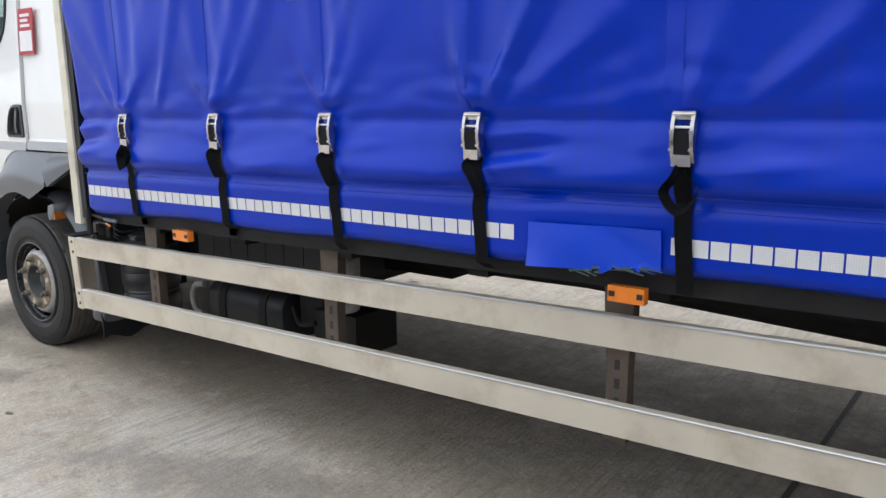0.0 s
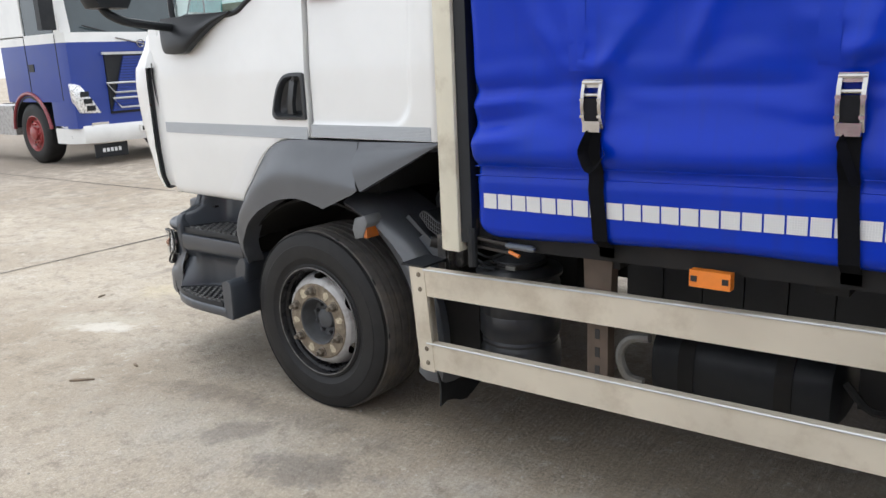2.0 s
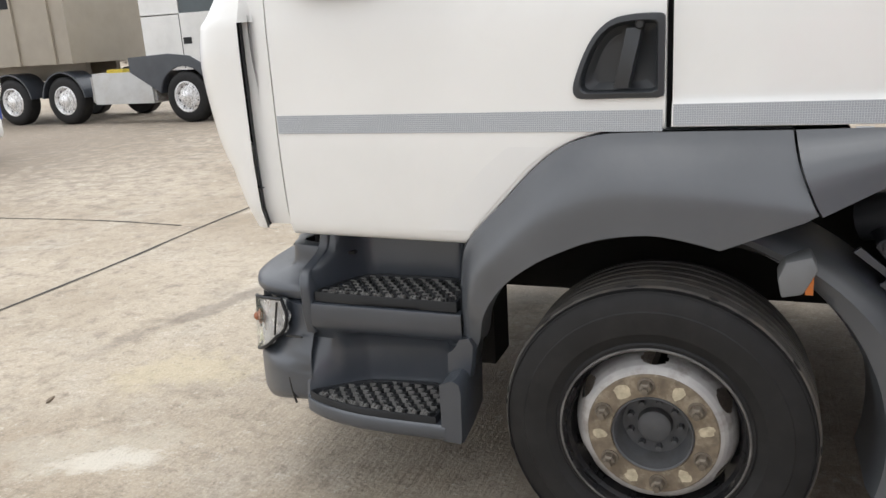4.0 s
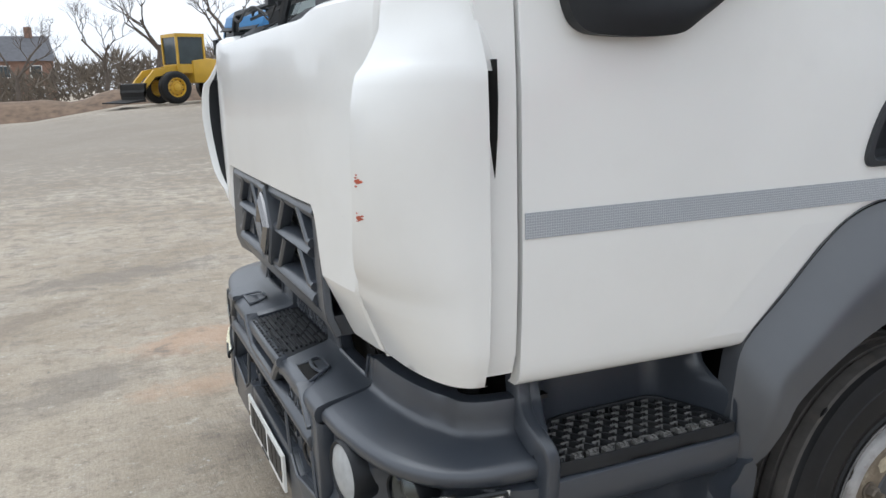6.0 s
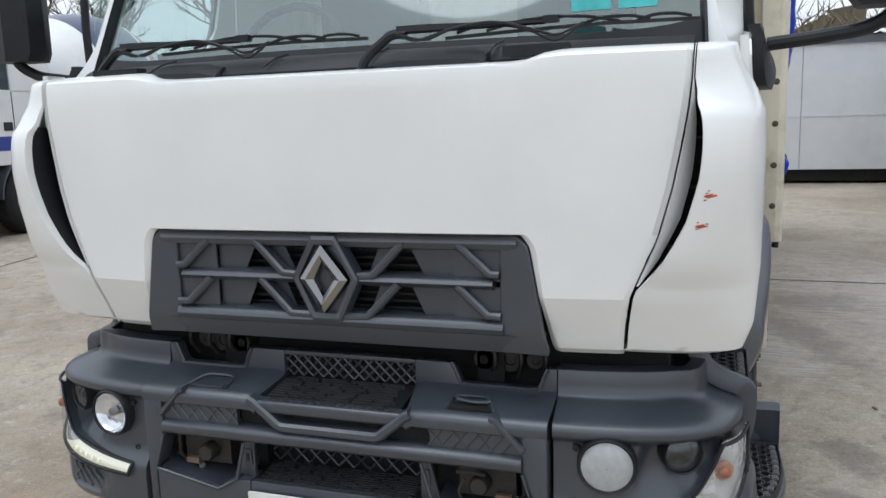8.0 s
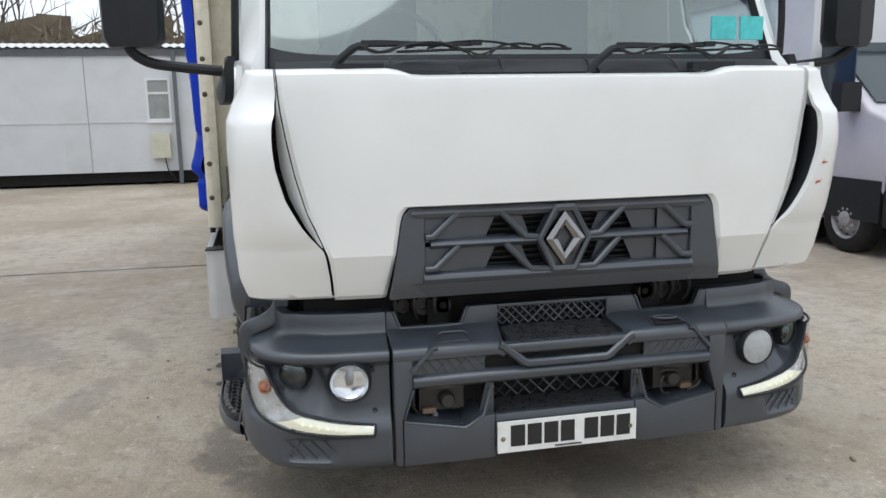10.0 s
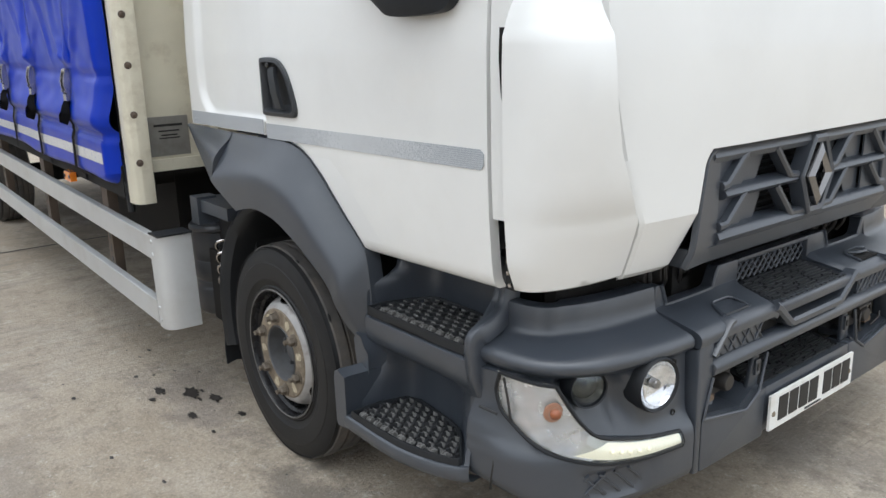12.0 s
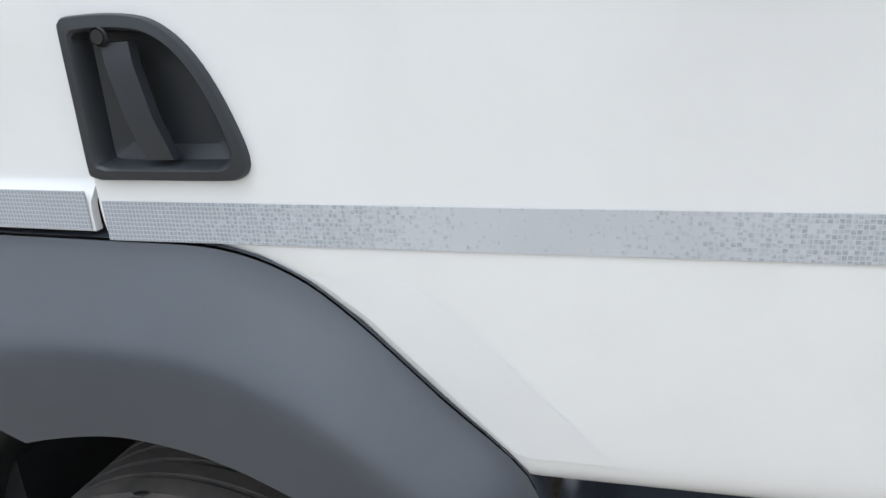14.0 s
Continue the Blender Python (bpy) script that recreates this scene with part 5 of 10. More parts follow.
        loft(bm, [[(x - dx, side_y(s, h), z) for x, z in line] for h, dx in ((0.98, 0.03), (1.10, 0.012), (1.220, 0.0), (1.236, 0.006))])
        part("rear_pillar", soften(bm, 0.016, 3), GREY, unit, "", 50)
        bm = bmesh.new()
        line = [(-0.552, 0.49), (-0.490, 0.49), (-0.480, 0.545), (-0.476, 0.585), (-0.488, 0.606), (-0.515, 0.600), (-0.532, 0.572), (-0.552, 0.555)]
        loft(bm, [[(x - dx, side_y(s, h), z) for x, z in line] for h, dx in ((0.98, 0.03), (1.10, 0.010), (1.135, 0.0), (1.150, 0.008))])
        part("pillar_head", soften(bm, 0.016, 3), GREY, unit, "", 50)
        bm = boxes([(-0.955, -0.925, *sorted((side_y(s, 0.968), side_y(s, 0.945))), 0.775, 0.784)], 0.0)
        part("vent", bm, INK, unit)
        # dark floor behind the mouldings
        bm = boxes([(-1.0, -0.52, *sorted((side_y(s, 0.70), side_y(s, 0.85))), 0.40, 0.93)], 0.0)
        part("step_carrier", bm, DARK, unit)


# ---------------------------------------------------------------- grille and badge
def grille():
    X = -1.315
    bm = bmesh.new()
    hh = lambda z: lerp_table([(0.86, 0.618), (1.15, 0.570), (1.172, 0.560), (1.183, 0.540)], z)[0]
    # outer frame: sides, top bar, bottom bar
    for s in (-1, 1):
        sheet(bm, lambda t, z: (X - 0.004 + 0.012 * (1 - t) + 0.02 * ease(0.93 - z, 0, 0.07), side_y(s, 0.492 + (hh(z) - 0.492) * t), z), steps(0, 1, 5), steps(0.868, 1.183, 14), 0.02)
    def bar(z0, z1, h0, h1, x=X, d=0.05, lean=0.006):
        loft(bm, [[(x + 0.012, YC + h, z1), (x, YC + h, z1 - 0.008), (x - lean, YC + h, (z0 + z1) / 2), (x + 0.004, YC + h, z0 + 0.006), (x + d, YC + h, z0 - 0.006), (x + d, YC + h, z1 + 0.004)] for h in (h0, h1)])
    bar(1.140, 1.185, -0.54, 0.54)
    for s in (-1, 1):
        bar(1.036, 1.070, *sorted((s * 0.095, s * 0.475)))
    bar(0.915, 0.958, -0.50, 0.50, d=0.06)
    loft(bm, [[(X + 0.004, YC + h, 0.92), (X + 0.03, YC + h, 0.868), (X + 0.08, YC + h, 0.868), (X + 0.07, YC + h, 0.92)] for h in (-0.60, 0.60)])
    frame_ob = part("grille", soften(bm, 0.003, 1), GREY, LORRY, "dark grey radiator grille with angular ribs")
    def rib(points, w=0.011, d=0.035, x=X - 0.006):
        b = bmesh.new()
        ps = [Vector((x, YC + h, z)) for h, z in points]
        loops = []
        for i, p in enumerate(ps):
            dd = (ps[min(i + 1, len(ps) - 1)] - ps[max(i - 1, 0)]).normalized()
            nrm = dd.cross(Vector((1, 0, 0))).normalized() * w
            loops.append([p - nrm + Vector((0.006, 0, 0)), p - nrm * 0.4, p + nrm * 0.4, p + nrm + Vector((0.006, 0, 0)), p + nrm + Vector((d, 0, 0)), p - nrm + Vector((d, 0, 0))])
        loft(b, loops)
        part("rib", b, GREY, frame_ob)
    for s in (-1, 1):
        rib([(s * 0.380, 1.160), (s * 0.465, 1.082), (s * 0.492, 1.080)])
        rib([(s * 0.228, 1.160), (s * 0.138, 1.068), (s * 0.088, 1.064)])
        rib([(s * 0.376, 1.048), (s * 0.458, 0.972), (s * 0.495, 0.970)])
        rib([(s * 0.212, 1.048), (s * 0.118, 0.952), (s * 0.03, 0.949)])
        b = bmesh.new()
        for z0, z1 in ((1.06, 1.15), (0.95, 1.045)):
            box(b, X + 0.020, X + 0.026, *sorted((YC + s * 0.365, YC + s * 0.50)), z0, z1)
            vs = [b.verts.new((X + 0.034, YC + s * h, z)) for h, z in ((0.365, z0), (0.365, z1), (0.235, z1), (0.28, z0))]
            b.faces.new(vs)
            vs = [b.verts.new((X + 0.036, YC + s * h, z)) for h, z in ((0.20, z1), (0.15, z1), (0.11, z0), (0.14, z0))]
            b.faces.new(vs)
        part("blanking_plate", b, GREY, frame_ob)
        b = boxes([(X + 0.06, X + 0.068, *sorted((YC + s * 0.02, YC + s * 0.30)), z, z + 0.006) for z in (0.965, 0.985, 1.005, 1.025, 1.085, 1.105, 1.125)])
        part("slat", b, BLACK, frame_ob)
    b = boxes([(X + 0.10, X + 0.12, YC - 0.60, YC + 0.60, 0.86, 1.18)])
    part("radiator", b, DARK, frame_ob)
    # badge holder and diamond badge
    b = bmesh.new()
    hexa = [(0.0, 1), (0.035, 1), (0.098, 0.04), (0.098, -0.04), (0.042, -1), (-0.042, -1), (-0.098, -0.04), (-0.098, 0.04), (-0.035, 1)]
    ring = lambda k, x: [(x, YC + h * k, 1.057 + v * 0.120 * k) for h, v in hexa]
    loft(b, [ring(1.04, X + 0.03), ring(1.0, X - 0.012), ring(0.92, X - 0.018), ring(0.80, X - 0.014), ring(0.78, X + 0.006)], True, False)
    b.faces.new([b.verts.new(p) for p in ring(0.79, X + 0.004)])
    part("badge_holder", b, GREY, frame_ob)
    b = bmesh.new()
    dia = lambda w, hgt, x: [(x, YC + w, 1.057), (x, YC + 0.004, 1.057 + hgt), (x, YC - w, 1.057), (x, YC + 0.004, 1.057 - hgt)]
    loft(b, [dia(0.077, 0.100, X - 0.004), dia(0.072, 0.096, X - 0.020), dia(0.052, 0.070, X - 0.030), dia(0.030, 0.050, X - 0.020), dia(0.027, 0.046, X - 0.004)], True, False)
    part("badge", b, DULLCHROME, frame_ob, "chrome diamond badge", 15)


# ---------------------------------------------------------------- bumper
PLAN = [(0.0, 0.634, -1.366), (0.16, 0.75, -1.358), (0.32, 0.87, -1.338), (0.48, 0.972, -1.303), (0.64, 1.053, -1.240), (0.80, 1.098, -1.150), (1.0, 1.114, -1.012)]
PLANLINE = smooth_line([(a, b, 0) for _, a, b in PLAN], 6)


def bumper_x(h):
    """Front of the bumper at a half-width, for lamps that lie on it."""
    return lerp_table([(p.x, p.y) for p in PLANLINE], h)[0]


def bumper_end(s):
    n = len(PLANLINE)
    rows = [(0.285, 0.05), (0.292, 0.024), (0.302, 0.010), (0.315, 0.004), (0.325, 0.001), (0.335, 0.0), (0.36, 0.0), (0.385, 0.0), (0.395, 0.0), (0.405, 0.0), (0.415, 0.0), (0.428, 0.001), (0.445, 0.004), (0.458, 0.012), (0.470, 0.022), (0.485, 0.032), (0.51, 0.037), (0.56, 0.040), (0.60, 0.042), (0.635, 0.043), (0.648, 0.043), (0.655, 0.040), (0.661, 0.032), (0.668, 0.022), (0.676, 0.016), (0.688, 0.015),
            (0.697, 0.018), (0.704, 0.027), (0.709, 0.042), (0.716, 0.072), (0.724, 0.108), (0.730, 0.132), (0.736, 0.145), (0.746, 0.151), (0.77, 0.154), (0.798, 0.157), (0.805, 0.160), (0.808, 0.172), (0.808, 0.21)]
    def skin(i, j):
        k = i / (n - 1)
        z, d = rows[int(j)]
        p = PLANLINE[int(i)]
        q, r = PLANLINE[min(int(i) + 1, n - 1)], PLANLINE[max(int(i) - 1, 0)]
        t = (q - r).normalized()
        if z > 0.66:
            d *= 1 - 0.30 * ease(k, 0.5, 1.0)
        if 0.45 < z < 0.655:
            # the hollow round the projector runs down to a point
            c = 0.50 - 0.16 * ease(0.63 - z, 0, 0.14)
            d += 0.042 * ease(z, 0.48, 0.54) * ease(0.655 - z, 0, 0.02) * ease(0.17 * ease(z, 0.47, 0.60) + 0.02 - abs(k - c), 0, 0.05)
            d *= ease(1.0 - k, 0.0, 0.22) * 0.85 + 0.15
        if z < 0.42:
            # pressed pad below the lens
            d += 0.012 * ease(z, 0.325, 0.336) * ease(0.415 - z, 0, 0.012) * ease(k, 0.20 + 0.05 * ease(0.40 - z, 0, 0.06), 0.24 + 0.05 * ease(0.40 - z, 0, 0.06)) * ease(0.56 - k, 0, 0.05)
        low = 0.05 * ease(k, 0.6, 1.0) * ease(0.5 - z, 0, 0.2)
        out = 0.030 * ease(k, 0.62, 1.0) * ease(0.57 - z, 0, 0.08)
        return (p.y + t.x * d, side_y(s, p.x - t.y * d + out), z + low)
    bm = bmesh.new()
    sheet(bm, skin, range(n), range(len(rows)))
    # inner end, turned back at the joint with the centre
    sheet(bm, lambda j, k: Vector(skin(0, j)) + Vector((0.05 * k, -s * 0.004 * ease(k), 0)), range(len(rows)), [0, 0.12, 1])
    bmesh.ops.remove_doubles(bm, verts=bm.verts[:], dist=0.0005)
    corner = part("bumper_corner", bm, GREY, LORRY, "dark grey bumper end with lamp cluster", 50)
    # joints of the side cover
    for pts in ([(-1.045, 1.124, 0.552), (-1.075, 1.119, 0.550), (-1.105, 1.117, 0.549)], [(-1.105, 1.126, 0.43), (-1.098, 1.130, 0.38), (-1.088, 1.128, 0.33)], [(-1.128, 1.114, 0.655), (-1.140, 1.112, 0.60), (-1.150, 1.112, 0.545)]):
        bm = bmesh.new()
        tube(bm, smooth_line([(x, side_y(s, h), z) for x, h, z in pts], 4), 0.0035, 5)
        part("cover_joint", bm, INK, corner)
    # hatch ribs on the pad
    bm = bmesh.new()
    for k in range(5):
        for dirn in (1, -1):
            pts = []
            for t in steps(0, 1, 5):
                h = 0.835 + 0.042 * k + dirn * 0.030 * (t - 0.5) * 2
                pts.append((bumper_x(h) + 0.010, side_y(s, h), 0.338 + 0.062 * t))
            if dirn > 0 or k > 2:
                tube(bm, pts, 0.0042, 5)
    part("hatch_rib", bm, GREY, corner)
    # lamp lens: indicator above, running light along the foot
    lens = [((1.106, 0.664), (1.044, 0.650)), ((1.107, 0.60), (1.018, 0.590)), ((1.101, 0.540), (0.990, 0.540)), ((1.070, 0.482), (0.952, 0.504)), ((0.99, 0.446), (0.87, 0.482)), ((0.86, 0.425), (0.78, 0.465)), ((0.695, 0.418), (0.688, 0.452))]
    edges = smooth_line([(a[0], a[1], 0) for a, _ in lens], 4), smooth_line([(b[0], b[1], 0) for _, b in lens], 4)
    count = len(edges[0])
    def shell(i, t, lift):
        p = edges[0][int(i)].lerp(edges[1][int(i)], t)
        return (bumper_x(p.x) - lift - 0.008 * math.sin(math.pi * t) + 0.016 * t, side_y(s, p.x + 0.6 * lift * ease(p.x, 0.95, 1.1)), p.y)
    bm = bmesh.new()
    sheet(bm, lambda i, t: shell(i, t, 0.012), range(count), steps(0, 1, 5), 0.002)
    cover = part("lamp_cover", bm, CLEAR, corner, "clear lamp cover")
    cover.visible_shadow = False
    bm = bmesh.new()
    def bowl(i, t):
        # fluted bowl by the indicator, plain strip along the foot
        flute = 0.005 * math.cos(i * 1.9 + 7 * t) * ease(14 - i, 0, 4) + 0.004 * (int(i) % 2) * ease(i, 13, 15)
        return Vector(shell(i, t, 0.000)) + Vector((flute + 0.014 * math.sin(math.pi * t), 0, 0))
    sheet(bm, bowl, range(count), steps(0, 1, 12))
    part("reflector", bm, LAMPCHROME, corner)
    bm = bmesh.new()
    for end in (0.0, 1.0):
        tube(bm, [shell(i, end, 0.009) for i in range(count)], 0.0055, 6)
    tube(bm, [shell(0, t, 0.009) for t in steps(0, 1, 4)], 0.0055, 6)
    tube(bm, [shell(count - 1, t, 0.009) for t in steps(0, 1, 3)], 0.0055, 6)
    part("lamp_surround", bm, BLACK, corner)
    # backing that carries the lens over the hollow
    bm = bmesh.new()
    sheet(bm, lambda i, t: Vector(shell(i, 1.0, 0.006)) + Vector((0.055 * t, 0, 0)), range(count), steps(0, 1, 3))
    part("lens_wall", bm, GREY, corner)
    bm = bmesh.new()
    p = Vector(shell(5, 0.60, 0.004))
    bmesh.ops.create_uvsphere(bm, u_segments=14, v_segments=10, radius=0.015, matrix=Matrix.Translation(p))
    part("indicator_bulb", bm, material("smoked_orange_bulb", (0.30, 0.10, 0.045), 0.25, vary=0.3, scale=40), corner)
    bm = bmesh.new()
    lathe(bm, [(0.013, 0.003), (0.019, 0.002), (0.025, 0.0), (0.026, -0.004)], 20, Matrix.Translation(p + Vector((0.006, 0, 0))) @ Euler((0, radians(-90), radians(-25 * s))).to_matrix().to_4x4())
    part("bulb_shade", bm, material("amber_bulb_tint", (0.42, 0.17, 0.09), 0.35, metal=0.3, vary=0.2, scale=30), corner)
    bm = bmesh.new()
    sheet(bm, lambda i, t: Vector(shell(i, 0.15 + 0.7 * t, 0.004)), range(14, count), steps(0, 1, 4))
    strip = part("running_light", bm, RUNLAMP, corner, "lit daytime running strip")
    for k in range(5):
        q = Vector(shell(16 + k, 0.5, 0.007))
        bm = bmesh.new()
        bmesh.ops.create_uvsphere(bm, u_segments=8, v_segments=6, radius=0.007, matrix=Matrix.Translation(q))
        part("diode", bm, RUNLAMP, strip)
    # round main lamp and projector
    for h, z, r, x, mat in ((0.77, 0.603, 0.066, -1.345, LAMPBOWL), (0.952, 0.622, 0.047, -1.268, BLACK)):
        main = h < 0.9
        aim = Matrix.Translation((x + 0.004, side_y(s, h), z)) @ Euler((0, radians(-90), radians(s * (-6 if main else -22)))).to_matrix().to_4x4()
        bm = bmesh.new()
        lathe(bm, [(r * 1.16, -0.05), (r * 1.13, 0.0), (r * 1.07, 0.007), (r, 0.004), (r * 0.97, -0.006)], 40, aim)
        part("lamp_bezel", bm, BLACK, corner)
        bm = bmesh.new()
        lathe(bm, [(r * 0.97, 0.000), (r * 0.90, -0.010), (r * 0.72, -0.019), (r * 0.45, -0.025), (r * 0.20, -0.026)] if main else [(r * 0.97, -0.006), (r * 0.8, -0.014), (r * 0.72, -0.02), (r * 0.3, -0.004), (0.001, 0.0)], 40, aim)
        part("reflector", bm, mat, corner)
        if main:
            bm = bmesh.new()
            lathe(bm, [(r * 0.21, -0.022), (r * 0.20, -0.006), (r * 0.16, -0.002), (0.001, -0.002)], 20, aim)
            part("bulb_cap", bm, DULLCHROME, corner)
        bm = bmesh.new()
        lathe(bm, [(r * 0.985, 0.002), (r * 0.7, 0.010), (r * 0.35, 0.014), (0.001, 0.015)], 40, aim)
        bmesh.ops.solidify(bm, geom=bm.faces[:], thickness=0.003)
        c = part("lens", bm, FROSTED if (s < 0 and main) else CLEAR, corner)
        c.visible_shadow = False
    for h, z in ((0.685, 0.495), (0.69, 0.640)):
        bm = bmesh.new()
        lathe(bm, [(0.0, 0.0), (0.005, 0.0), (0.006, 0.003), (0.009, 0.003), (0.009, -0.010)], 14, Matrix.Translation((bumper_x(h) + 0.034, side_y(s, h), z)) @ Euler((0, radians(-90), 0)).to_matrix().to_4x4())
        part("screw", bm, INK, corner)
    return corner


def bumper():
    for s in (-1, 1):
        bumper_end(s)

    # centre section, moulding by moulding
    F = -1.362
    H = 0.622
    bm = bmesh.new()
    prism(bm, [(F - 0.006, 0.604), (F - 0.012, 0.596), (F - 0.006, 0.574), (F + 0.012, 0.562), (F + 0.07, 0.566), (F + 0.07, 0.612), (F + 0.012, 0.614)], "y", YC - 0.556, YC + 0.556)
    centre = part("bumper_centre", soften(bm, 0.005), GREY, LORRY, "dark grey stepped bumper centre")

    def moulding(name, outline, axis, a, b, bevel=0.005):
        m = bmesh.new()
        prism(m, outline, axis, a, b)
        return part(name, soften(m, bevel), GREY, centre, "", 40)

    mirror = lambda s, pts: [(YC + s * h, z) for h, z in pts]
    for s in (-1, 1):
        # upright wall behind the shelf, with the open notch
        wall = [(0.212, 0.715), (0.212, 0.806), (0.322, 0.806), (0.330, 0.798), (0.346, 0.756), (0.354, 0.748), (0.366, 0.745), (0.556, 0.745), (0.568, 0.748), (0.576, 0.756), (0.592, 0.800), (0.598, 0.806), (H, 0.806), (H, 0.715)]
        moulding("upper_wall", mirror(s, wall), "x", -1.212, -1.175, 0.004)
        # lip round the notch
        b = bmesh.new()
        tube(b, [(-1.212, YC + s * p.x, p.y) for p in smooth_line([(0.322, 0.806, 0), (0.334, 0.786, 0), (0.348, 0.752, 0), (0.366, 0.744, 0), (0.556, 0.744, 0), (0.574, 0.752, 0), (0.590, 0.790, 0), (0.598, 0.806, 0)], 4)], 0.006, 6)
        part("notch_lip", b, GREY, centre)
        # sloping shelf; its inner end runs slantwise beside the tread
        b = bmesh.new()
        prof = [(-1.200, 0.716), (-1.208, 0.746), (-1.222, 0.738), (-1.25, 0.731), (-1.335, 0.714), (F + 0.006, 0.706), (F - 0.002, 0.696), (F - 0.004, 0.684), (F, 0.668), (F + 0.014, 0.660), (F + 0.05, 0.660)]
        inner = lambda x: 0.212 + 0.022 * clamp((-1.21 - x) / 0.16) if x > -1.30 else 0.232
        loft(b, [[(x, YC + s * (inner(x) + (H - inner(x)) * t), z - 0.010 * (1 - clamp(t / 0.05))) for x, z in prof] for t in (0, 0.025, 0.05, 0.5, 1.0)])
        part("shelf", soften(b, 0.003, 1, 40), GREY, centre, "", 40)
        # outer upright and the pierced lower panel, framed by a bevel
        moulding("outer_upright", mirror(s, [(H, 0.672), (H, 0.294), (0.594, 0.290), (0.594, 0.452), (0.556, 0.574), (0.556, 0.672)]), "x", F, F + 0.075, 0.006)
        moulding("lower_panel", mirror(s, [(0.592, 0.290), (0.592, 0.450), (0.374, 0.408), (0.306, 0.448), (0.264, 0.448), (0.264, 0.287)]), "x", F, F + 0.080, 0.006)
        b = bmesh.new()
        rim = [(0.556, 0.566), (0.590, 0.452), (0.374, 0.410), (0.308, 0.449), (0.276, 0.566)]
        tube(b, [(F - 0.001, YC + s * h, z) for h, z in rim], 0.0055, 6)
        part("opening_rim", b, GREY, centre)
        moulding("partition", mirror(s, [(0.262, 0.564), (0.290, 0.564), (0.318, 0.450), (0.262, 0.446)]), "x", F + 0.030, F + 0.044, 0.003)
        # ledge that runs back from the opening's foot
        b = bmesh.new()
        loft(b, [[(x, YC + s * h, z + dz) for x, dz in ((F + 0.02, 0.004), (F + 0.13, 0.016), (F + 0.13, -0.01), (F + 0.02, -0.012))] for h, z in ((0.585, 0.452), (0.48, 0.434), (0.376, 0.412), (0.31, 0.45))])
        part("opening_ledge", b, GREY, centre)
        b = boxes([(F + 0.022, F + 0.030, *sorted((YC + s * 0.268, YC + s * 0.292)), 0.487, 0.536)], 0.003)
        part("clip", b, GREY, centre)
        b = boxes([(F + 0.0195, F + 0.0225, *sorted((YC + s * 0.276, YC + s * 0.284)), 0.500, 0.522)])
        part("clip_slot", b, INK, centre)
        # diagonal brace at the panel's outer end, and the hatched pad
        b = boxes([(F + 0.012, F + 0.03, *sorted((YC + s * 0.30, YC + s * 0.556)), 0.606, 0.668)])
        part("hatch_pad", b, GREY, centre)
        b = bmesh.new()
        for k in range(7):
            h0 = 0.315 + 0.034 * k
            tube(b, [(F + 0.010, YC + s * (h0 - 0.018), 0.616), (F + 0.010, YC + s * (h0 + 0.020), 0.662)], 0.0032, 5)
            if k % 2 == 0 and k < 6:
                tube(b, [(F + 0.010, YC + s * (h0 + 0.020), 0.616), (F + 0.010, YC + s * (h0 - 0.018), 0.662)], 0.0028, 5)
        part("hatch_rib", b, GREY, centre)
        # towing-eye lid on the shelf: closed on one side, swung open on the other
        on = lambda x, h, up: (x, YC + s * h, 0.714 + 0.19 * (x + 1.335) + 0.004 + up)
        arch_line = [on(-1.338, 0.478, 0.0), on(-1.315, 0.466, 0.003), on(-1.285, 0.452, 0.004), on(-1.272, 0.436, 0.004), on(-1.270, 0.40, 0.004), on(-1.272, 0.360, 0.004), on(-1.282, 0.346, 0.003), on(-1.336, 0.344, 0.0)]
        b = bmesh.new()
        tube(b, arch_line, 0.0045, 6)
        part("lid_rim", b, GREY, centre)
        b = bmesh.new()
        prism(b, [(-1.336, YC + s * 0.352), (-1.282, YC + s * 0.354), (-1.279, YC + s * 0.43), (-1.290, YC + s * 0.445), (-1.336, YC + s * 0.468)], "z", 0.716, 0.7225)
        part("hook_lid", b, GREY if s > 0 else DARK, centre)
        if s < 0:
            b = bmesh.new()
            tube(b, smooth_line([on(-1.285, 0.36, 0.008), on(-1.305, 0.372, 0.012), on(-1.310, 0.42, 0.010), on(-1.30, 0.452, 0.008), on(-1.285, 0.452, 0.008)], 4), 0.005, 6)
            part("lid_loop", b, GREY, centre)
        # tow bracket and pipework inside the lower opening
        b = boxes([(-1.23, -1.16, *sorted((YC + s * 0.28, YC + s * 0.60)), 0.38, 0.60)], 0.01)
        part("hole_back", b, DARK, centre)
        b = boxes([(-1.30, -1.22, *sorted((YC + s * 0.365, YC + s * 0.525)), 0.462, 0.545)], 0.02, 3)
        lathe(b, [(0.0, 0.055), (0.022, 0.055), (0.028, 0.045), (0.028, -0.02)], 18, Matrix.Translation((-1.285, YC + s * 0.43, 0.505)) @ Euler((0, radians(-90), 0)).to_matrix().to_4x4())
        tube(b, [(-1.30, YC + s * 0.545, 0.56), (-1.30, YC + s * 0.548, 0.48), (-1.29, YC + s * 0.53, 0.455), (-1.29, YC + s * 0.50, 0.452)], 0.007, 6)
        part("tow_pin", b, STEELDARK, centre)
        for y0, y1, z0, z1 in ((0.40, 0.50, 0.548, 0.560), (0.47, 0.515, 0.458, 0.476)):
            b = boxes([(-1.318, -1.29, *sorted((YC + s * y0, YC + s * y1)), z0, z1)], 0.003)
            part("tow_bracket", b, RUSTY, centre)
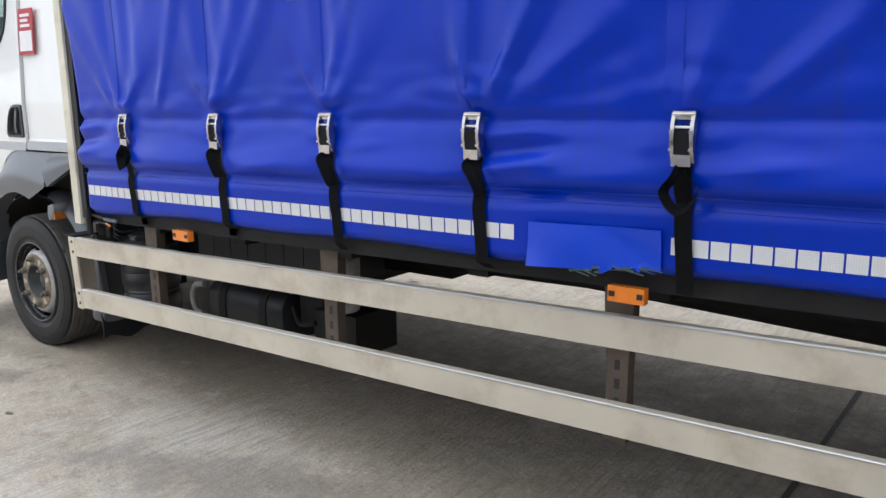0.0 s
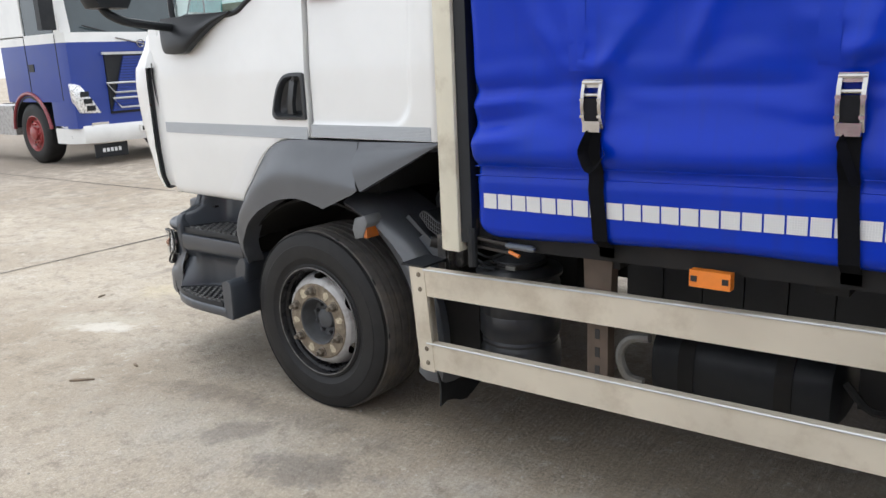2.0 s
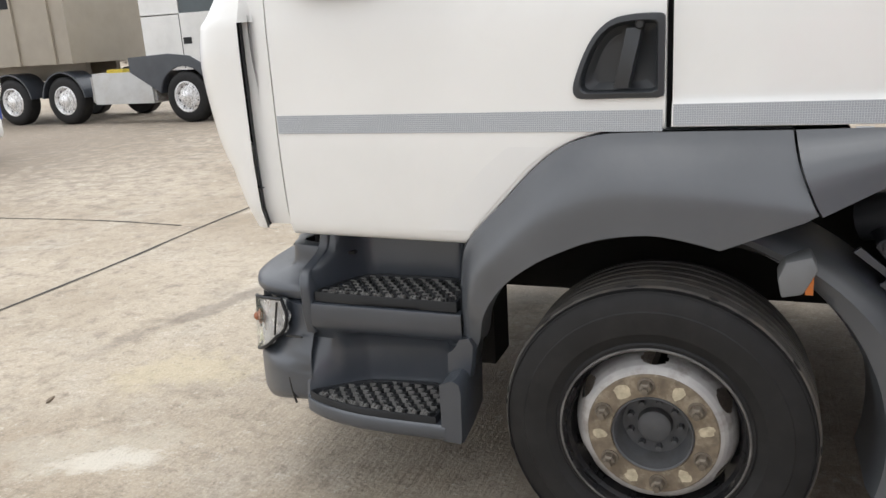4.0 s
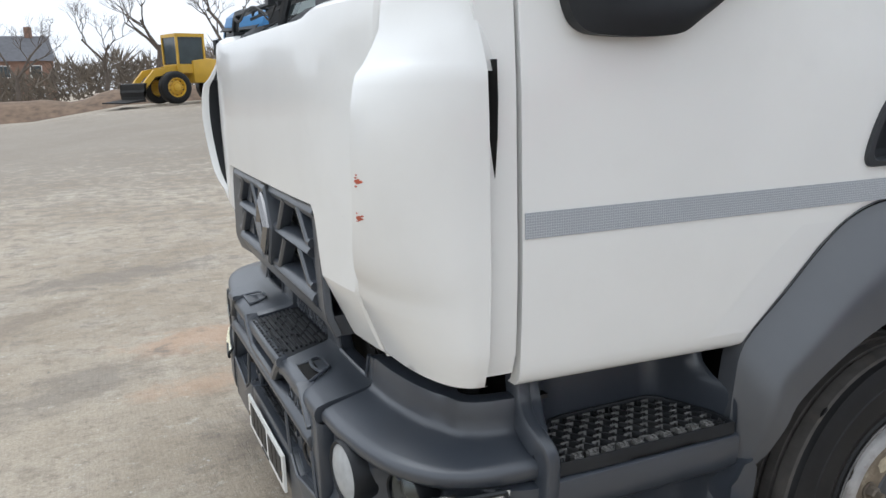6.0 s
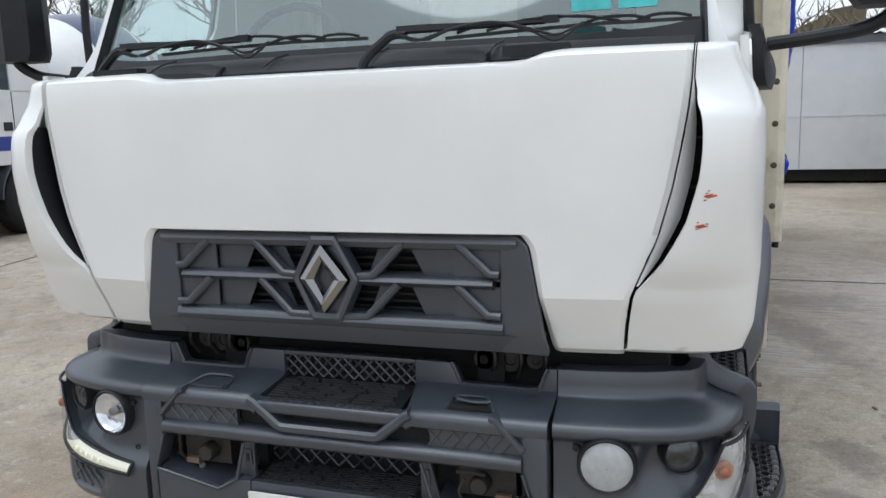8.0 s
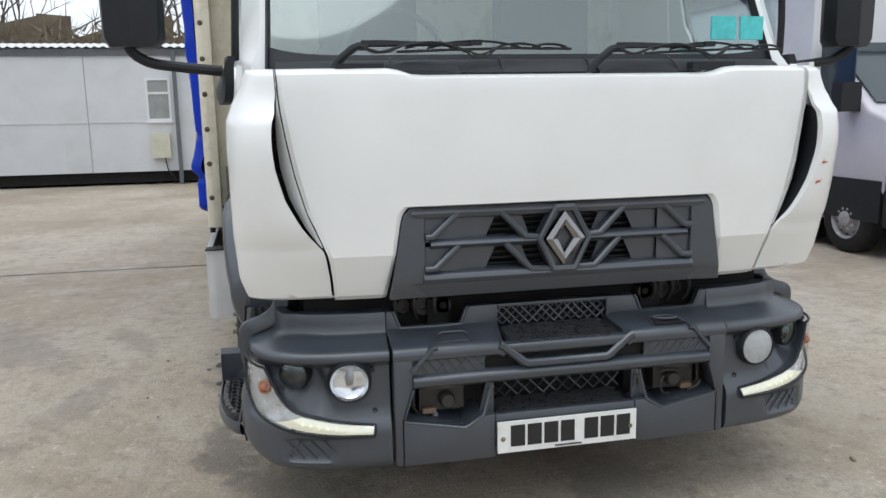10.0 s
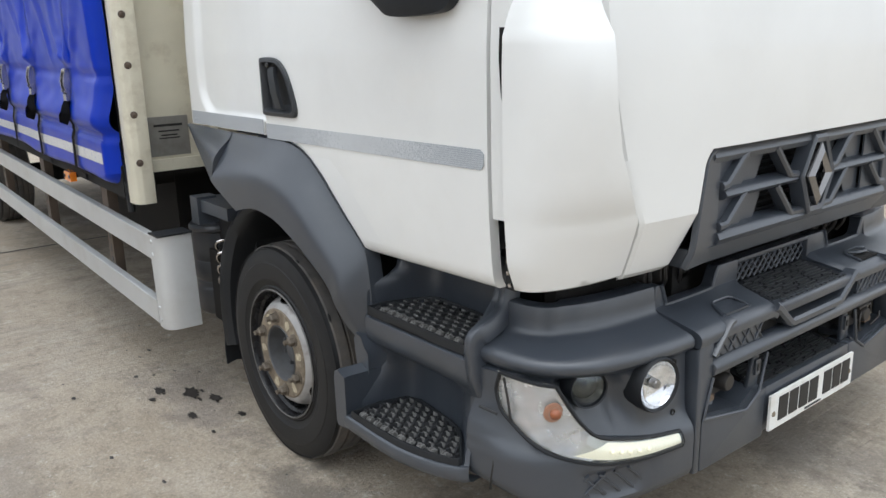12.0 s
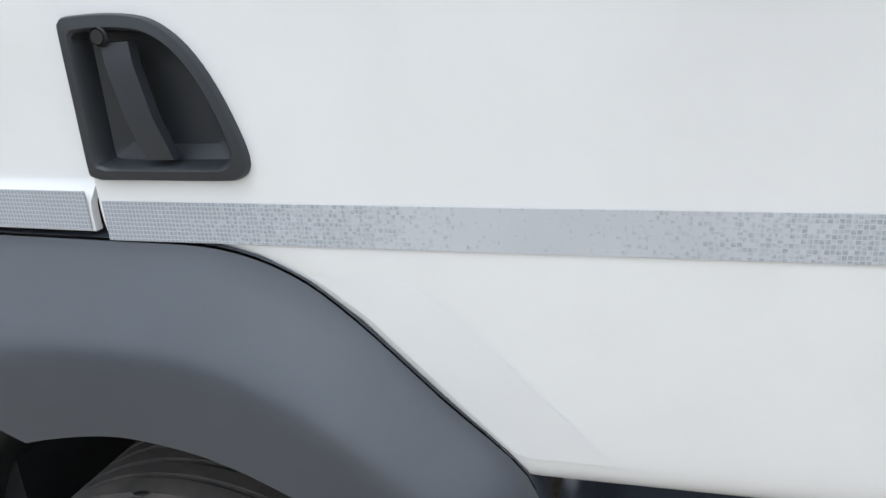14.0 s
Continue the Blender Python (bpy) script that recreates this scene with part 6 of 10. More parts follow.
        if s < 0:
            for pts, r in (([(-1.335, 0.39, 0.52), (-1.340, 0.375, 0.49), (-1.335, 0.39, 0.455), (-1.33, 0.42, 0.45)], 0.004), ([(-1.335, 0.54, 0.49), (-1.34, 0.525, 0.475), (-1.335, 0.50, 0.46), (-1.33, 0.49, 0.45)], 0.004), ([(-1.335, 0.37, 0.54), (-1.34, 0.40, 0.546), (-1.335, 0.45, 0.54)], 0.006)):
                b = bmesh.new()
                tube(b, smooth_line([(x, YC - h, z) for x, h, z in pts], 4), r, 6)
                part("safety_chain", b, STEELDARK, centre)
        else:
            b = bmesh.new()
            lathe(b, [(0.0, 0.006), (0.010, 0.005), (0.013, 0.0)], 12, Matrix.Translation((F + 0.06, YC + 0.47, 0.448)) @ Euler((0, radians(-60), 0)).to_matrix().to_4x4())
            part("ledge_bolt", b, GREY, centre)
        # horns and pipes seen through the notches
        for k, (h, r) in enumerate(((0.40, 0.034), (0.475, 0.040), (0.545, 0.030))):
            b = bmesh.new()
            lathe(b, [(0.0, 0.004), (r * 0.35, 0.004), (r * 0.4, 0.0), (r * 0.85, 0.0), (r, 0.010), (r, 0.10)], 20, Matrix.Translation((-1.150 + 0.012 * k, YC + s * h, 0.800)) @ Euler((0, radians(90), radians(6 * k))).to_matrix().to_4x4())
            tube(b, smooth_line([(-1.15, YC + s * (h + 0.03), 0.86), (-1.16, YC + s * (h + 0.036), 0.80), (-1.14, YC + s * (h + 0.02), 0.755)], 4), 0.007, 6)
            part("horn", b, STEELDARK, centre)
    # foot under the plate and lip of the tread
    moulding("plate_foot", [(F + 0.002, 0.448), (F, 0.40), (F + 0.006, 0.30), (F + 0.02, 0.287), (F + 0.09, 0.30), (F + 0.09, 0.43)], "y", YC - 0.2635, YC + 0.2635)
    moulding("step_lip", [(F - 0.002, 0.700), (F - 0.006, 0.690), (F - 0.004, 0.668), (F + 0.008, 0.660), (F + 0.03, 0.664), (F + 0.03, 0.704)], "y", YC - 0.236, YC + 0.236)
    moulding("mesh_header", [(-1.212, 0.806), (-1.212, 0.793), (-1.175, 0.793), (-1.175, 0.806)], "y", YC - 0.2115, YC + 0.2115, 0.002)
    # angular rib: up at the ends, along the shelf's edge, dipping in the middle
    pts = [(0.560, 0.630), (0.548, 0.640), (0.486, 0.708), (0.470, 0.712)]
    low = [(0.250, 0.700), (0.236, 0.694), (0.160, 0.632), (0.146, 0.626)]
    def rib(points, w, x):
        ps = [Vector((x, YC + h, z)) for h, z in points]
        loops = []
        for i, p in enumerate(ps):
            dd = (ps[min(i + 1, len(ps) - 1)] - ps[max(i - 1, 0)]).normalized()
            nrm = dd.cross(Vector((1, 0, 0))).normalized() * w
            loops.append([p - nrm + Vector((0.008, 0, 0)), p - nrm * 0.5, p + nrm * 0.5, p + nrm + Vector((0.008, 0, 0)), p + nrm + Vector((0.045, 0, 0)), p - nrm + Vector((0.045, 0, 0))])
        m = bmesh.new()
        loft(m, loops)
        part("rib", m, GREY, centre)
    rib([*low, *((-h, z) for h, z in low[::-1])], 0.014, F - 0.012)
    for s in (-1, 1):
        rib([(s * h, z) for h, z in pts], 0.009, F - 0.010)
    # dark block put in for the shade of the slot behind the rib
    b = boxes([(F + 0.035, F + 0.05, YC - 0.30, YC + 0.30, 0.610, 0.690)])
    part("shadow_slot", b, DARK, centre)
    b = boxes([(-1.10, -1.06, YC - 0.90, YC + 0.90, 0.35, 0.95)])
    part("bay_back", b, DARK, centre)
    # two ribbed treads with lattices behind; the upper one rises a little to the back
    for z, rise_back, x0, x1, hw, top in ((0.700, 0.026, F + 0.004, -1.196, 0.212, 0.793), (0.440, 0.020, F + 0.014, -1.225, 0.260, 0.560)):
        tilt = lambda x: rise_back * (x - x0) / (x1 - x0)
        b = bmesh.new()
        loft(b, [[(x, YC - hw, z - 0.03 + tilt(x)), (x, YC + hw, z - 0.03 + tilt(x)), (x, YC + hw, z - 0.003 + tilt(x)), (x, YC - hw, z - 0.003 + tilt(x))] for x in (x0, x1)])
        tr = part("front_tread", b, BLACK, centre)
        b = bmesh.new()
        rnd = random.Random(4)
        for k in range(10):
            x = x0 + 0.016 + k * (x1 - x0 - 0.02) / 10
            h = -hw + 0.015 + rnd.uniform(0, 0.03)
            while h < hw - 0.03:
                ln = rnd.uniform(0.05, 0.12)
                box(b, x, x + 0.006, YC + h, YC + min(h + ln, hw - 0.01), z - 0.006 + tilt(x), z + 0.003 + tilt(x))
                h += ln + 0.012
        part("tread_rib", b, TREADPLASTIC, tr)
        for k in range(14):
            h = -hw + 0.02 + k * (2 * hw - 0.04) / 13
            b = boxes([(x0 + 0.002, x0 + 0.010, YC + h - 0.008, YC + h + 0.008, z - 0.004, z + 0.004)], 0.001, 1)
            part("cleat", b, TREADPLASTIC, tr)
        for h in (-0.7 * hw, 0.0, 0.7 * hw):
            b = bmesh.new()
            lathe(b, [(0.011, 0.002), (0.013, 0.004), (0.009, 0.004), (0.008, -0.002), (0.0, -0.002)], 16, Matrix.Translation((x0 + 0.022, YC + h, z)))
            part("tread_screw", b, TREADPLASTIC, tr)
        b = bmesh.new()
        z1 = z + rise_back
        rise_to = top - z1
        step = rise_to * 0.5
        k = -hw - 2 * rise_to
        while k < hw + rise_to:
            for d in (1, -1):
                a, c = (k, z1), (k + d * rise_to, top)
                # clip the bar to the opening's width
                lo, hi = 0.0, 1.0
                for lim in (-hw, hw):
                    if abs(c[0] - a[0]) > 1e-6:
                        q = (lim - a[0]) / (c[0] - a[0])
                        inside_a = abs(a[0]) <= hw
                        inside_c = abs(c[0]) <= hw
                        if 0 < q < 1 and not inside_a and (a[0] - lim) * lim > 0:
                            lo = max(lo, q)
                        if 0 < q < 1 and not inside_c and (c[0] - lim) * lim > 0:
                            hi = min(hi, q)
                m = lambda q: (x1, YC + a[0] + (c[0] - a[0]) * q, a[1] + (c[1] - a[1]) * q)
                if hi - lo > 0.1 and abs(m((lo + hi) / 2)[1] - YC) < hw:
                    tube(b, [m(lo), m(hi)], 0.0034, 5)
            k += step
        part("mesh", b, GREY, tr)
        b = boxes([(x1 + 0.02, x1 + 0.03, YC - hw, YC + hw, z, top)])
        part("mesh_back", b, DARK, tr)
    # number plate
    b = boxes([(F - 0.018, F - 0.010, YC - 0.262, YC + 0.262, 0.308, 0.422)], 0.002)
    plate = part("number_plate", b, PLATE, LORRY, "white number plate with black characters barred out")
    h = 0.215
    for k in range(7):
        w = 0.052
        if k == 4:
            h -= 0.028
        b = boxes([(F - 0.0205, F - 0.0175, YC + h - w, YC + h, 0.330, 0.408)])
        part("character_bar", b, INK, plate)
        h -= w + 0.010
    b = boxes([(F - 0.0205, F - 0.0175, YC - 0.05, YC + 0.05, 0.314, 0.319)])
    part("maker_bar", b, INK, plate)
    for y in (YC + 0.243, YC - 0.238):
        b = bmesh.new()
        lathe(b, [(0.0, 0.004), (0.007, 0.003), (0.009, 0.0)], 14, Matrix.Translation((F - 0.019, y, 0.360)) @ Euler((0, radians(-90), 0)).to_matrix().to_4x4())
        part("plate_screw", b, RUST, plate)


# ---------------------------------------------------------------- wheels
HUB = material('dull_grey_hub', (0.08, 0.082, 0.086), 0.6, vary=0.2, scale=20, stain=(0.05, 0.045, 0.04), stain_scale=14, stain_amount=0.6)


def wheel(owner, R=0.40, W=0.27, rim=0.240, dish=True):
    """A lorry wheel about the origin, its axle along y, outer face towards -y."""
    out = Euler((radians(90), 0, 0)).to_matrix().to_4x4()
    H = R - rim
    # sidewall with a bead, a faint raised band and a square shoulder
    bm = bmesh.new()
    lathe(bm, [(rim * 0.985, -0.006), (rim * 1.0, 0.006), (rim * 1.035, 0.007), (rim * 1.055, 0.002), (rim + 0.22 * H, 0.010), (rim + 0.24 * H, 0.0125), (rim + 0.42 * H, 0.016), (rim + 0.60 * H, 0.015), (rim + 0.62 * H, 0.0125), (rim + 0.80 * H, 0.008), (rim + 0.90 * H, 0.000), (rim + 0.905 * H, 0.0035), (rim + 0.925 * H, 0.0025), (rim + 0.93 * H, -0.004), (R - 0.008, -0.012)], 72, out)
    lathe(bm, [(R - 0.008, -W + 0.012), (rim + 0.5 * H, -W - 0.012), (rim * 0.99, -W)], 72, out)
    tyre = part("tyre", bm, RUBBER, owner, "worn black tyre with a dusty tread", 24)
    bm = bmesh.new()
    grooves = [(R - 0.008, -0.012), (R - 0.003, -0.017)]
    for g in (0.16, 0.32, 0.5, 0.68, 0.84):
        a = -0.017 - g * (W - 0.034)
        grooves += [(R, a + 0.006), (R - 0.011, a + 0.004), (R - 0.011, a - 0.004), (R, a - 0.006)]
    grooves += [(R - 0.003, -W + 0.017), (R - 0.008, -W + 0.012)]
    lathe(bm, grooves, 72, out)
    part("tread", bm, TREAD, tyre, "", 24)
    # a few chips torn from the shoulder
    r = random.Random(6)
    for _ in range(14):
        t, w = r.uniform(0, 6.28), r.uniform(0.006, 0.020)
        bm = bmesh.new()
        c = out @ Vector(((R - 0.004) * math.cos(t), (R - 0.004) * math.sin(t), -0.016))
        bmesh.ops.create_icosphere(bm, subdivisions=1, radius=0.005, matrix=Matrix.Translation(c) @ Matrix.Rotation(-t, 4, "Y") @ Matrix.Diagonal((0.6, 1.2, w / 0.005, 1)))
        part("tread_chip", bm, RUBBER, tyre)
    # black barrel with a worn bright lip
    bm = bmesh.new()
    lathe(bm, [(rim * 1.005, 0.002), (rim * 1.0, 0.010), (rim * 0.975, 0.011), (rim * 0.960, 0.004), (rim * 0.950, -0.016), (rim * 0.915, -0.026), (rim * 0.900, -0.050), (rim * 0.880, -0.070), (rim * 0.875, -0.17)], 64, out)
    barrel = part("rim", bm, RIMDARK, owner, "", 30)
    bm = bmesh.new()
    lathe(bm, [(rim * 1.003, 0.0095), (rim * 0.994, 0.0122), (rim * 0.982, 0.0122), (rim * 0.974, 0.0105)], 64, out)
    part("rim_lip", bm, RIMLIP, barrel)
    # disc with hand holes
    rows = [(0.212, -0.085), (0.208, -0.060), (0.203, -0.042), (0.196, -0.026), (0.186, -0.012), (0.176, -0.004), (0.166, 0.0)]
    if not dish:
        rows = [(q, -0.06 - 0.10 * (0.212 - q) / 0.046) for q, _ in rows]
    rows = [Vector(rows[i]).lerp(Vector(rows[i + 1]), j / 7) for i in range(len(rows) - 1) for j in range(7)] + [Vector(rows[-1])]
    bm = bmesh.new()
    lathe(bm, rows, 216, out)
    kill = []
    for f in bm.faces:
        c = f.calc_center_median()
        q, a = math.hypot(c.x, c.z), math.degrees(math.atan2(c.z, c.x)) % 60
        if ((q - 0.199) / 0.0115) ** 2 + ((a - 30) / 9.5) ** 2 < 1.0:
            kill.append(f)
    bmesh.ops.delete(bm, geom=kill, context="FACES")
    part("disc", bm, RIM, barrel)
    f0 = rows[-1][1]
    bm = bmesh.new()
    lathe(bm, [(0.167, f0), (0.163, f0 + 0.005), (0.107, f0 + 0.005), (0.104, f0 + 0.001)], 64, out)
    part("flange", bm, RUST, barrel)
    # deep grey hub with its ring of bolts
    bm = bmesh.new()
    lathe(bm, [(0.105, f0 + 0.002), (0.102, f0 + 0.008), (0.098, f0 + 0.004), (0.094, f0 - 0.040), (0.084, f0 - 0.060), (0.046, f0 - 0.062), (0.043, f0 - 0.040), (0.034, f0 - 0.034), (0.001, f0 - 0.034)], 40, out)
    part("hub", bm, HUB, barrel)
    for i in range(9):
        a = 2 * math.pi * i / 9
        bm = bmesh.new()
        lathe(bm, [(0.0, f0 - 0.042), (0.008, f0 - 0.042), (0.010, f0 - 0.062)], 6, out @ Matrix.Translation((0.066 * math.cos(a), 0.066 * math.sin(a), 0)))
        part("hub_bolt", bm, HUB, barrel)
    for i in range(6):
        a = 2 * math.pi * (i + 0.5) / 6 + 0.12
        m = out @ Matrix.Translation((0.136 * math.cos(a), 0.136 * math.sin(a), f0 + 0.005))
        bm = bmesh.new()
        lathe(bm, [(0.023, 0.0), (0.023, 0.004), (0.018, 0.005)], 20, m)
        lathe(bm, [(0.018, 0.005), (0.0165, 0.022), (0.012, 0.026), (0.009, 0.026), (0.009, 0.040), (0.0, 0.041)], 6, m)
        part("wheel_nut", bm, NUT, barrel)
        # pale scaly patch between the nuts
        bm = bmesh.new()
        b = a + math.pi / 6 + r.uniform(-0.08, 0.08)
        spread = r.uniform(0.10, 0.20)
        n = 14
        ring = [(0.136 + 0.023 * math.sin(2 * math.pi * k / n) * r.uniform(0.7, 1.0), b + spread * math.cos(2 * math.pi * k / n) * r.uniform(0.75, 1.1)) for k in range(n)]
        bm.faces.new([bm.verts.new(out @ Vector((q * math.cos(t), q * math.sin(t), f0 + 0.0056))) for q, t in ring])
        part("scale_patch", bm, SCALE, barrel)
    return owner


def lorry_wheels():
    for x, s, twin in ((0.0, -1, False), (0.0, 1, False), (5.55, -1, True), (5.55, 1, True)):
        w = new("wheel")
        w.parent = LORRY
        wheel(w, dish=not twin)
        # turn the outer face to its side of the lorry
        w.matrix_parent_inverse = BASE[LORRY.name]
        w.matrix_basis = Matrix.Translation((x, side_y(s, 1.160), 0.391)) @ Matrix.Rotation(0 if s < 0 else math.pi, 4, "Z")
    bm = bmesh.new()
    tube(bm, [(0, YC - 0.95, 0.39), (0, YC - 0.6, 0.36), (0, YC + 0.6, 0.36), (0, YC + 0.95, 0.39)], 0.06, 10)
    part("front_axle", bm, DARK, LORRY)
    bm = bmesh.new()
    tube(bm, [(5.55, YC - 0.95, 0.39), (5.55, YC + 0.95, 0.39)], 0.09, 10)
    bmesh.ops.create_uvsphere(bm, u_segments=14, v_segments=10, radius=0.22, matrix=Matrix.Translation((5.55, YC, 0.42)))
    part("rear_axle", bm, DARK, LORRY)


arches()
steps_up()
grille()
bumper()
lorry_wheels()


# ---------------------------------------------------------------- load body
RAKE = 0.018
LEFT, RIGHT = -0.085, 2.66


def up(x):
    """The chassis rises slightly to the rear."""
    return RAKE * (x - 0.62)


GHOST = material("unfaded_blue_pvc", (0.002, 0.026, 0.44), 0.31, vary=0.05, scale=3, spec=0.6)
BUCKLES = [1.411 + 0.6445 * k for k in range(9)]
_fan = random.Random(19)
FOLDS = [(bx + _fan.uniform(-0.02, 0.02), _fan.uniform(-0.9, 0.9), _fan.uniform(0.008, 0.018), _fan.uniform(0.018, 0.035)) for bx in BUCKLES for _ in range(4)]


def curtain_off(x, z, s):
    """How far the sheet stands out of its plane."""
    b = 1.385 + up(x) * 0.5
    pitch = 0.645
    ph = ((x - BUCKLES[0]) / pitch) % 1.0
    between = math.sin(math.pi * ph) ** 0.8
    low = z - up(x)
    o = 0.034 * between ** 0.6 * math.exp(-((low - 1.175) / 0.075) ** 2)
    # folds that fan upwards from the buckles
    if z > b:
        for fx, lean, amp, w in FOLDS:
            if abs(x - fx) < 0.75:
                t = (x - fx) - lean * (z - b)
                o += amp * math.exp(-(t / (w + 0.10 * (z - b))) ** 2) * ease(z, b, b + 0.06) * math.exp(-(z - b) / 0.55)
    o -= 0.014 * math.exp(-((z - b + 0.02) / 0.022) ** 2) * (0.5 + 0.5 * between)
    o -= 0.028 * math.exp(-((low - 1.120) / 0.026) ** 2) * (0.6 + 0.4 * between)
    o += 0.030 * ease(z, 1.45, 2.2) * (0.4 + 0.6 * between)
    big = noise.noise((x * 1.1 + 7 * s, z * 0.7, 3.1))
    o += 0.020 * big
    # puckers that run from the buckles
    d = min(ph, 1 - ph) * pitch
    near = math.exp(-((z - b) / 0.16) ** 2)
    o += 0.011 * noise.noise((x * 8, z * 20, 5 + s)) * near * (0.4 + 0.8 * math.exp(-(d / 0.16) ** 2))
    o += 0.005 * noise.noise((x * 3.2, z * 4.5, 11 + s))
    # hanging folds
    o += 0.006 * math.sin(x * 46 + 3 * noise.noise((x * 3, z * 0.6, 9))) * math.exp(-(d / 0.12) ** 2) * ease(z, b + 0.02, b + 0.3)
    # slanting tension folds towards the patch and the front edge
    for cx, cz, slope, amp, w in ((3.40, 1.46, 1.9, 0.030, 0.034), (3.50, 1.46, 0.75, 0.020, 0.06), (2.15, 1.50, 1.3, 0.016, 0.04), (2.72, 1.52, 2.5, 0.012, 0.03), (1.20, 1.60, -1.4, 0.014, 0.04), (4.35, 1.6, 0.9, 0.016, 0.05), (1.75, 1.62, 2.2, 0.010, 0.03)):
        t = (x - cx) - (z - cz) / slope if abs(slope) > 1 else (z - cz) - slope * (x - cx)
        reach = math.exp(-(((x - cx) / 0.9) ** 2)) * ease(z, b - 0.02, b + 0.10)
        o += amp * math.exp(-(t / w) ** 2) * reach
    if s < 0:
        for cx, cz, amp in ((3.44, 1.350, 0.020), (3.52, 1.305, -0.016), (3.48, 1.255, 0.020), (3.55, 1.17, -0.014), (1.06, 1.33, 0.016), (1.05, 1.27, -0.016), (1.07, 1.22, 0.014), (2.9, 1.30, 0.010), (2.30, 1.20, 0.008), (4.2, 1.28, 0.012)):
            o += amp * math.exp(-((x - cx) / 0.13) ** 2 - ((z - cz - 0.12 * (x - cx)) / 0.020) ** 2)
    return o


def curtain(s):
    y0 = LEFT if s < 0 else RIGHT
    xs = steps(0.965, 4.6, 250) + steps(4.65, 7.30, 60)
    zs = [0.0, 0.006, 0.014] + [0.03 + 0.0125 * k for k in range(50)] + [0.68 + 0.06 * k for k in range(32)]
    wav = lambda x: 0.010 * noise.noise((x * 1.3, 4, s)) + 0.006 * math.sin(x * 4.9)
    def fn(x, t):
        z = 0.905 + up(x) + wav(x) + t
        o = curtain_off(x, z, s)
        o -= 0.05 * (1 - clamp(t / 0.03)) ** 2
        # round the front edge inwards
        o -= 0.06 * (1 - clamp((x - 0.965) / 0.05)) ** 2
        return (x, y0 + s * o, z + (0.05 * (1 - clamp((x - 0.965) / 0.09)) ** 2 if t < 0.05 else 0))
    bm = bmesh.new()
    sheet(bm, fn, xs, zs)
    c = part("curtain", bm, PVC, LORRY, "blue PVC curtain with puckers and scuffs, strapped down", 60)
    place = lambda x, z, lift=0.0: Vector((x, y0 + s * (curtain_off(x, z, s) + lift), z))
    # hem stitch lines
    for dz in (0.195, 0.225):
        bm = bmesh.new()
        tube(bm, [place(x, 0.905 + up(x) + dz - 0.004 * math.sin(3 * x), 0.0008) for x in steps(0.99, 6.9, 150)], 0.0022, 5)
        part("hem", bm, PVC, c)
    # vertical weld seams
    for x in (1.36, 2.0, 2.66, 3.3, 3.95, 4.6):
        bm = bmesh.new()
        sheet(bm, lambda u, z: place(x + u, z, 0.0016 + 0.001 * math.cos(u * 60)), [-0.025, 0, 0.025], steps(1.42, 2.7, 40))
        part("weld_band", bm, PVC, c)
    # darker ghosts of old lettering that was taken off
    for x0, x1, za, zb in ((2.30, 2.36, 1.83, 2.15), (2.52, 2.66, 1.80, 1.86), (2.52, 2.57, 1.86, 2.1), (2.74, 2.80, 1.80, 2.1), (2.80, 2.92, 1.80, 1.85), (3.02, 3.07, 1.84, 2.1), (3.07, 3.20, 1.80, 1.86), (3.42, 3.48, 1.86, 2.1), (3.62, 3.76, 1.86, 1.92), (3.98, 4.04, 1.86, 2.1)):
        if s < 0:
            bm = bmesh.new()
            sheet(bm, lambda u, v: place(x0 + (x1 - x0) * u, za + (zb - za) * v, 0.0013), steps(0, 1, 4), steps(0, 1, 6))
            part("ghost_lettering_bar", bm, GHOST, c)
    # reflective squares
    x = 1.020
    sq = 0
    while x < 6.9:
        if not (s < 0 and 3.50 < x + 0.05 and x < 3.945) and (s < 0 or sq < 300):
            w = 0.048
            bm = bmesh.new()
            zb = 1.0 + up(x) * 0.6
            sheet(bm, lambda u, v: place(x + u * w, zb + 0.047 * v, 0.0022), steps(0, 1, 3), steps(0, 1, 3), 0.0008)
            part("reflective_square", bm, TAPEWHITE, c)
        x += 0.0535
        sq += 1
    # straps and over-centre buckles
    for k, bx in enumerate(BUCKLES):
        z0 = 1.385 + up(bx) * 0.5
        foot = 0.872 + up(bx)
        buckle = None
        bm = bmesh.new()
        w = 0.024
        ys = [(z, place(bx + 0.015, max(z, 0.95), 0.010).y if z > 0.93 else y0 - s * 0.03) for z in steps(foot, z0 - 0.10, 14)]
        rows = [[Vector((bx + 0.012 - w + 0.010 * math.sin(z * 9), y, z)), Vector((bx + 0.012 + w + 0.010 * math.sin(z * 9), y, z))] for z, y in ys]
        loft(bm, rows, False, False)
        bmesh.ops.solidify(bm, geom=bm.faces[:], thickness=0.003)
        strap = part("strap", bm, WEB, c)
        bm = bmesh.new()
        lift = place(bx, z0 - 0.05, 0.012).y
        yy = lambda d: lift + s * d
        for side in (-1, 1):
            e = bx + side * 0.026
            loft(bm, [[(e - 0.005, yy(-0.004), z), (e + 0.005, yy(-0.004), z), (e + 0.005, yy(d), z), (e - 0.005, yy(d), z)] for z, d in ((z0, 0.012), (z0 - 0.03, 0.022), (z0 - 0.07, 0.026), (z0 - 0.105, 0.018), (z0 - 0.13, 0.008))])
            for dz in (0.05, 0.095):
                box(bm, e - 0.0065, e + 0.0065, *sorted((yy(0.0), yy(0.026))), z0 - dz - 0.004, z0 - dz + 0.004)
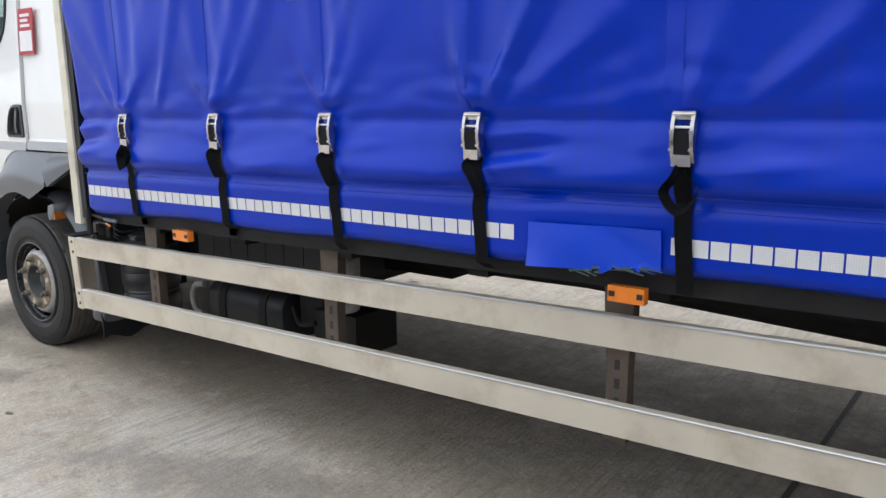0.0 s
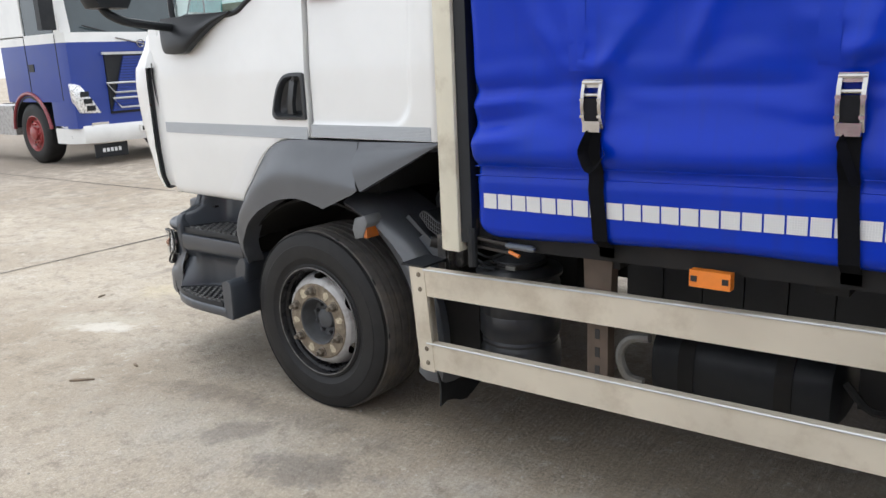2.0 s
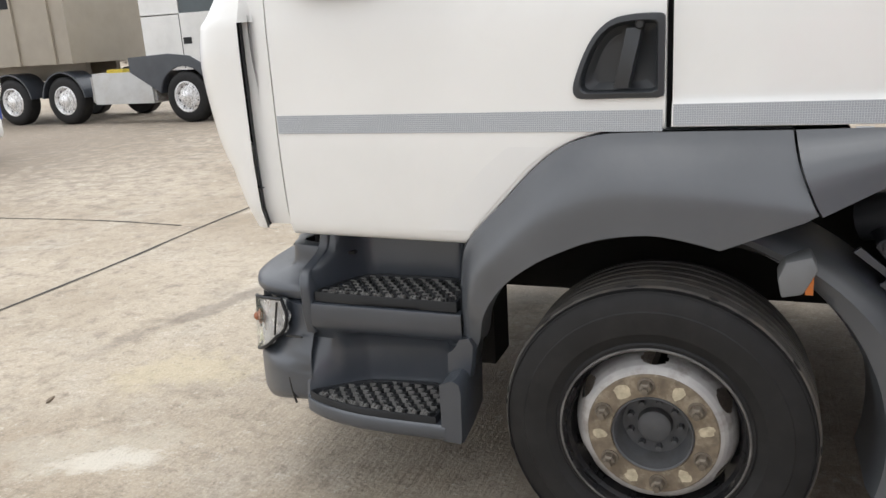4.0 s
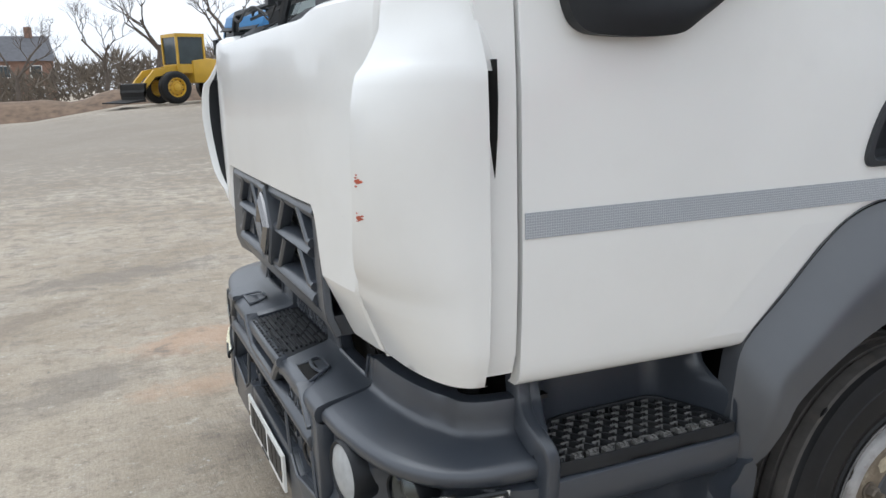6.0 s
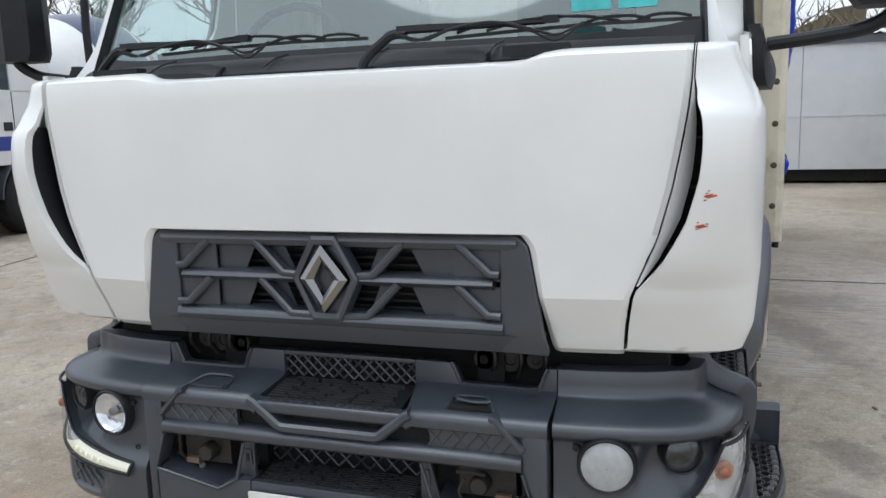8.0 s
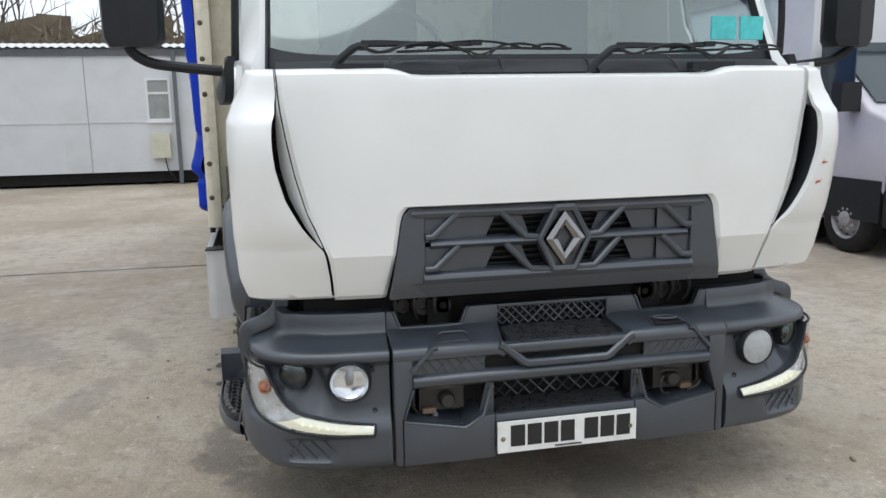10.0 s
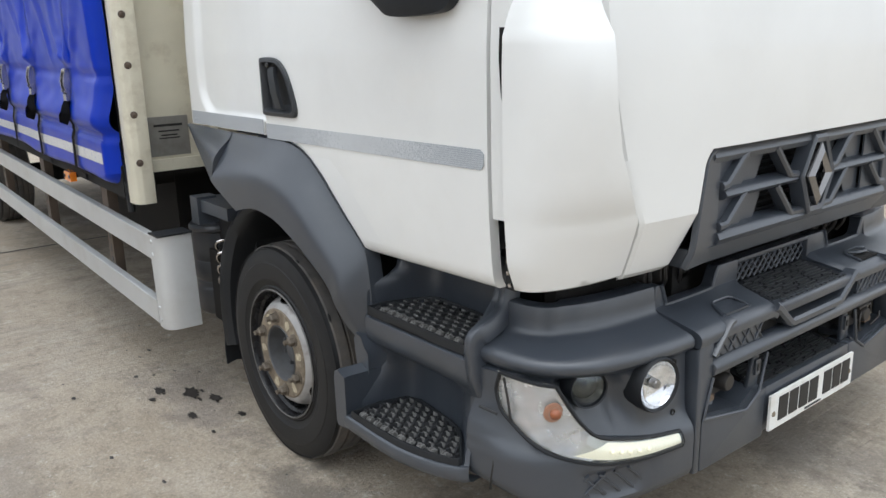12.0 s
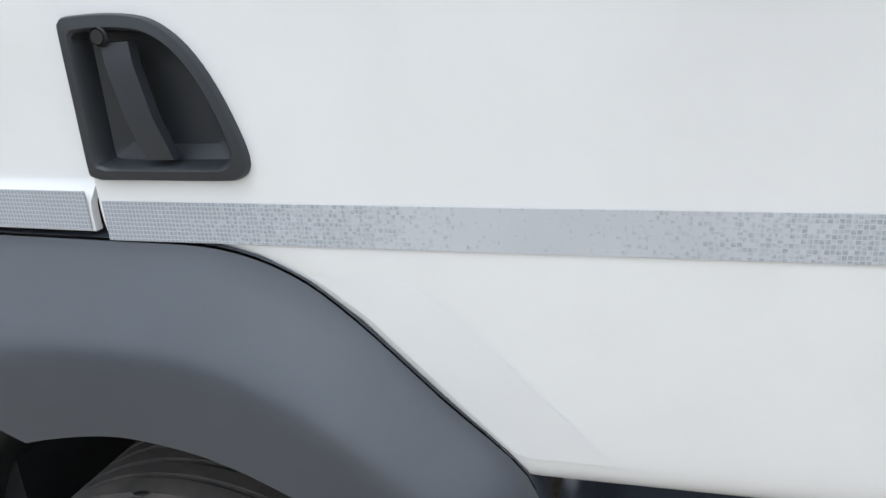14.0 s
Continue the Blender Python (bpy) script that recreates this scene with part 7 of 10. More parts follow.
        for dz, d in ((0.004, 0.010), (0.038, 0.012)):
            tube(bm, [(bx - 0.030, yy(d), z0 - dz), (bx + 0.030, yy(d), z0 - dz)], 0.006, 8)
        box(bm, bx - 0.030, bx + 0.030, *sorted((yy(0.0), yy(0.010))), z0 - 0.018, z0 + 0.004)
        box(bm, bx - 0.026, bx + 0.026, *sorted((yy(0.010), yy(0.022))), z0 - 0.138, z0 - 0.108)
        buckle = part("buckle", soften(bm, 0.0015, 1), CHROME, c, "bright steel over-centre buckle")
        bm = boxes([(bx - 0.021, bx + 0.021, *sorted((yy(0.004), yy(0.021))), z0 - 0.106, z0 - 0.046)], 0.003)
        part("webbing", bm, WEB, buckle)
        # loose loop of webbing below the buckle
        r = random.Random(k * 5 + s)
        a, tw = r.uniform(0.035, 0.065), r.uniform(-0.03, 0.03)
        path = smooth_line([(bx - 0.004, yy(0.012), z0 - 0.135), (bx - 0.02 + tw * 0.3, yy(0.030), z0 - 0.17), (bx - a + tw, yy(0.032), z0 - 0.175 - a * 0.6), (bx - 0.01 + tw, yy(0.04), z0 - 0.20 - a), (bx + a * 0.6 + tw, yy(0.03), z0 - 0.175 - a * 0.5), (bx + 0.01, yy(0.014), z0 - 0.155)] if s > 0 or k in (0, 4) else
                           [(bx - 0.004, yy(0.012), z0 - 0.135), (bx - 0.01, yy(0.030), z0 - 0.155), (bx + 0.012 + tw * 0.3, yy(0.034), z0 - 0.19), (bx + 0.03 + tw * 0.4, yy(0.026), z0 - 0.235), (bx + 0.035 + tw * 0.4, yy(0.018), z0 - 0.25)], 5)
        bm = bmesh.new()
        rows = []
        for i, p in enumerate(path):
            d = (path[min(i + 1, len(path) - 1)] - path[max(i - 1, 0)]).normalized()
            flat = Vector((0, s, 0)) if abs(d.y) < 0.8 else Vector((1, 0, 0))
            wd = (flat * 0.9 + d.cross(flat) * 0.45).normalized() * 0.018
            rows.append([p + wd, p - wd])
        loft(bm, rows, False, False)
        bmesh.ops.solidify(bm, geom=bm.faces[:], thickness=0.003)
        part("strap_loop", bm, WEB, c)
    if s < 0:
        # glued repair patch with a frayed foot
        bm = bmesh.new()
        r = random.Random(2)
        fray = [r.uniform(-0.012, 0.012) for _ in range(60)]
        def patch(x, t):
            zb = 0.940 + up(x) * 0.6 + 0.02 * (x - 3.54) / 0.4 + (fray[int((x - 3.53) * 120) % 60] * ease(x, 3.68, 3.75) if t < 0.05 else 0) - 0.01
            zt = 1.094 + 0.008 * (x - 3.54) / 0.4
            z = zb + (zt - zb) * t
            return place(x, max(z, 0.955), 0.012 + 0.022 * (1 - t) * (0.6 + 0.4 * math.sin(x * 11)) ** 2 + 0.006 * math.sin(x * 17 + t * 3)) + Vector((0, 0, min(0, z - 0.955)))
        sheet(bm, patch, steps(3.535, 3.94, 34), [0, 0.04, *steps(0.1, 1, 9)], 0.0025)
        part("repair_patch", bm, PATCHBLUE, c, "bright blue repair patch, frayed at the foot")
        bm = bmesh.new()
        for k in range(16):
            x = r.uniform(3.70, 3.92)
            p = patch(x, 0.02)
            tube(bm, smooth_line([p, p + Vector((r.uniform(-0.03, 0.03), -0.004, -0.004)), p + Vector((r.uniform(-0.05, 0.05), 0, r.uniform(-0.02, -0.005)))], 3), 0.0022, 4)
        part("frayed_thread", bm, material("frayed_canvas", (0.06, 0.09, 0.08), 0.9, vary=0.4, scale=60), c)


def body():
    # front wall
    bm = boxes([(0.925, 0.955, -0.02, 2.60, 1.00, 3.35)], 0.004)
    part("front_wall", bm, CREAM, LORRY, "cream front wall of the load body")
    bm = boxes([(0.915, 0.960, 0.02, 2.56, 0.962, 1.012)], 0.004)
    part("wall_sill", bm, CREAM, LORRY)
    for s, y0, y1 in ((-1, -0.087, 0.035), (1, 2.522, 2.605)):
        bm = bmesh.new()
        outer, inner = (y0, y1) if s < 0 else (y1, y0)
        prism(bm, [(0.915, outer), (0.86, outer), (0.835, outer - s * 0.012), (0.822, outer - s * 0.035), (0.822, inner), (0.915, inner)], "z", 0.846, 3.35)
        post = part("corner_post", soften(bm, 0.004), CREAM, LORRY, "cream corner post with rusty fixings")
        z = 1.02
        while z < 3.3:
            yc = (y0 + y1) / 2 + s * 0.01
            bm = bmesh.new()
            lathe(bm, [(0.0, 0.006), (0.006, 0.006), (0.009, 0.002), (0.014, 0.001), (0.015, -0.002)], 14, Matrix.Translation((0.821, yc, z)) @ Euler((0, radians(-90), 0)).to_matrix().to_4x4())
            z += 0.195
            part("fixing", bm, STEEL, post)
        # dark curtain pole beside the post
        yp = -0.075 if s < 0 else 2.60
        bm = bmesh.new()
        box(bm, 0.918, 0.962, *sorted((yp, yp - s * 0.05)), 0.88, 3.35)
        tube(bm, [(0.955, yp - s * 0.01, 0.80), (0.955, yp - s * 0.01, 0.93)], 0.016, 10)
        part("curtain_pole", bm, BLACK, LORRY)
    # white builder's sign on the kerb side of the front wall: number and small print as bars
    sign = part("builder_sign", boxes([(0.916, 0.9205, 0.020, 0.190, 0.993, 1.112)], 0.001), PAPER, LORRY, "white coachbuilder's sign")
    for y0, y1, z0, z1 in ((0.118, 0.142, 1.085, 1.100), (0.034, 0.186, 1.060, 1.070), (0.09, 0.18, 1.048, 1.051), (0.07, 0.19, 1.038, 1.041), (0.134, 0.184, 1.008, 1.026), (0.082, 0.128, 1.008, 1.026), (0.030, 0.076, 1.008, 1.026)):
        part("writing_bar", boxes([(0.9145, 0.9165, y0, y1, z0, z1)]), INK, sign)
    # builder's plate on the front wall: writing too small to read
    bm = boxes([(0.921, 0.924, 2.318, 2.492, 1.025, 1.192)], 0.001)
    plate = part("builder_plate", bm, ALUPLATE, LORRY, "grey etched body builder's plate")
    bm = boxes([(0.9195, 0.9212, 2.345, 2.468, 1.150, 1.160), (0.9195, 0.9212, 2.36, 2.45, 1.128, 1.134), (0.9195, 0.9212, 2.37, 2.44, 1.110, 1.116), (0.9195, 0.9212, 2.36, 2.45, 1.098, 1.103)])
    part("writing_bar", bm, INK, plate)
    bm = boxes([(0.921, 0.924, 0.045, 0.215, 0.992, 1.110)], 0.001)
    plate = part("builder_sticker", bm, PAPER, LORRY)
    bm = boxes([(0.9195, 0.9212, 0.06, 0.20, 1.062, 1.074), (0.9195, 0.9212, 0.075, 0.185, 1.046, 1.050), (0.9195, 0.9212, 0.055, 0.205, 1.002, 1.022), (0.9195, 0.9212, 0.125, 0.145, 1.082, 1.104)])
    part("writing_bar", bm, INK, plate)
    # floor, side raves, roof, rear frame
    bm = bmesh.new()
    for y0, y1 in ((LEFT + 0.05, LEFT + 0.10), (RIGHT - 0.10, RIGHT - 0.05)):
        loft(bm, [[(x, y0, 0.855 + up(x)), (x, y1, 0.855 + up(x)), (x, y1, 0.99 + up(x)), (x, y0, 0.99 + up(x))] for x in (0.96, 7.3)])
    part("side_rave", bm, DARK, LORRY)
    bm = bmesh.new()
    loft(bm, [[(x, LEFT + 0.08, 0.93 + up(x)), (x, RIGHT - 0.08, 0.93 + up(x)), (x, RIGHT - 0.08, 1.0 + up(x)), (x, LEFT + 0.08, 1.0 + up(x))] for x in (0.95, 7.32)])
    part("load_floor", bm, DARK, LORRY)
    for x in steps(1.4, 7.0, 9):
        part("cross_member", boxes([(x - 0.04, x + 0.04, LEFT + 0.10, RIGHT - 0.10, 0.82 + up(x), 0.932 + up(x))]), DARK, LORRY)
    bm = boxes([(0.82, 7.36, -0.08, 2.64, 3.33, 3.47)], 0.04, 3)
    part("body_roof", bm, material("grey_roof_sheet", (0.5, 0.5, 0.5), 0.5, vary=0.1), LORRY)
    bm = boxes([(7.30, 7.36, -0.08, 2.64, 0.86, 3.34)], 0.01)
    part("rear_frame", bm, CREAM, LORRY)
    # chassis
    bm = bmesh.new()
    for y in (YC - 0.42, YC + 0.42):
        loft(bm, [[(x, y - 0.04, 0.62 + up(x)), (x, y + 0.04, 0.62 + up(x)), (x, y + 0.04, 0.86 + up(x)), (x, y - 0.04, 0.86 + up(x))] for x in (-1.15, 0.8, 7.2)])
    for x in steps(0.6, 7.1, 7):
        box(bm, x - 0.05, x + 0.05, YC - 0.42, YC + 0.42, 0.66 + up(x), 0.82 + up(x))
    part("chassis", bm, DARK, LORRY)
    bm = bmesh.new()
    tube(bm, [(0.6, YC, 0.62), (3.0, YC, 0.60), (5.4, YC, 0.50)], 0.055, 12)
    part("prop_shaft", bm, DARK, LORRY)
    bm = boxes([(-0.95, 0.50, YC - 0.36, YC + 0.36, 0.50, 1.05), (0.50, 1.25, YC - 0.25, YC + 0.25, 0.5, 0.9)], 0.08, 3)
    part("engine", bm, DARK, LORRY)
    for name, x0, x1, y0, y1, z0, z1 in (("gearbox", 1.25, 1.95, 0.95, 1.55, 0.48, 0.92), ("air_tank", 0.70, 1.00, 0.55, 0.85, 0.58, 0.82), ("exhaust_box", 1.35, 2.35, 1.72, 2.25, 0.42, 0.90), ("valve_block", 2.0, 2.5, 0.9, 1.5, 0.58, 0.90)):
        bm = boxes([(x0, x1, y0, y1, z0, z1)], 0.06, 3)
        part(name, bm, DARK, LORRY)
    # upright tank with pressed rings, a flange and a clamped neck
    for s, r in ((-1, 0.152), (1, 0.14)):
        at = Matrix.Translation((0.905, side_y(s, 0.965), 0))
        bm = bmesh.new()
        prof = [(0.0, 0.30), (r * 0.86, 0.30), (r * 0.97, 0.315), (r, 0.34), (r, 0.415), (r * 0.965, 0.425), (r * 0.94, 0.435), (r * 0.965, 0.445), (r * 0.94, 0.455), (r * 0.965, 0.463), (r, 0.475), (r, 0.545), (r * 0.985, 0.55), (r, 0.555), (r, 0.655), (r * 0.97, 0.665), (r * 0.97, 0.685)]
        lathe(bm, prof, 44, at)
        tank = part("air_tank", bm, TANK, LORRY, "black upright tank", 40)
        bm = bmesh.new()
        lathe(bm, [(r * 0.97, 0.682), (r * 1.05, 0.688), (r * 1.06, 0.700), (r * 1.00, 0.712), (r * 0.72, 0.722), (r * 0.66, 0.728), (r * 0.64, 0.745), (0.0, 0.748)], 44, at)
        part("lid", bm, TANK, tank, "", 40)
        bm = bmesh.new()
        for z in (0.727, 0.738):
            lathe(bm, [(r * 0.66, z - 0.003), (r * 0.70, z - 0.003), (r * 0.70, z + 0.003), (r * 0.66, z + 0.003)], 32, at)
        part("clamp_band", bm, STEELDARK, tank)
        bm = boxes([(0.925, 0.965, *sorted((side_y(s, 0.965 + r * 0.68), side_y(s, 0.965 + r * 0.78))), 0.727, 0.741)], 0.004)
        part("clamp_bolt", bm, ALUPLATE, tank)
        bm = boxes([(0.62, 0.80, *sorted((side_y(s, 0.80), side_y(s, 1.08))), 0.30, 0.62)], 0.01)
        part("step_bracket", bm, DARK, LORRY)
    # greasy clamp that carries the guard, with its tube and back plate
    bm = boxes([(0.660, 0.712, 0.115, 0.185, 0.700, 0.838), (0.668, 0.704, 0.105, 0.120, 0.745, 0.800)], 0.006)
    clamp_block = part("guard_bracket", bm, GREASY, LORRY)
    bm = bmesh.new()
    prism(bm, [(0.708, 0.715), (0.705, 0.835), (0.722, 0.842), (0.752, 0.815), (0.752, 0.735), (0.738, 0.712)], "y", 0.150, 0.200)
    part("clamp_plate", soften(bm, 0.008, 2), GREASY, clamp_block)
    bm = bmesh.new()
    lathe(bm, [(0.0, -0.045), (0.014, -0.045), (0.014, 0.0), (0.0205, 0.0), (0.0205, -0.09), (0.0, -0.09)], 20, Matrix.Translation((0.620, 0.125, 0.806)) @ Matrix.Rotation(radians(-70), 4, "Y") @ Matrix.Rotation(radians(35), 4, "X"))
    part("tube_end", bm, STEELDARK, clamp_block)
    bm = boxes([(0.674, 0.698, 0.098, 0.112, 0.715, 0.738)], 0.004)
    part("bolt", bm, ALUPLATE, clamp_block)
    # sheet arm under the intake, and the mudguard's stay
    bm = bmesh.new()
    prism(bm, [(0.440, 0.868), (0.455, 0.880), (0.555, 0.795), (0.640, 0.772), (0.662, 0.765), (0.662, 0.690), (0.618, 0.682), (0.575, 0.722), (0.500, 0.792), (0.520, 0.805)], "y", 0.196, 0.206)
    part("mudguard_arm", bm, GREY, LORRY)
    # thin pipes to the tank
    for k, z in enumerate((0.800, 0.772, 0.752)):
        bm = bmesh.new()
        tube(bm, smooth_line([(0.735, 0.19, z), (0.79, 0.16, z - 0.004), (0.83, 0.14, z - 0.018), (0.87, 0.17, z - 0.035), (0.90, 0.28, z - 0.03)], 4), 0.0045, 6)
        part("air_pipe", bm, BLACK, LORRY)
    bm = boxes([(0.40, 0.72, side_y(1, 0.90), side_y(1, 1.15), 0.815, 0.865), (0.66, 0.735, side_y(1, 1.08), side_y(1, 1.165), 0.76, 0.875)], 0.012)
    part("arm", bm, GREY, LORRY)
    bm = bmesh.new()
    for k in range(4):
        tube(bm, smooth_line([(0.56, side_y(1, 1.05), 0.70 - 0.05 * k), (0.60, side_y(1, 1.12), 0.69 - 0.05 * k), (0.63, side_y(1, 1.10), 0.64 - 0.05 * k), (0.60, side_y(1, 1.02), 0.60 - 0.04 * k)], 4), 0.006, 6)
    part("air_pipe", bm, CHROME, LORRY)
    bm = boxes([(0.42, 0.90, side_y(1, 0.75), side_y(1, 1.03), 0.40, 0.80)], 0.02)
    part("side_box", bm, BLACK, LORRY)
    bm = bmesh.new()
    line = smooth_line([(0.492, 0, 0.878), (0.510, 0, 0.893), (0.535, 0, 0.884), (0.580, 0, 0.856), (0.640, 0, 0.848), (0.700, 0, 0.850), (0.722, 0, 0.838), (0.722, 0, 0.806), (0.700, 0, 0.795), (0.640, 0, 0.788), (0.590, 0, 0.800), (0.530, 0, 0.830)], 4)
    outline = [(p.x, p.z) for p in line]
    prism(bm, outline, "y", 0.225, 0.42)
    cover = part("intake_cover", bm, BLACK, LORRY, "", 40)
    bm = bmesh.new()
    tube(bm, [(x, 0.222, z) for x, z in [*outline, outline[0]]], 0.0045, 6)
    part("cover_rim", bm, TANK, cover)
    def span(x):
        zs = [z0 + (z1 - z0) * (x - x0) / (x1 - x0) for (x0, z0), (x1, z1) in zip(outline, [*outline[1:], outline[0]]) if min(x0, x1) <= x < max(x0, x1)]
        return (min(zs), max(zs)) if len(zs) > 1 else None
    for k in range(24):
        x = 0.499 + 0.0095 * k
        if span(x):
            z0, z1 = span(x)
            part("slat", boxes([(x - 0.002, x + 0.002, 0.217, 0.226, z0, z1)]), TANK, cover)
    for d in (0.3, 0.62):
        bm = bmesh.new()
        tube(bm, [(x, 0.218, span(x)[0] + d * (span(x)[1] - span(x)[0])) for x in steps(0.505, 0.712, 14)], 0.002, 5)
        part("cross_bar", bm, TANK, cover)
    bm = bmesh.new()
    tube(bm, smooth_line([(0.48, 0.42, 0.90), (0.62, 0.36, 0.93), (0.78, 0.36, 0.90), (0.92, 0.50, 0.86)], 5), 0.06, 12)
    part("air_hose", bm, TANK, LORRY)
    for k in range(4):
        bm = bmesh.new()
        tube(bm, smooth_line([(0.46 + 0.03 * k, 0.42, 1.00 - 0.02 * k), (0.58 + 0.02 * k, 0.40, 0.985 - 0.022 * k), (0.70, 0.42 + 0.02 * k, 1.00 - 0.025 * k), (0.82, 0.50, 0.98 - 0.025 * k)], 4), 0.007, 6)
        part("air_pipe", bm, ALUPLATE if k % 2 else TANK, LORRY)
    # battery box, fuel tank, filter
    battery = part("battery_box", boxes([(1.34, 2.225, 0.312, 0.72, 0.605, 0.850)], 0.015), BLACK, LORRY, "ribbed black box behind the side guard")
    for k in range(7):
        part("cover_panel", boxes([(1.33 + 0.13 * k, 1.455 + 0.13 * k, 0.30, 0.34, 0.60, 0.855)], 0.012), BLACK, battery)
    bm = bmesh.new()
    ring = lambda x, k: [(x, 0.44 + 0.19 * k * math.copysign(abs(math.cos(a)) ** 0.6, math.cos(a)), 0.445 + 0.125 * k * math.copysign(abs(math.sin(a)) ** 0.6, math.sin(a))) for a in (2 * math.pi * i / 24 for i in range(24))]
    loft(bm, [ring(1.42, 0.7), ring(1.44, 0.95), ring(1.47, 1), ring(1.96, 1), ring(1.99, 0.95), ring(2.01, 0.7)])
    tank = part("reservoir", bm, BLACK, LORRY, "black ribbed reservoir under the body")
    for x in (1.56, 1.86):
        bm = bmesh.new()
        loft(bm, [ring(x - 0.025, 1.03), ring(x + 0.025, 1.03)])
        box(bm, x - 0.03, x + 0.03, 0.38, 0.50, 0.56, 0.62)
        part("band", bm, DARK, tank)
    bm = bmesh.new()
    tube(bm, smooth_line([(1.44, 0.24, 0.545), (1.37, 0.24, 0.53), (1.335, 0.24, 0.47), (1.36, 0.24, 0.40), (1.42, 0.24, 0.385)], 5), 0.016, 8)
    part("filler_ring", bm, ALUPLATE, LORRY)
    bm = bmesh.new()
    lathe(bm, [(0.0, 0.80), (0.07, 0.80), (0.078, 0.78), (0.078, 0.56), (0.07, 0.54), (0.0, 0.54)], 28, Matrix.Translation((2.35, 0.30, 0)))
    part("dryer_canister", bm, RIM, LORRY)
    bm = boxes([(2.18, 2.44, 0.28, 0.55, 0.33, 0.52), (2.05, 2.2, 0.32, 0.5, 0.42, 0.56)], 0.02)
    tube(bm, smooth_line([(2.02, 0.30, 0.50), (2.10, 0.27, 0.44), (2.20, 0.27, 0.46)], 4), 0.012, 6)
    part("valve_block", bm, DARK, LORRY)
    # curtain tensioner handle
    bm = bmesh.new()
    for z, d in ((0.893, 0.0), (0.862, 0.012)):
        loft(bm, [[(x, -0.058 + d, z - 0.006 + q), (x, -0.040 + d, z - 0.006 + q), (x, -0.040 + d, z + 0.004 + q), (x, -0.058 + d, z + 0.004 + q)] for x, q in ((0.868, 0.006), (1.0, 0.0), (1.09, -0.006))])
    box(bm, 0.925, 0.94, -0.055, 0.06, 0.85, 0.90)
    ratchet = part("tensioner", soften(bm, 0.0015, 1), STEELDARK, LORRY)
    bm = bmesh.new()
    loft(bm, [[(x, -0.050 + 0.014 * k * math.cos(a), z + 0.010 * k * math.sin(a)) for a in (2 * math.pi * i / 10 for i in range(10))] for x, z, k in ((1.078, 0.882, 0.7), (1.085, 0.882, 1), (1.175, 0.879, 1.05), (1.184, 0.879, 0.6))])
    part("handle", bm, HANDGREY, ratchet)
    bm = bmesh.new()
    tube(bm, [(1.090, -0.052, 0.862), (1.128, -0.054, 0.851)], 0.0065, 8)
    part("release_tip", bm, AMBER, ratchet)
    bm = bmesh.new()
    lathe(bm, [(0.0, 0.955), (0.016, 0.955), (0.016, 0.925), (0.011, 0.922), (0.011, 0.908), (0.015, 0.905), (0.015, 0.895), (0.0, 0.895)], 16, Matrix.Translation((0.947, -0.045, 0)))
    part("turn_bolt", bm, STEEL, ratchet)
    # side marker lamps
    for x in (1.745, 3.84, 5.9):
        for s in (-1, 1):
            y = -0.085 if s < 0 else 2.645
            bm = boxes([(x - 0.055, x + 0.055, *sorted((y, y - s * 0.03)), 0.826 + up(x), 0.872 + up(x))], 0.006)
            lamp = part("marker_lamp", bm, AMBER, LORRY, "amber side marker lamp")
            for d in (-0.042, 0.042):
                part("screw", boxes([(x + d - 0.008, x + d + 0.008, *sorted((y + s * 0.004, y)), 0.842 + up(x), 0.857 + up(x))], 0.001), INK, lamp)


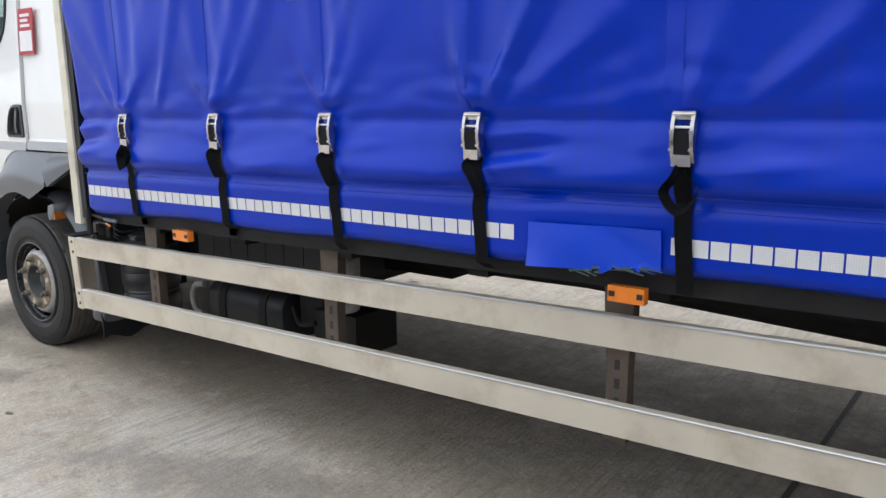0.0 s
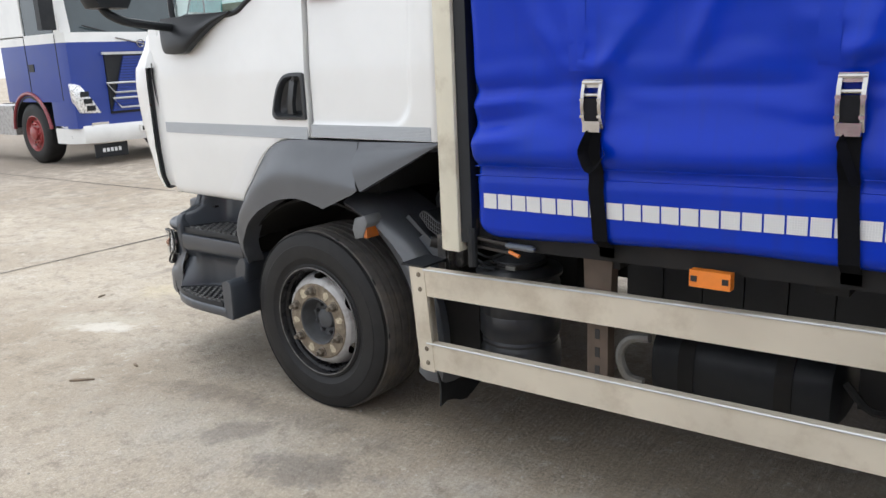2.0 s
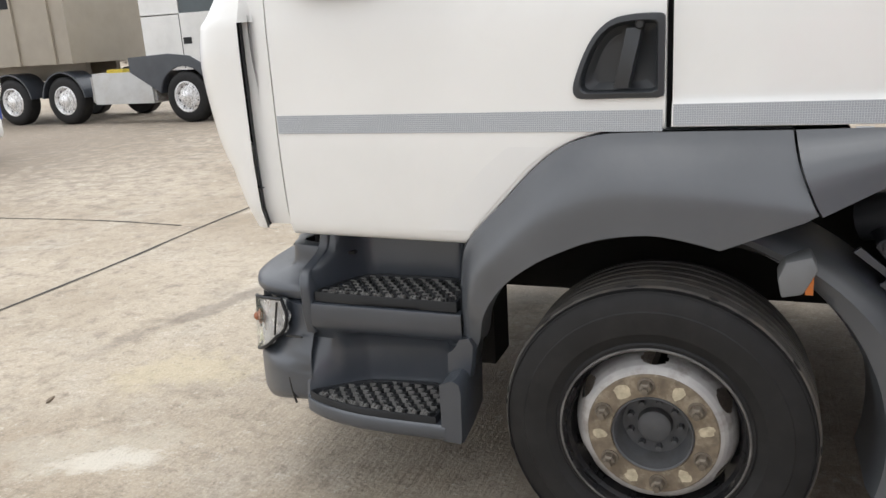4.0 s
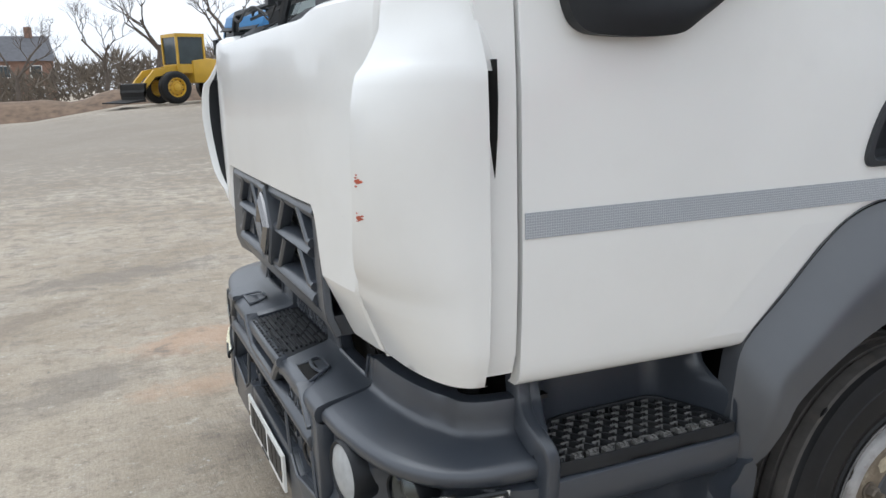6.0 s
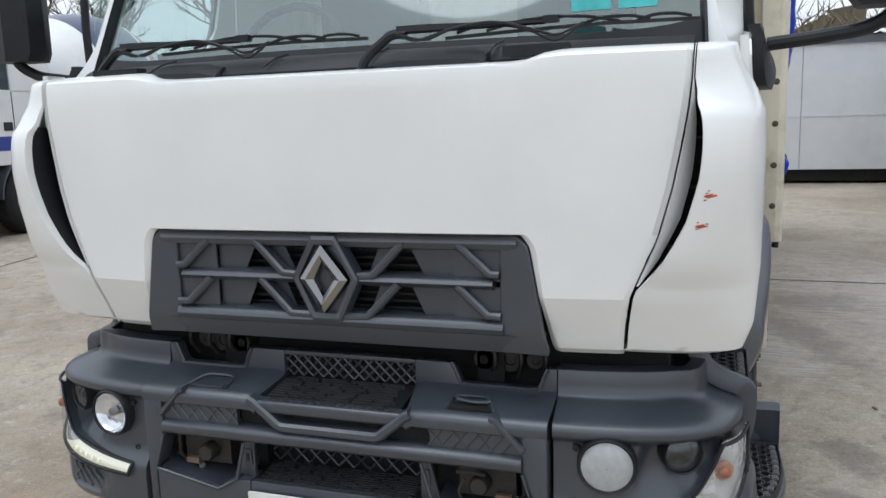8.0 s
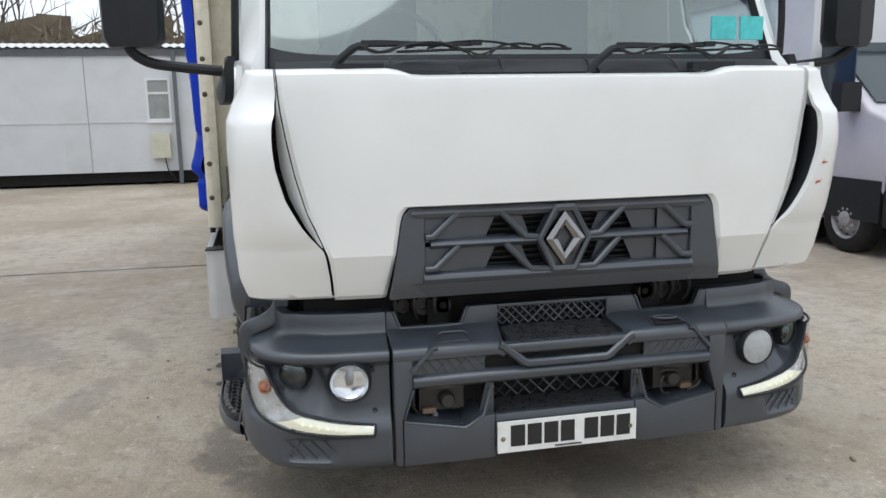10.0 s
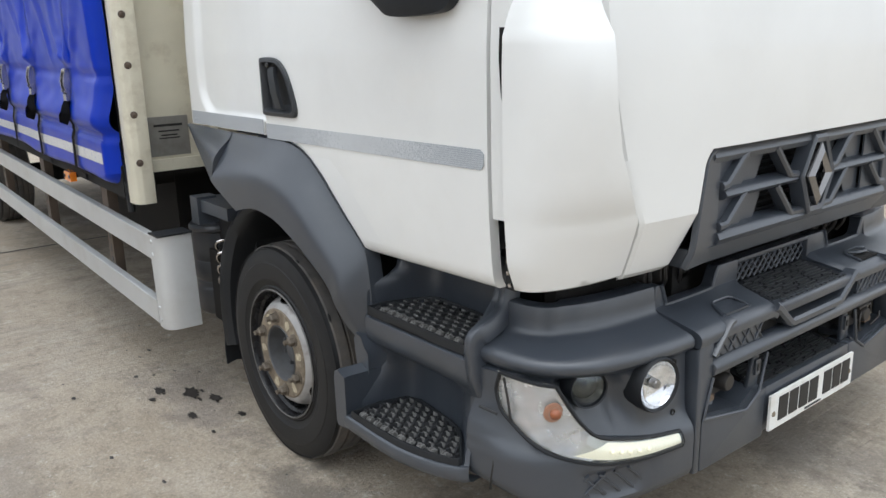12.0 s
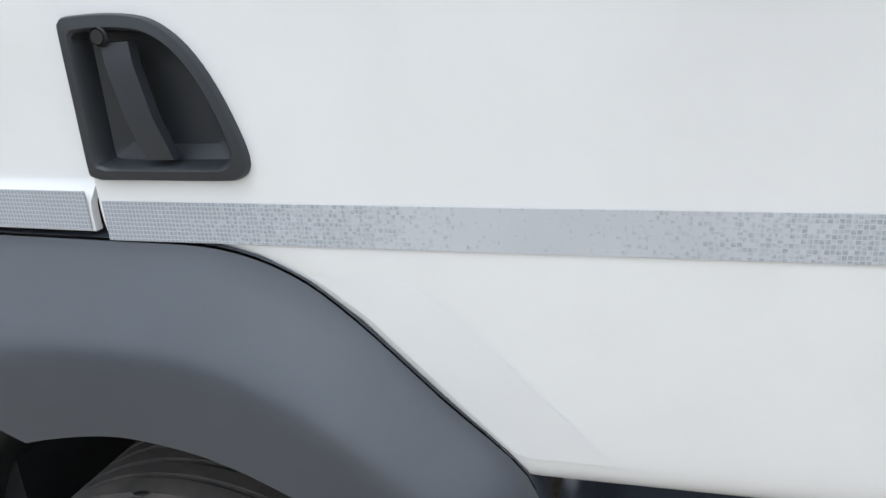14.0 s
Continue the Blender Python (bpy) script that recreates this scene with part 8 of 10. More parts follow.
def side_guard(s):
    y = -0.022 if s < 0 else 2.612
    mat = ALU if s < 0 else ALUCLEAN
    inn = lambda d: y - s * d
    guard = new("side_guard")
    guard.parent = LORRY
    guard.matrix_parent_inverse = BASE[LORRY.name]
    tagged(guard, "weathered aluminium two-rail side guard" if s < 0 else "dull aluminium two-rail side guard")
    far = 4.75
    for z0, z1 in ((0.643, 0.744), (0.366, 0.468)):
        bm = bmesh.new()
        sect = [(0.0, 0), (0.028, 0), (0.028, 1), (0.0, 1)]
        loft(bm, [[(x, inn(d), (z0 if k == 0 else z1) + 1.4 * up(x)) for d, k in sect] for x in steps(0.70, far, 10)])
        rail = part("rail", soften(bm, 0.0035), mat, guard)
        bm = bmesh.new()
        tube(bm, [(x, inn(-0.001), z1 - 0.004 + 1.4 * up(x)) for x in steps(0.70, far, 6)], 0.0035, 6)
        part("rail_lip", bm, ALUCLEAN, guard)
    bm = bmesh.new()
    top = [(0.705, 0.0), (0.655, 0.0), (0.63, 0.008), (0.613, 0.028), (0.606, 0.055), (0.606, 0.14), (0.618, 0.14), (0.619, 0.06), (0.628, 0.035), (0.642, 0.020), (0.66, 0.012), (0.705, 0.012)]
    lean = 0.030 if s < 0 else -0.02
    loft(bm, [[(x + lean * (0.735 - z) / 0.38, inn(d) - (-s) * 0.002, z) for x, d in top] for z in (0.360, 0.749)])
    end = part("end_piece", bm, mat, guard)
    for z in (0.722, 0.668, 0.445, 0.392):
        bm = bmesh.new()
        lathe(bm, [(0.0, 0.006), (0.007, 0.005), (0.010, 0.0)], 12, Matrix.Translation((0.678 + lean * (0.735 - z) / 0.38, y + s * 0.001, z)) @ Euler((radians(90) * (1 if s < 0 else -1), 0, 0)).to_matrix().to_4x4())
        part("rivet", bm, RUST if s < 0 else ALUCLEAN, end)
    bm = boxes([(0.60, 0.706, *sorted((inn(-0.002), inn(0.14))), 0.748, 0.755)], 0.003)
    part("end_cap", bm, BLACK, end)
    for x in (1.37, 2.57, 3.78, 4.68):
        bm = bmesh.new()
        u = up(x)
        loft(bm, [[(x - w, inn(a), z), (x + w, inn(a), z), (x + w, inn(0.075), z), (x - w, inn(0.075), z)] for z, a, w in ((0.36 + u, 0.03, 0.035), (0.62 + u, 0.03, 0.035), (0.75 + u, 0.03, 0.045), (0.93 + u, 0.03, 0.05))])
        post = part("guard_post", soften(bm, 0.004, 1), STEEL, guard)
        for z in (0.47, 0.53, 0.59):
            part("slot", boxes([(x - 0.008, x + 0.008, *sorted((inn(0.0285), inn(0.032))), z + u, z + u + 0.032)]), INK, post)


body()
curtain(-1)
curtain(1)
side_guard(-1)
side_guard(1)


# ---------------------------------------------------------------- other vehicles in the yard
def paint(name, color, rough=0.35):
    return material(name, color, rough, vary=0.06, scale=3, coat=0.3, stain=tuple(0.7 * c + 0.03 for c in color), stain_scale=2, stain_amount=0.35)


YBLUE = paint("deep_blue_lorry_paint", (0.018, 0.045, 0.26))
YWHITE = paint("white_lorry_paint", (0.74, 0.74, 0.72))
YTEAL = paint("sky_blue_lorry_paint", (0.015, 0.15, 0.36))
YRED = paint("dark_red_grille_paint", (0.22, 0.02, 0.03))
YVIOLET = paint("violet_blue_lorry_paint", (0.035, 0.05, 0.28))
YNAVY = paint("dark_navy_drum_paint", (0.012, 0.025, 0.095))
YGREY = paint("grey_van_paint", (0.55, 0.53, 0.56))
YPINK = paint("magenta_van_paint", (0.50, 0.02, 0.16))
YORANGE = paint("orange_drum_paint", (0.55, 0.22, 0.03))
YBEIGE = paint("dusty_beige_trailer_paint", (0.34, 0.30, 0.24), 0.6)
DARKGLASS = material("dark_vehicle_glass", (0.03, 0.045, 0.05), 0.05, vary=0.2, scale=2, spec=0.8)


def road_wheel(owner, x, y, face, R=0.5, rim_mat=None):
    """A heavy wheel under a vehicle; face -1 or 1: the side it shows."""
    w = new("wheel")
    w.parent = owner
    out = Euler((radians(90), 0, 0)).to_matrix().to_4x4()
    bm = bmesh.new()
    lathe(bm, [(0.29, -0.02), (0.30, 0.0), (0.40, 0.012), (0.47, -0.01), (0.495, -0.04), (0.50, -0.06), (0.50, -0.26), (0.47, -0.30), (0.29, -0.30)], 40, out @ Matrix.Scale(R / 0.5, 4))
    part("tyre", bm, RUBBER, w)
    bm = bmesh.new()
    lathe(bm, [(0.30, 0.0), (0.285, 0.005), (0.27, -0.02), (0.25, -0.07), (0.20, -0.05), (0.185, -0.02), (0.12, -0.015), (0.11, 0.03), (0.06, 0.045), (0.001, 0.045)], 32, out @ Matrix.Scale(R / 0.5, 4))
    for k in range(10):
        a = 2 * math.pi * k / 10
        lathe(bm, [(0.0, 0.012), (0.014, 0.01), (0.016, -0.02)], 8, out @ Matrix.Translation((0.155 * math.cos(a) * R / 0.5, 0.155 * math.sin(a) * R / 0.5, 0)))
    rim = part("rim", bm, rim_mat or RIM, w)
    for k in range(10):
        a = 2 * math.pi * (k + 0.5) / 10
        bm = bmesh.new()
        lathe(bm, [(0.0, 0.0), (0.022, 0.0)], 10, out @ Matrix.Scale(R / 0.5, 4) @ Matrix.Translation((0.225 * math.cos(a), 0.225 * math.sin(a), -0.052)) @ Matrix.Rotation(a, 4, "Z") @ Matrix.Rotation(-0.38, 4, "Y"))
        part("hand_hole", bm, INK, rim)
    w.matrix_basis = Matrix.Translation((x, y, R)) @ Matrix.Rotation(0 if face < 0 else math.pi, 4, "Z")
    return w


def yard_lorry(label, upper, lower, grille_mat, at, heading, height=3.0, length=2.1, roof=0.0, bars="mesh", axles=(1.35, 4.2), rear=7.0, stripe=None, visor=BLACK, rims=None, skirt=None, load=None, bumper_mat=None, bumper_top=0.80):
    """A cab-over lorry; local front faces -x at x = 0, centre line y = 0. heading: degrees that it is turned."""
    v = thing("parked_lorry", (0, 0, 0), label, "lorry", "lorries parked in the yard")
    belt, top, W = 1.95, height, 1.24
    # lower cab: front mask and sides in one shell
    def section(z):
        lean = 0.02 + 0.16 * max(0.0, z - belt)
        return lean
    def ring(z, w=W, ln=length):
        x = section(z)
        return [(x + 0.16, -w, z), (x + 0.05, -w + 0.05, z), (x, -w + 0.20, z), (x - 0.05, -w * 0.4, z), (x - 0.05, w * 0.4, z), (x, w - 0.20, z), (x + 0.05, w - 0.05, z), (x + 0.16, w, z), (ln, w, z), (ln, -w, z)]
    bm = bmesh.new()
    loft(bm, [ring(z) for z in (1.02, 1.2, 1.6, belt - 0.03)])
    part("cab_mask", bm, lower, v)
    bm = bmesh.new()
    loft(bm, [ring(z, W, 0.70) for z in (bumper_top - 0.04, 0.90, 1.03)])
    part("lamp_panel", bm, lower, v)
    bm = bmesh.new()
    loft(bm, [ring(belt - 0.03), ring(belt + 0.12)])
    part("belt_panel", bm, upper, v)
    # pillars and roof over glass
    zt = top - 0.35
    bm = bmesh.new()
    xs0, xs1 = section(belt + 0.12), section(zt)
    for s in (-1, 1):
        loft(bm, [[(section(z) + 0.04, s * (W - 0.16), z), (section(z) + 0.10, s * (W - 0.02), z), (section(z) + 0.26, s * W, z), (section(z) + 0.24, s * (W - 0.06), z)] for z in (belt + 0.1, zt)])
        loft(bm, [[(length * 0.60, s * W, z), (length, s * W, z), (length, s * (W - 0.05), z), (length * 0.60, s * (W - 0.05), z)] for z in (belt + 0.1, zt)])
    loft(bm, [[(x + section(z), y, z) for x, y in ((0.20, -W), (0.0, -W + 0.2), (-0.04, 0), (0.0, W - 0.2), (0.20, W))] + [(length, W, z), (length, -W, z)] for z in (zt, zt + 0.12)])
    loft(bm, [[(section(zt) + dx + 0.20 * k, -W + 0.06 * k, z), (section(zt) + dx, -W + 0.25, z), (section(zt) + dx - 0.04, 0, z), (section(zt) + dx, W - 0.25, z), (section(zt) + dx + 0.20 * k, W - 0.06 * k, z), (length, W - 0.06 * k, z), (length, -W + 0.06 * k, z)] for z, dx, k in ((zt + 0.12, 0.02, 0.5), (top - 0.05 + roof * 0.4, 0.10, 0.8), (top + roof * 0.9, 0.35 + 0.3 * roof, 1), (top + roof, 0.55 + 0.5 * roof, 1.3))])
    part("cab_roof", soften(bm, 0.02, 1), upper, v)
    bm = boxes([(length - 0.06, length, -W + 0.02, W - 0.02, 1.0, top - 0.05)])
    part("cab_back", bm, upper, v)
    bm = bmesh.new()
    sheet(bm, lambda y, z: (section(z) + 0.015 + 0.10 * abs(y / W) ** 3, y, z), steps(-W + 0.12, W - 0.12, 10), steps(belt + 0.10, zt + 0.02, 4), 0.01)
    part("windscreen", bm, DARKGLASS, v)
    for s in (-1, 1):
        bm = boxes([(section(zt) + 0.2, length * 0.62, *sorted((s * (W - 0.02), s * (W - 0.03))), belt + 0.05, zt)])
        part("side_window", bm, DARKGLASS, v)
        for gx in (0.30, length * 0.60):
            bm = bmesh.new()
            tube(bm, [(gx, s * (W + 0.001), 1.05), (gx, s * (W + 0.001), belt + 0.1)], 0.008, 5)
            part("door_gap", bm, INK, v)
        bm = boxes([(length * 0.50, length * 0.58, *sorted((s * W, s * (W + 0.012))), 1.50, 1.62)], 0.004)
        part("door_handle", bm, BLACK, v)
        # mirror
        bm = boxes([(-0.02, 0.12, *sorted((s * (W + 0.10), s * (W + 0.32))), belt + 0.15, belt + 0.75)], 0.04, 3)
        tube(bm, [(0.2, s * W, belt + 0.7), (0.06, s * (W + 0.2), belt + 0.8)], 0.02, 6)
        part("mirror", bm, BLACK, v)
        # headlamp
        bm = bmesh.new()
        prism(bm, [(s * 0.80, 0.82), (s * 1.14, 0.84), (s * 1.21, 1.02), (s * 1.22, 1.30), (s * 1.10, 1.27), (s * 0.92, 1.02)], "x", -0.005, 0.14)
        lamp = part("headlamp", soften(bm, 0.015), SILVER, v)
        for k in range(3):
            bm = boxes([(-0.012, 0.02, *sorted((s * (0.90 + 0.04 * k), s * (1.04 + 0.04 * k))), 0.87 + 0.11 * k, 0.95 + 0.11 * k)], 0.012, 2)
            part("lamp_cell", bm, BLACK, lamp)
        bm = boxes([(-0.01, 0.10, *sorted((s * 0.66, s * 1.0)), 0.58, 0.68)], 0.01)
        part("fog_lamp", bm, LAMPBOWL, v)
        # steps and arch
        bm = boxes([(0.25, 0.75, *sorted((s * (W - 0.18), s * (W - 0.02))), z, z + 0.05) for z in (0.45, 0.75, 1.0)], 0.01)
        part("cab_step", bm, BLACK, v)
        bm = bmesh.new()
        sheet(bm, lambda a, y: (axles[0] + 0.62 * math.cos(a), s * y, 0.5 + 0.62 * math.sin(a)), steps(0.15, math.pi - 0.15, 14), [W - 0.5, W + 0.01], 0.03)
        part("wheel_arch", bm, skirt or BLACK, v)
        for ax in axles:
            road_wheel(v, ax, s * (W + 0.0), s, 0.5, rims)
        bm = boxes([(axles[0] + 0.75, axles[1] - 0.75, *sorted((s * 0.75, s * (W - 0.03))), 0.45, 0.95)], 0.03)
        part("side_tank", bm, RIM, v)
    if stripe:
        bm = bmesh.new()
        loft(bm, [[(p[0] * 1.0 - (0.004 if p[0] < 1 else 0), p[1] * 1.004, z) for p in ring(1.35)] for z in (1.22, 1.42)], True, False)
        part("paint_stripe", bm, stripe, v)
    # bumper
    bm = bmesh.new()
    loft(bm, [[(0.30, -W, z), (0.02 + d, -W + 0.12, z), (-0.10 + d, -W + 0.42, z), (-0.13 + d, 0, z), (-0.10 + d, W - 0.42, z), (0.02 + d, W - 0.12, z), (0.30, W, z), (0.7, W, z), (0.7, -W, z)] for z, d in ((0.36, 0.03), (0.42, 0.0), (bumper_top - 0.06, 0.0), (bumper_top, 0.03))])
    part("bumper", soften(bm, 0.012, 1), bumper_mat or lower, v)
    # grille
    bm = boxes([(-0.045, 0.05, -0.66, 0.66, 0.80, 1.72)], 0.02)
    g = part("grille", bm, BLACK, v)
    rows = {"mesh": 20, "bars": 6, "plain": 4}[bars]
    for k in range(rows):
        z = 0.84 + 0.86 * k / rows
        bm = boxes([(-0.075, -0.03, -0.64 + 0.015 * k, 0.64 - 0.015 * k, z, z + (0.10 if bars != "mesh" else 0.036))], 0.006, 1)
        part("grille_bar", bm, grille_mat, g)
    # windscreen wipers, visor, marker lamps, plate
    for y in (-0.5, 0.35):
        bm = bmesh.new()
        tube(bm, [(section(belt) - 0.01, y, belt + 0.08), (section(belt + 0.2) - 0.01, y + 0.55, belt + 0.22)], 0.012, 5)
        part("wiper", bm, BLACK, v)
    if visor:
        bm = bmesh.new()
        loft(bm, [[(section(zt) - 0.18, y, zt - 0.05), (section(zt) + 0.05, y, zt + 0.12), (section(zt) + 0.06, y, zt + 0.09), (section(zt) - 0.16, y, zt - 0.08)] for y in (-W + 0.15, W - 0.15)])
        part("sun_visor", bm, visor, v)
    bm = boxes([(-0.145, -0.13, -0.26, 0.26, 0.48, 0.59)], 0.003)
    plate = part("number_plate", bm, PLATE, v)
    bm = boxes([(-0.149, -0.144, -0.22 + 0.065 * k, -0.17 + 0.065 * k, 0.50, 0.57) for k in range(7)])
    part("character_bar", bm, INK, plate)
    # chassis
    bm = boxes([(0.4, rear, -0.42, -0.34, 0.62, 0.88), (0.4, rear, 0.34, 0.42, 0.62, 0.88), (1.0, 2.2, -0.35, 0.35, 0.5, 1.0)], 0.0)
    part("chassis", bm, DARK, v)
    if load:
        load(v, length, rear)
    v.matrix_basis = Matrix.Translation((*at, rise(*at))) @ Matrix.Rotation(radians(heading), 4, "Z")
    return v


def box_load(mat, z1=3.6):
    def make(v, length, rear):
        bm = boxes([(length + 0.12, rear, -1.25, 1.25, 1.05, z1)], 0.03)
        part("load_box", bm, mat, v)
    return make


def mixer_load(colors, tilt=11, marks=(0.22, 0.36, 0.62, 0.76), base=1.95, fat=1.0):
    """A banded drum on a sloping axle with its stand, chute and rear board."""
    def make(v, length, rear):
        m = Matrix.Translation((length + 0.55, 0, base)) @ Matrix.Rotation(radians(90 - tilt), 4, "Y")
        prof = [(0.25, 0.0), (0.75, 0.12), (1.05, 0.55), (1.20, 1.2), (1.20, 2.1), (1.05, 2.8), (0.80, 3.4), (0.55, 3.9), (0.52, 4.0)]
        line = smooth_line([(r, a, 0) for r, a in prof], 8)
        n = len(line)
        cuts = [0, *(int(n * q) for q in marks), n - 1]
        for i, (a, b) in enumerate(zip(cuts, cuts[1:])):
            bm = bmesh.new()
            lathe(bm, [(p.x * fat, p.y) for p in line[a : b + 1]], 40, m)
            part("drum_band", bm, colors[i % len(colors)], v)
        bm = boxes([(length + 0.3, length + 0.6, -0.7, 0.7, 0.88, 1.7), (rear - 1.1, rear - 0.8, -0.7, 0.7, 0.88, 2.2), (length + 0.3, rear, -1.0, 1.0, 0.88, 1.0)], 0.02)
        part("drum_stand", bm, GREY, v)
        bm = bmesh.new()
        loft(bm, [[(rear - 0.7 + 0.7 * t, -0.25, 2.6 - 1.2 * t), (rear - 0.7 + 0.7 * t, 0.25, 2.6 - 1.2 * t), (rear - 0.6 + 0.7 * t, 0.30, 2.75 - 1.2 * t), (rear - 0.6 + 0.7 * t, -0.30, 2.75 - 1.2 * t)] for t in (0, 1)])
        part("chute", bm, YGREY, v)
        for s in (-1, 1):
            bm = bmesh.new()
            for k in range(2):
                tube(bm, [(rear - 0.95, s * (0.85 + 0.2 * k), 0.9), (rear - 0.75, s * (0.85 + 0.2 * k), 2.9)], 0.02, 6)
            for k in range(7):
                tube(bm, [(rear - 0.93 + 0.028 * k, s * 0.85, 1.1 + 0.28 * k), (rear - 0.93 + 0.028 * k, s * 1.05, 1.1 + 0.28 * k)], 0.012, 5)
            part("ladder", bm, ALUCLEAN, v)
            bm = bmesh.new()
            sheet(bm, lambda a, y: (rear - 1.45 + 1.25 * math.cos(a) * 0.95, s * y, 0.55 + 0.62 * math.sin(a)), steps(0.1, math.pi - 0.1, 16), [0.70, 1.26], 0.03)
            part("rear_mudguard", bm, GREY, v)
    return make


def yard():
    # blue and white tractor unit that faces the white cab
    a = yard_lorry("blue and white tractor unit with a white bumper and red wheels", YWHITE, YBLUE, YBLUE, (-9.75, 5.35), 180, 3.2, 2.2, 0.5, "mesh", (1.45, 5.1), 6.2, rims=paint("red_wheel_paint", (0.25, 0.03, 0.03)), bumper_mat=YWHITE, visor=None, bumper_top=0.64)
    for z, hw in ((1.18, 0.60), (0.94, 0.52)):
        bm = bmesh.new()
        pts = [(-0.085, -hw - 0.10, z + 0.10), (-0.085, hw + 0.10, z + 0.10), (-0.085, hw - 0.02, z - 0.05), (-0.085, -hw + 0.02, z - 0.05), (-0.085, -hw - 0.10, z + 0.10)]
        tube(bm, pts, 0.016, 6)
        part("chrome_trim", bm, ALUCLEAN, a)
    bm = boxes([(-0.10, -0.06, -0.72, 0.72, 1.72, 1.76)], 0.008)
    part("chrome_trim", bm, ALUCLEAN, a)
    bm = bmesh.new()
    tube(bm, [(-0.04, -0.42, 1.80), (-0.04, 0.42, 1.98)], 0.012, 6)
    lathe(bm, [(0.05, 0.0), (0.06, 0.01), (0.07, 0.0)], 20, Matrix.Translation((-0.05, 0, 1.89)) @ Euler((0, radians(-90), 0)).to_matrix().to_4x4())
    part("badge", bm, DULLCHROME, a)
    for y in (-0.62, 0.72):
        bm = boxes([(0.0, 0.02, y - 0.28, y + 0.28, 0.12, 0.34)], 0.005)
        flap = part("mud_flap", bm, BLACK, a)
        bm = boxes([(-0.006, 0.001, y - 0.16 + 0.068 * k, y - 0.115 + 0.068 * k, 0.205, 0.265) for k in range(5)])
        part("badge_bar", bm, PAPER, flap)
    bm = bmesh.new()
    tube(bm, smooth_line([(1.45 + 0.66 * math.cos(t), 1.255, 0.5 + 0.66 * math.sin(t)) for t in steps(0.1, 3.0, 12)], 2), 0.03, 6)
    part("arch_trim", bm, YRED, a)

    # white tractor with a tipping trailer behind it
    t = yard_lorry("white tractor unit coupled to a dusty tipping trailer", YWHITE, YWHITE, BLACK, (-8.75, 12.3), 180, 3.2, 2.3, 0.4, "bars", (1.45, 4.6), 6.6, rims=SILVER, skirt=GREY)
    road_wheel(t, 6.1, -1.24, -1, 0.5, SILVER)
    road_wheel(t, 6.1, 1.24, 1, 0.5, SILVER)
    for s in (-1, 1):
        for ax in (4.6, 6.1):
            bm = bmesh.new()
            sheet(bm, lambda q, y: (ax + 0.60 * math.cos(q), s * y, 0.5 + 0.60 * math.sin(q)), steps(0.1, math.pi - 0.1, 14), [0.75, 1.27], 0.03)
            part("rear_mudguard", bm, GREY, t)
        bm = bmesh.new()
        arc = [(1.45 + 0.60 * math.cos(q), 0.5 + 0.60 * math.sin(q)) for q in steps(0.15, math.pi - 0.35, 14)]
        rim = [(2.75, 1.02), (2.75, 1.30), (1.75, 1.34), (1.25, 1.28), (0.85, 1.05), (0.66, 0.70)]
        prism(bm, [*arc, *rim[::-1]], "y", *sorted((s * 1.235, s * 1.265)))
        part("arch_skirt", bm, GREY, t)
        bm = boxes([(2.25, 3.75, *sorted((s * 0.8, s * 1.26)), 0.40, 1.02)], 0.03)
        part("locker", bm, ALUCLEAN, t)
    bm = boxes([(3.0, 3.4, 0.9, 1.2, 1.02, 1.09)], 0.02)
    part("yellow_cover", bm, paint("yellow_paint", (0.55, 0.42, 0.03)), t)
    trailer = thing("tipping_trailer", (0, 0, 0), "dusty beige ribbed tipping trailer", "trailer")
    bm = boxes([(4.2, 13.5, -1.25, 1.25, 1.25, 2.9)], 0.02)
    part("tub", bm, YBEIGE, trailer)
    for k in range(9):
        for y0 in (-1.30, 1.25):
            part("tub_rib", boxes([(4.6 + k, 4.72 + k, y0, y0 + 0.05, 1.25, 2.9)], 0.01), YBEIGE, trailer)
    bm = boxes([(4.2, 13.5, -1.29, 1.29, 2.85, 3.0), (4.6, 13.3, -0.5, -0.38, 0.9, 1.25), (4.6, 13.3, 0.38, 0.5, 0.9, 1.25)], 0.01)
    part("trailer_rail", bm, YBEIGE, trailer)
    for ax in (10.2, 11.5, 12.8):
        for s in (-1, 1):
            road_wheel(trailer, ax, s * 1.24, s, 0.5)
    trailer.matrix_basis = Matrix.Translation((-8.75, 12.3, 0)) @ Matrix.Rotation(math.pi, 4, "Z")

    # the row that backs onto the far side, fronts towards the lane
    yard_lorry("sky-blue tractor unit with a dark red grille", YTEAL, YTEAL, YRED, (4.0, 31.4), 27, 3.4, 2.3, 0.4, "bars", (1.4, 5.0), 7)
    yard_lorry("small white and blue lorry with a box body", YWHITE, YBLUE, YBLUE, (4.3, 28.2), 27, 2.3, 1.7, 0, "plain", (1.0, 3.6), 6.5, visor=None, load=box_load(YWHITE, 3.2))
    yard_lorry("tall violet-blue tractor unit with a white mask", YVIOLET, YWHITE, BLACK, (3.8, 19.9), 25, 3.4, 2.3, 0.6, "bars", (1.4, 5.0), 7.5, bumper_mat=YBLUE)
    yard_lorry("white mixer lorry with a blue stripe and blue and orange drum", YWHITE, YWHITE, BLACK, (3.4, 16.9), 25, 3.0, 1.9, 0, "bars", (1.35, 5.2), 8.4, stripe=YBLUE, visor=YGREY, bumper_mat=BLACK, load=mixer_load([YBLUE, YBLUE, YORANGE, YBLUE, YORANGE]))
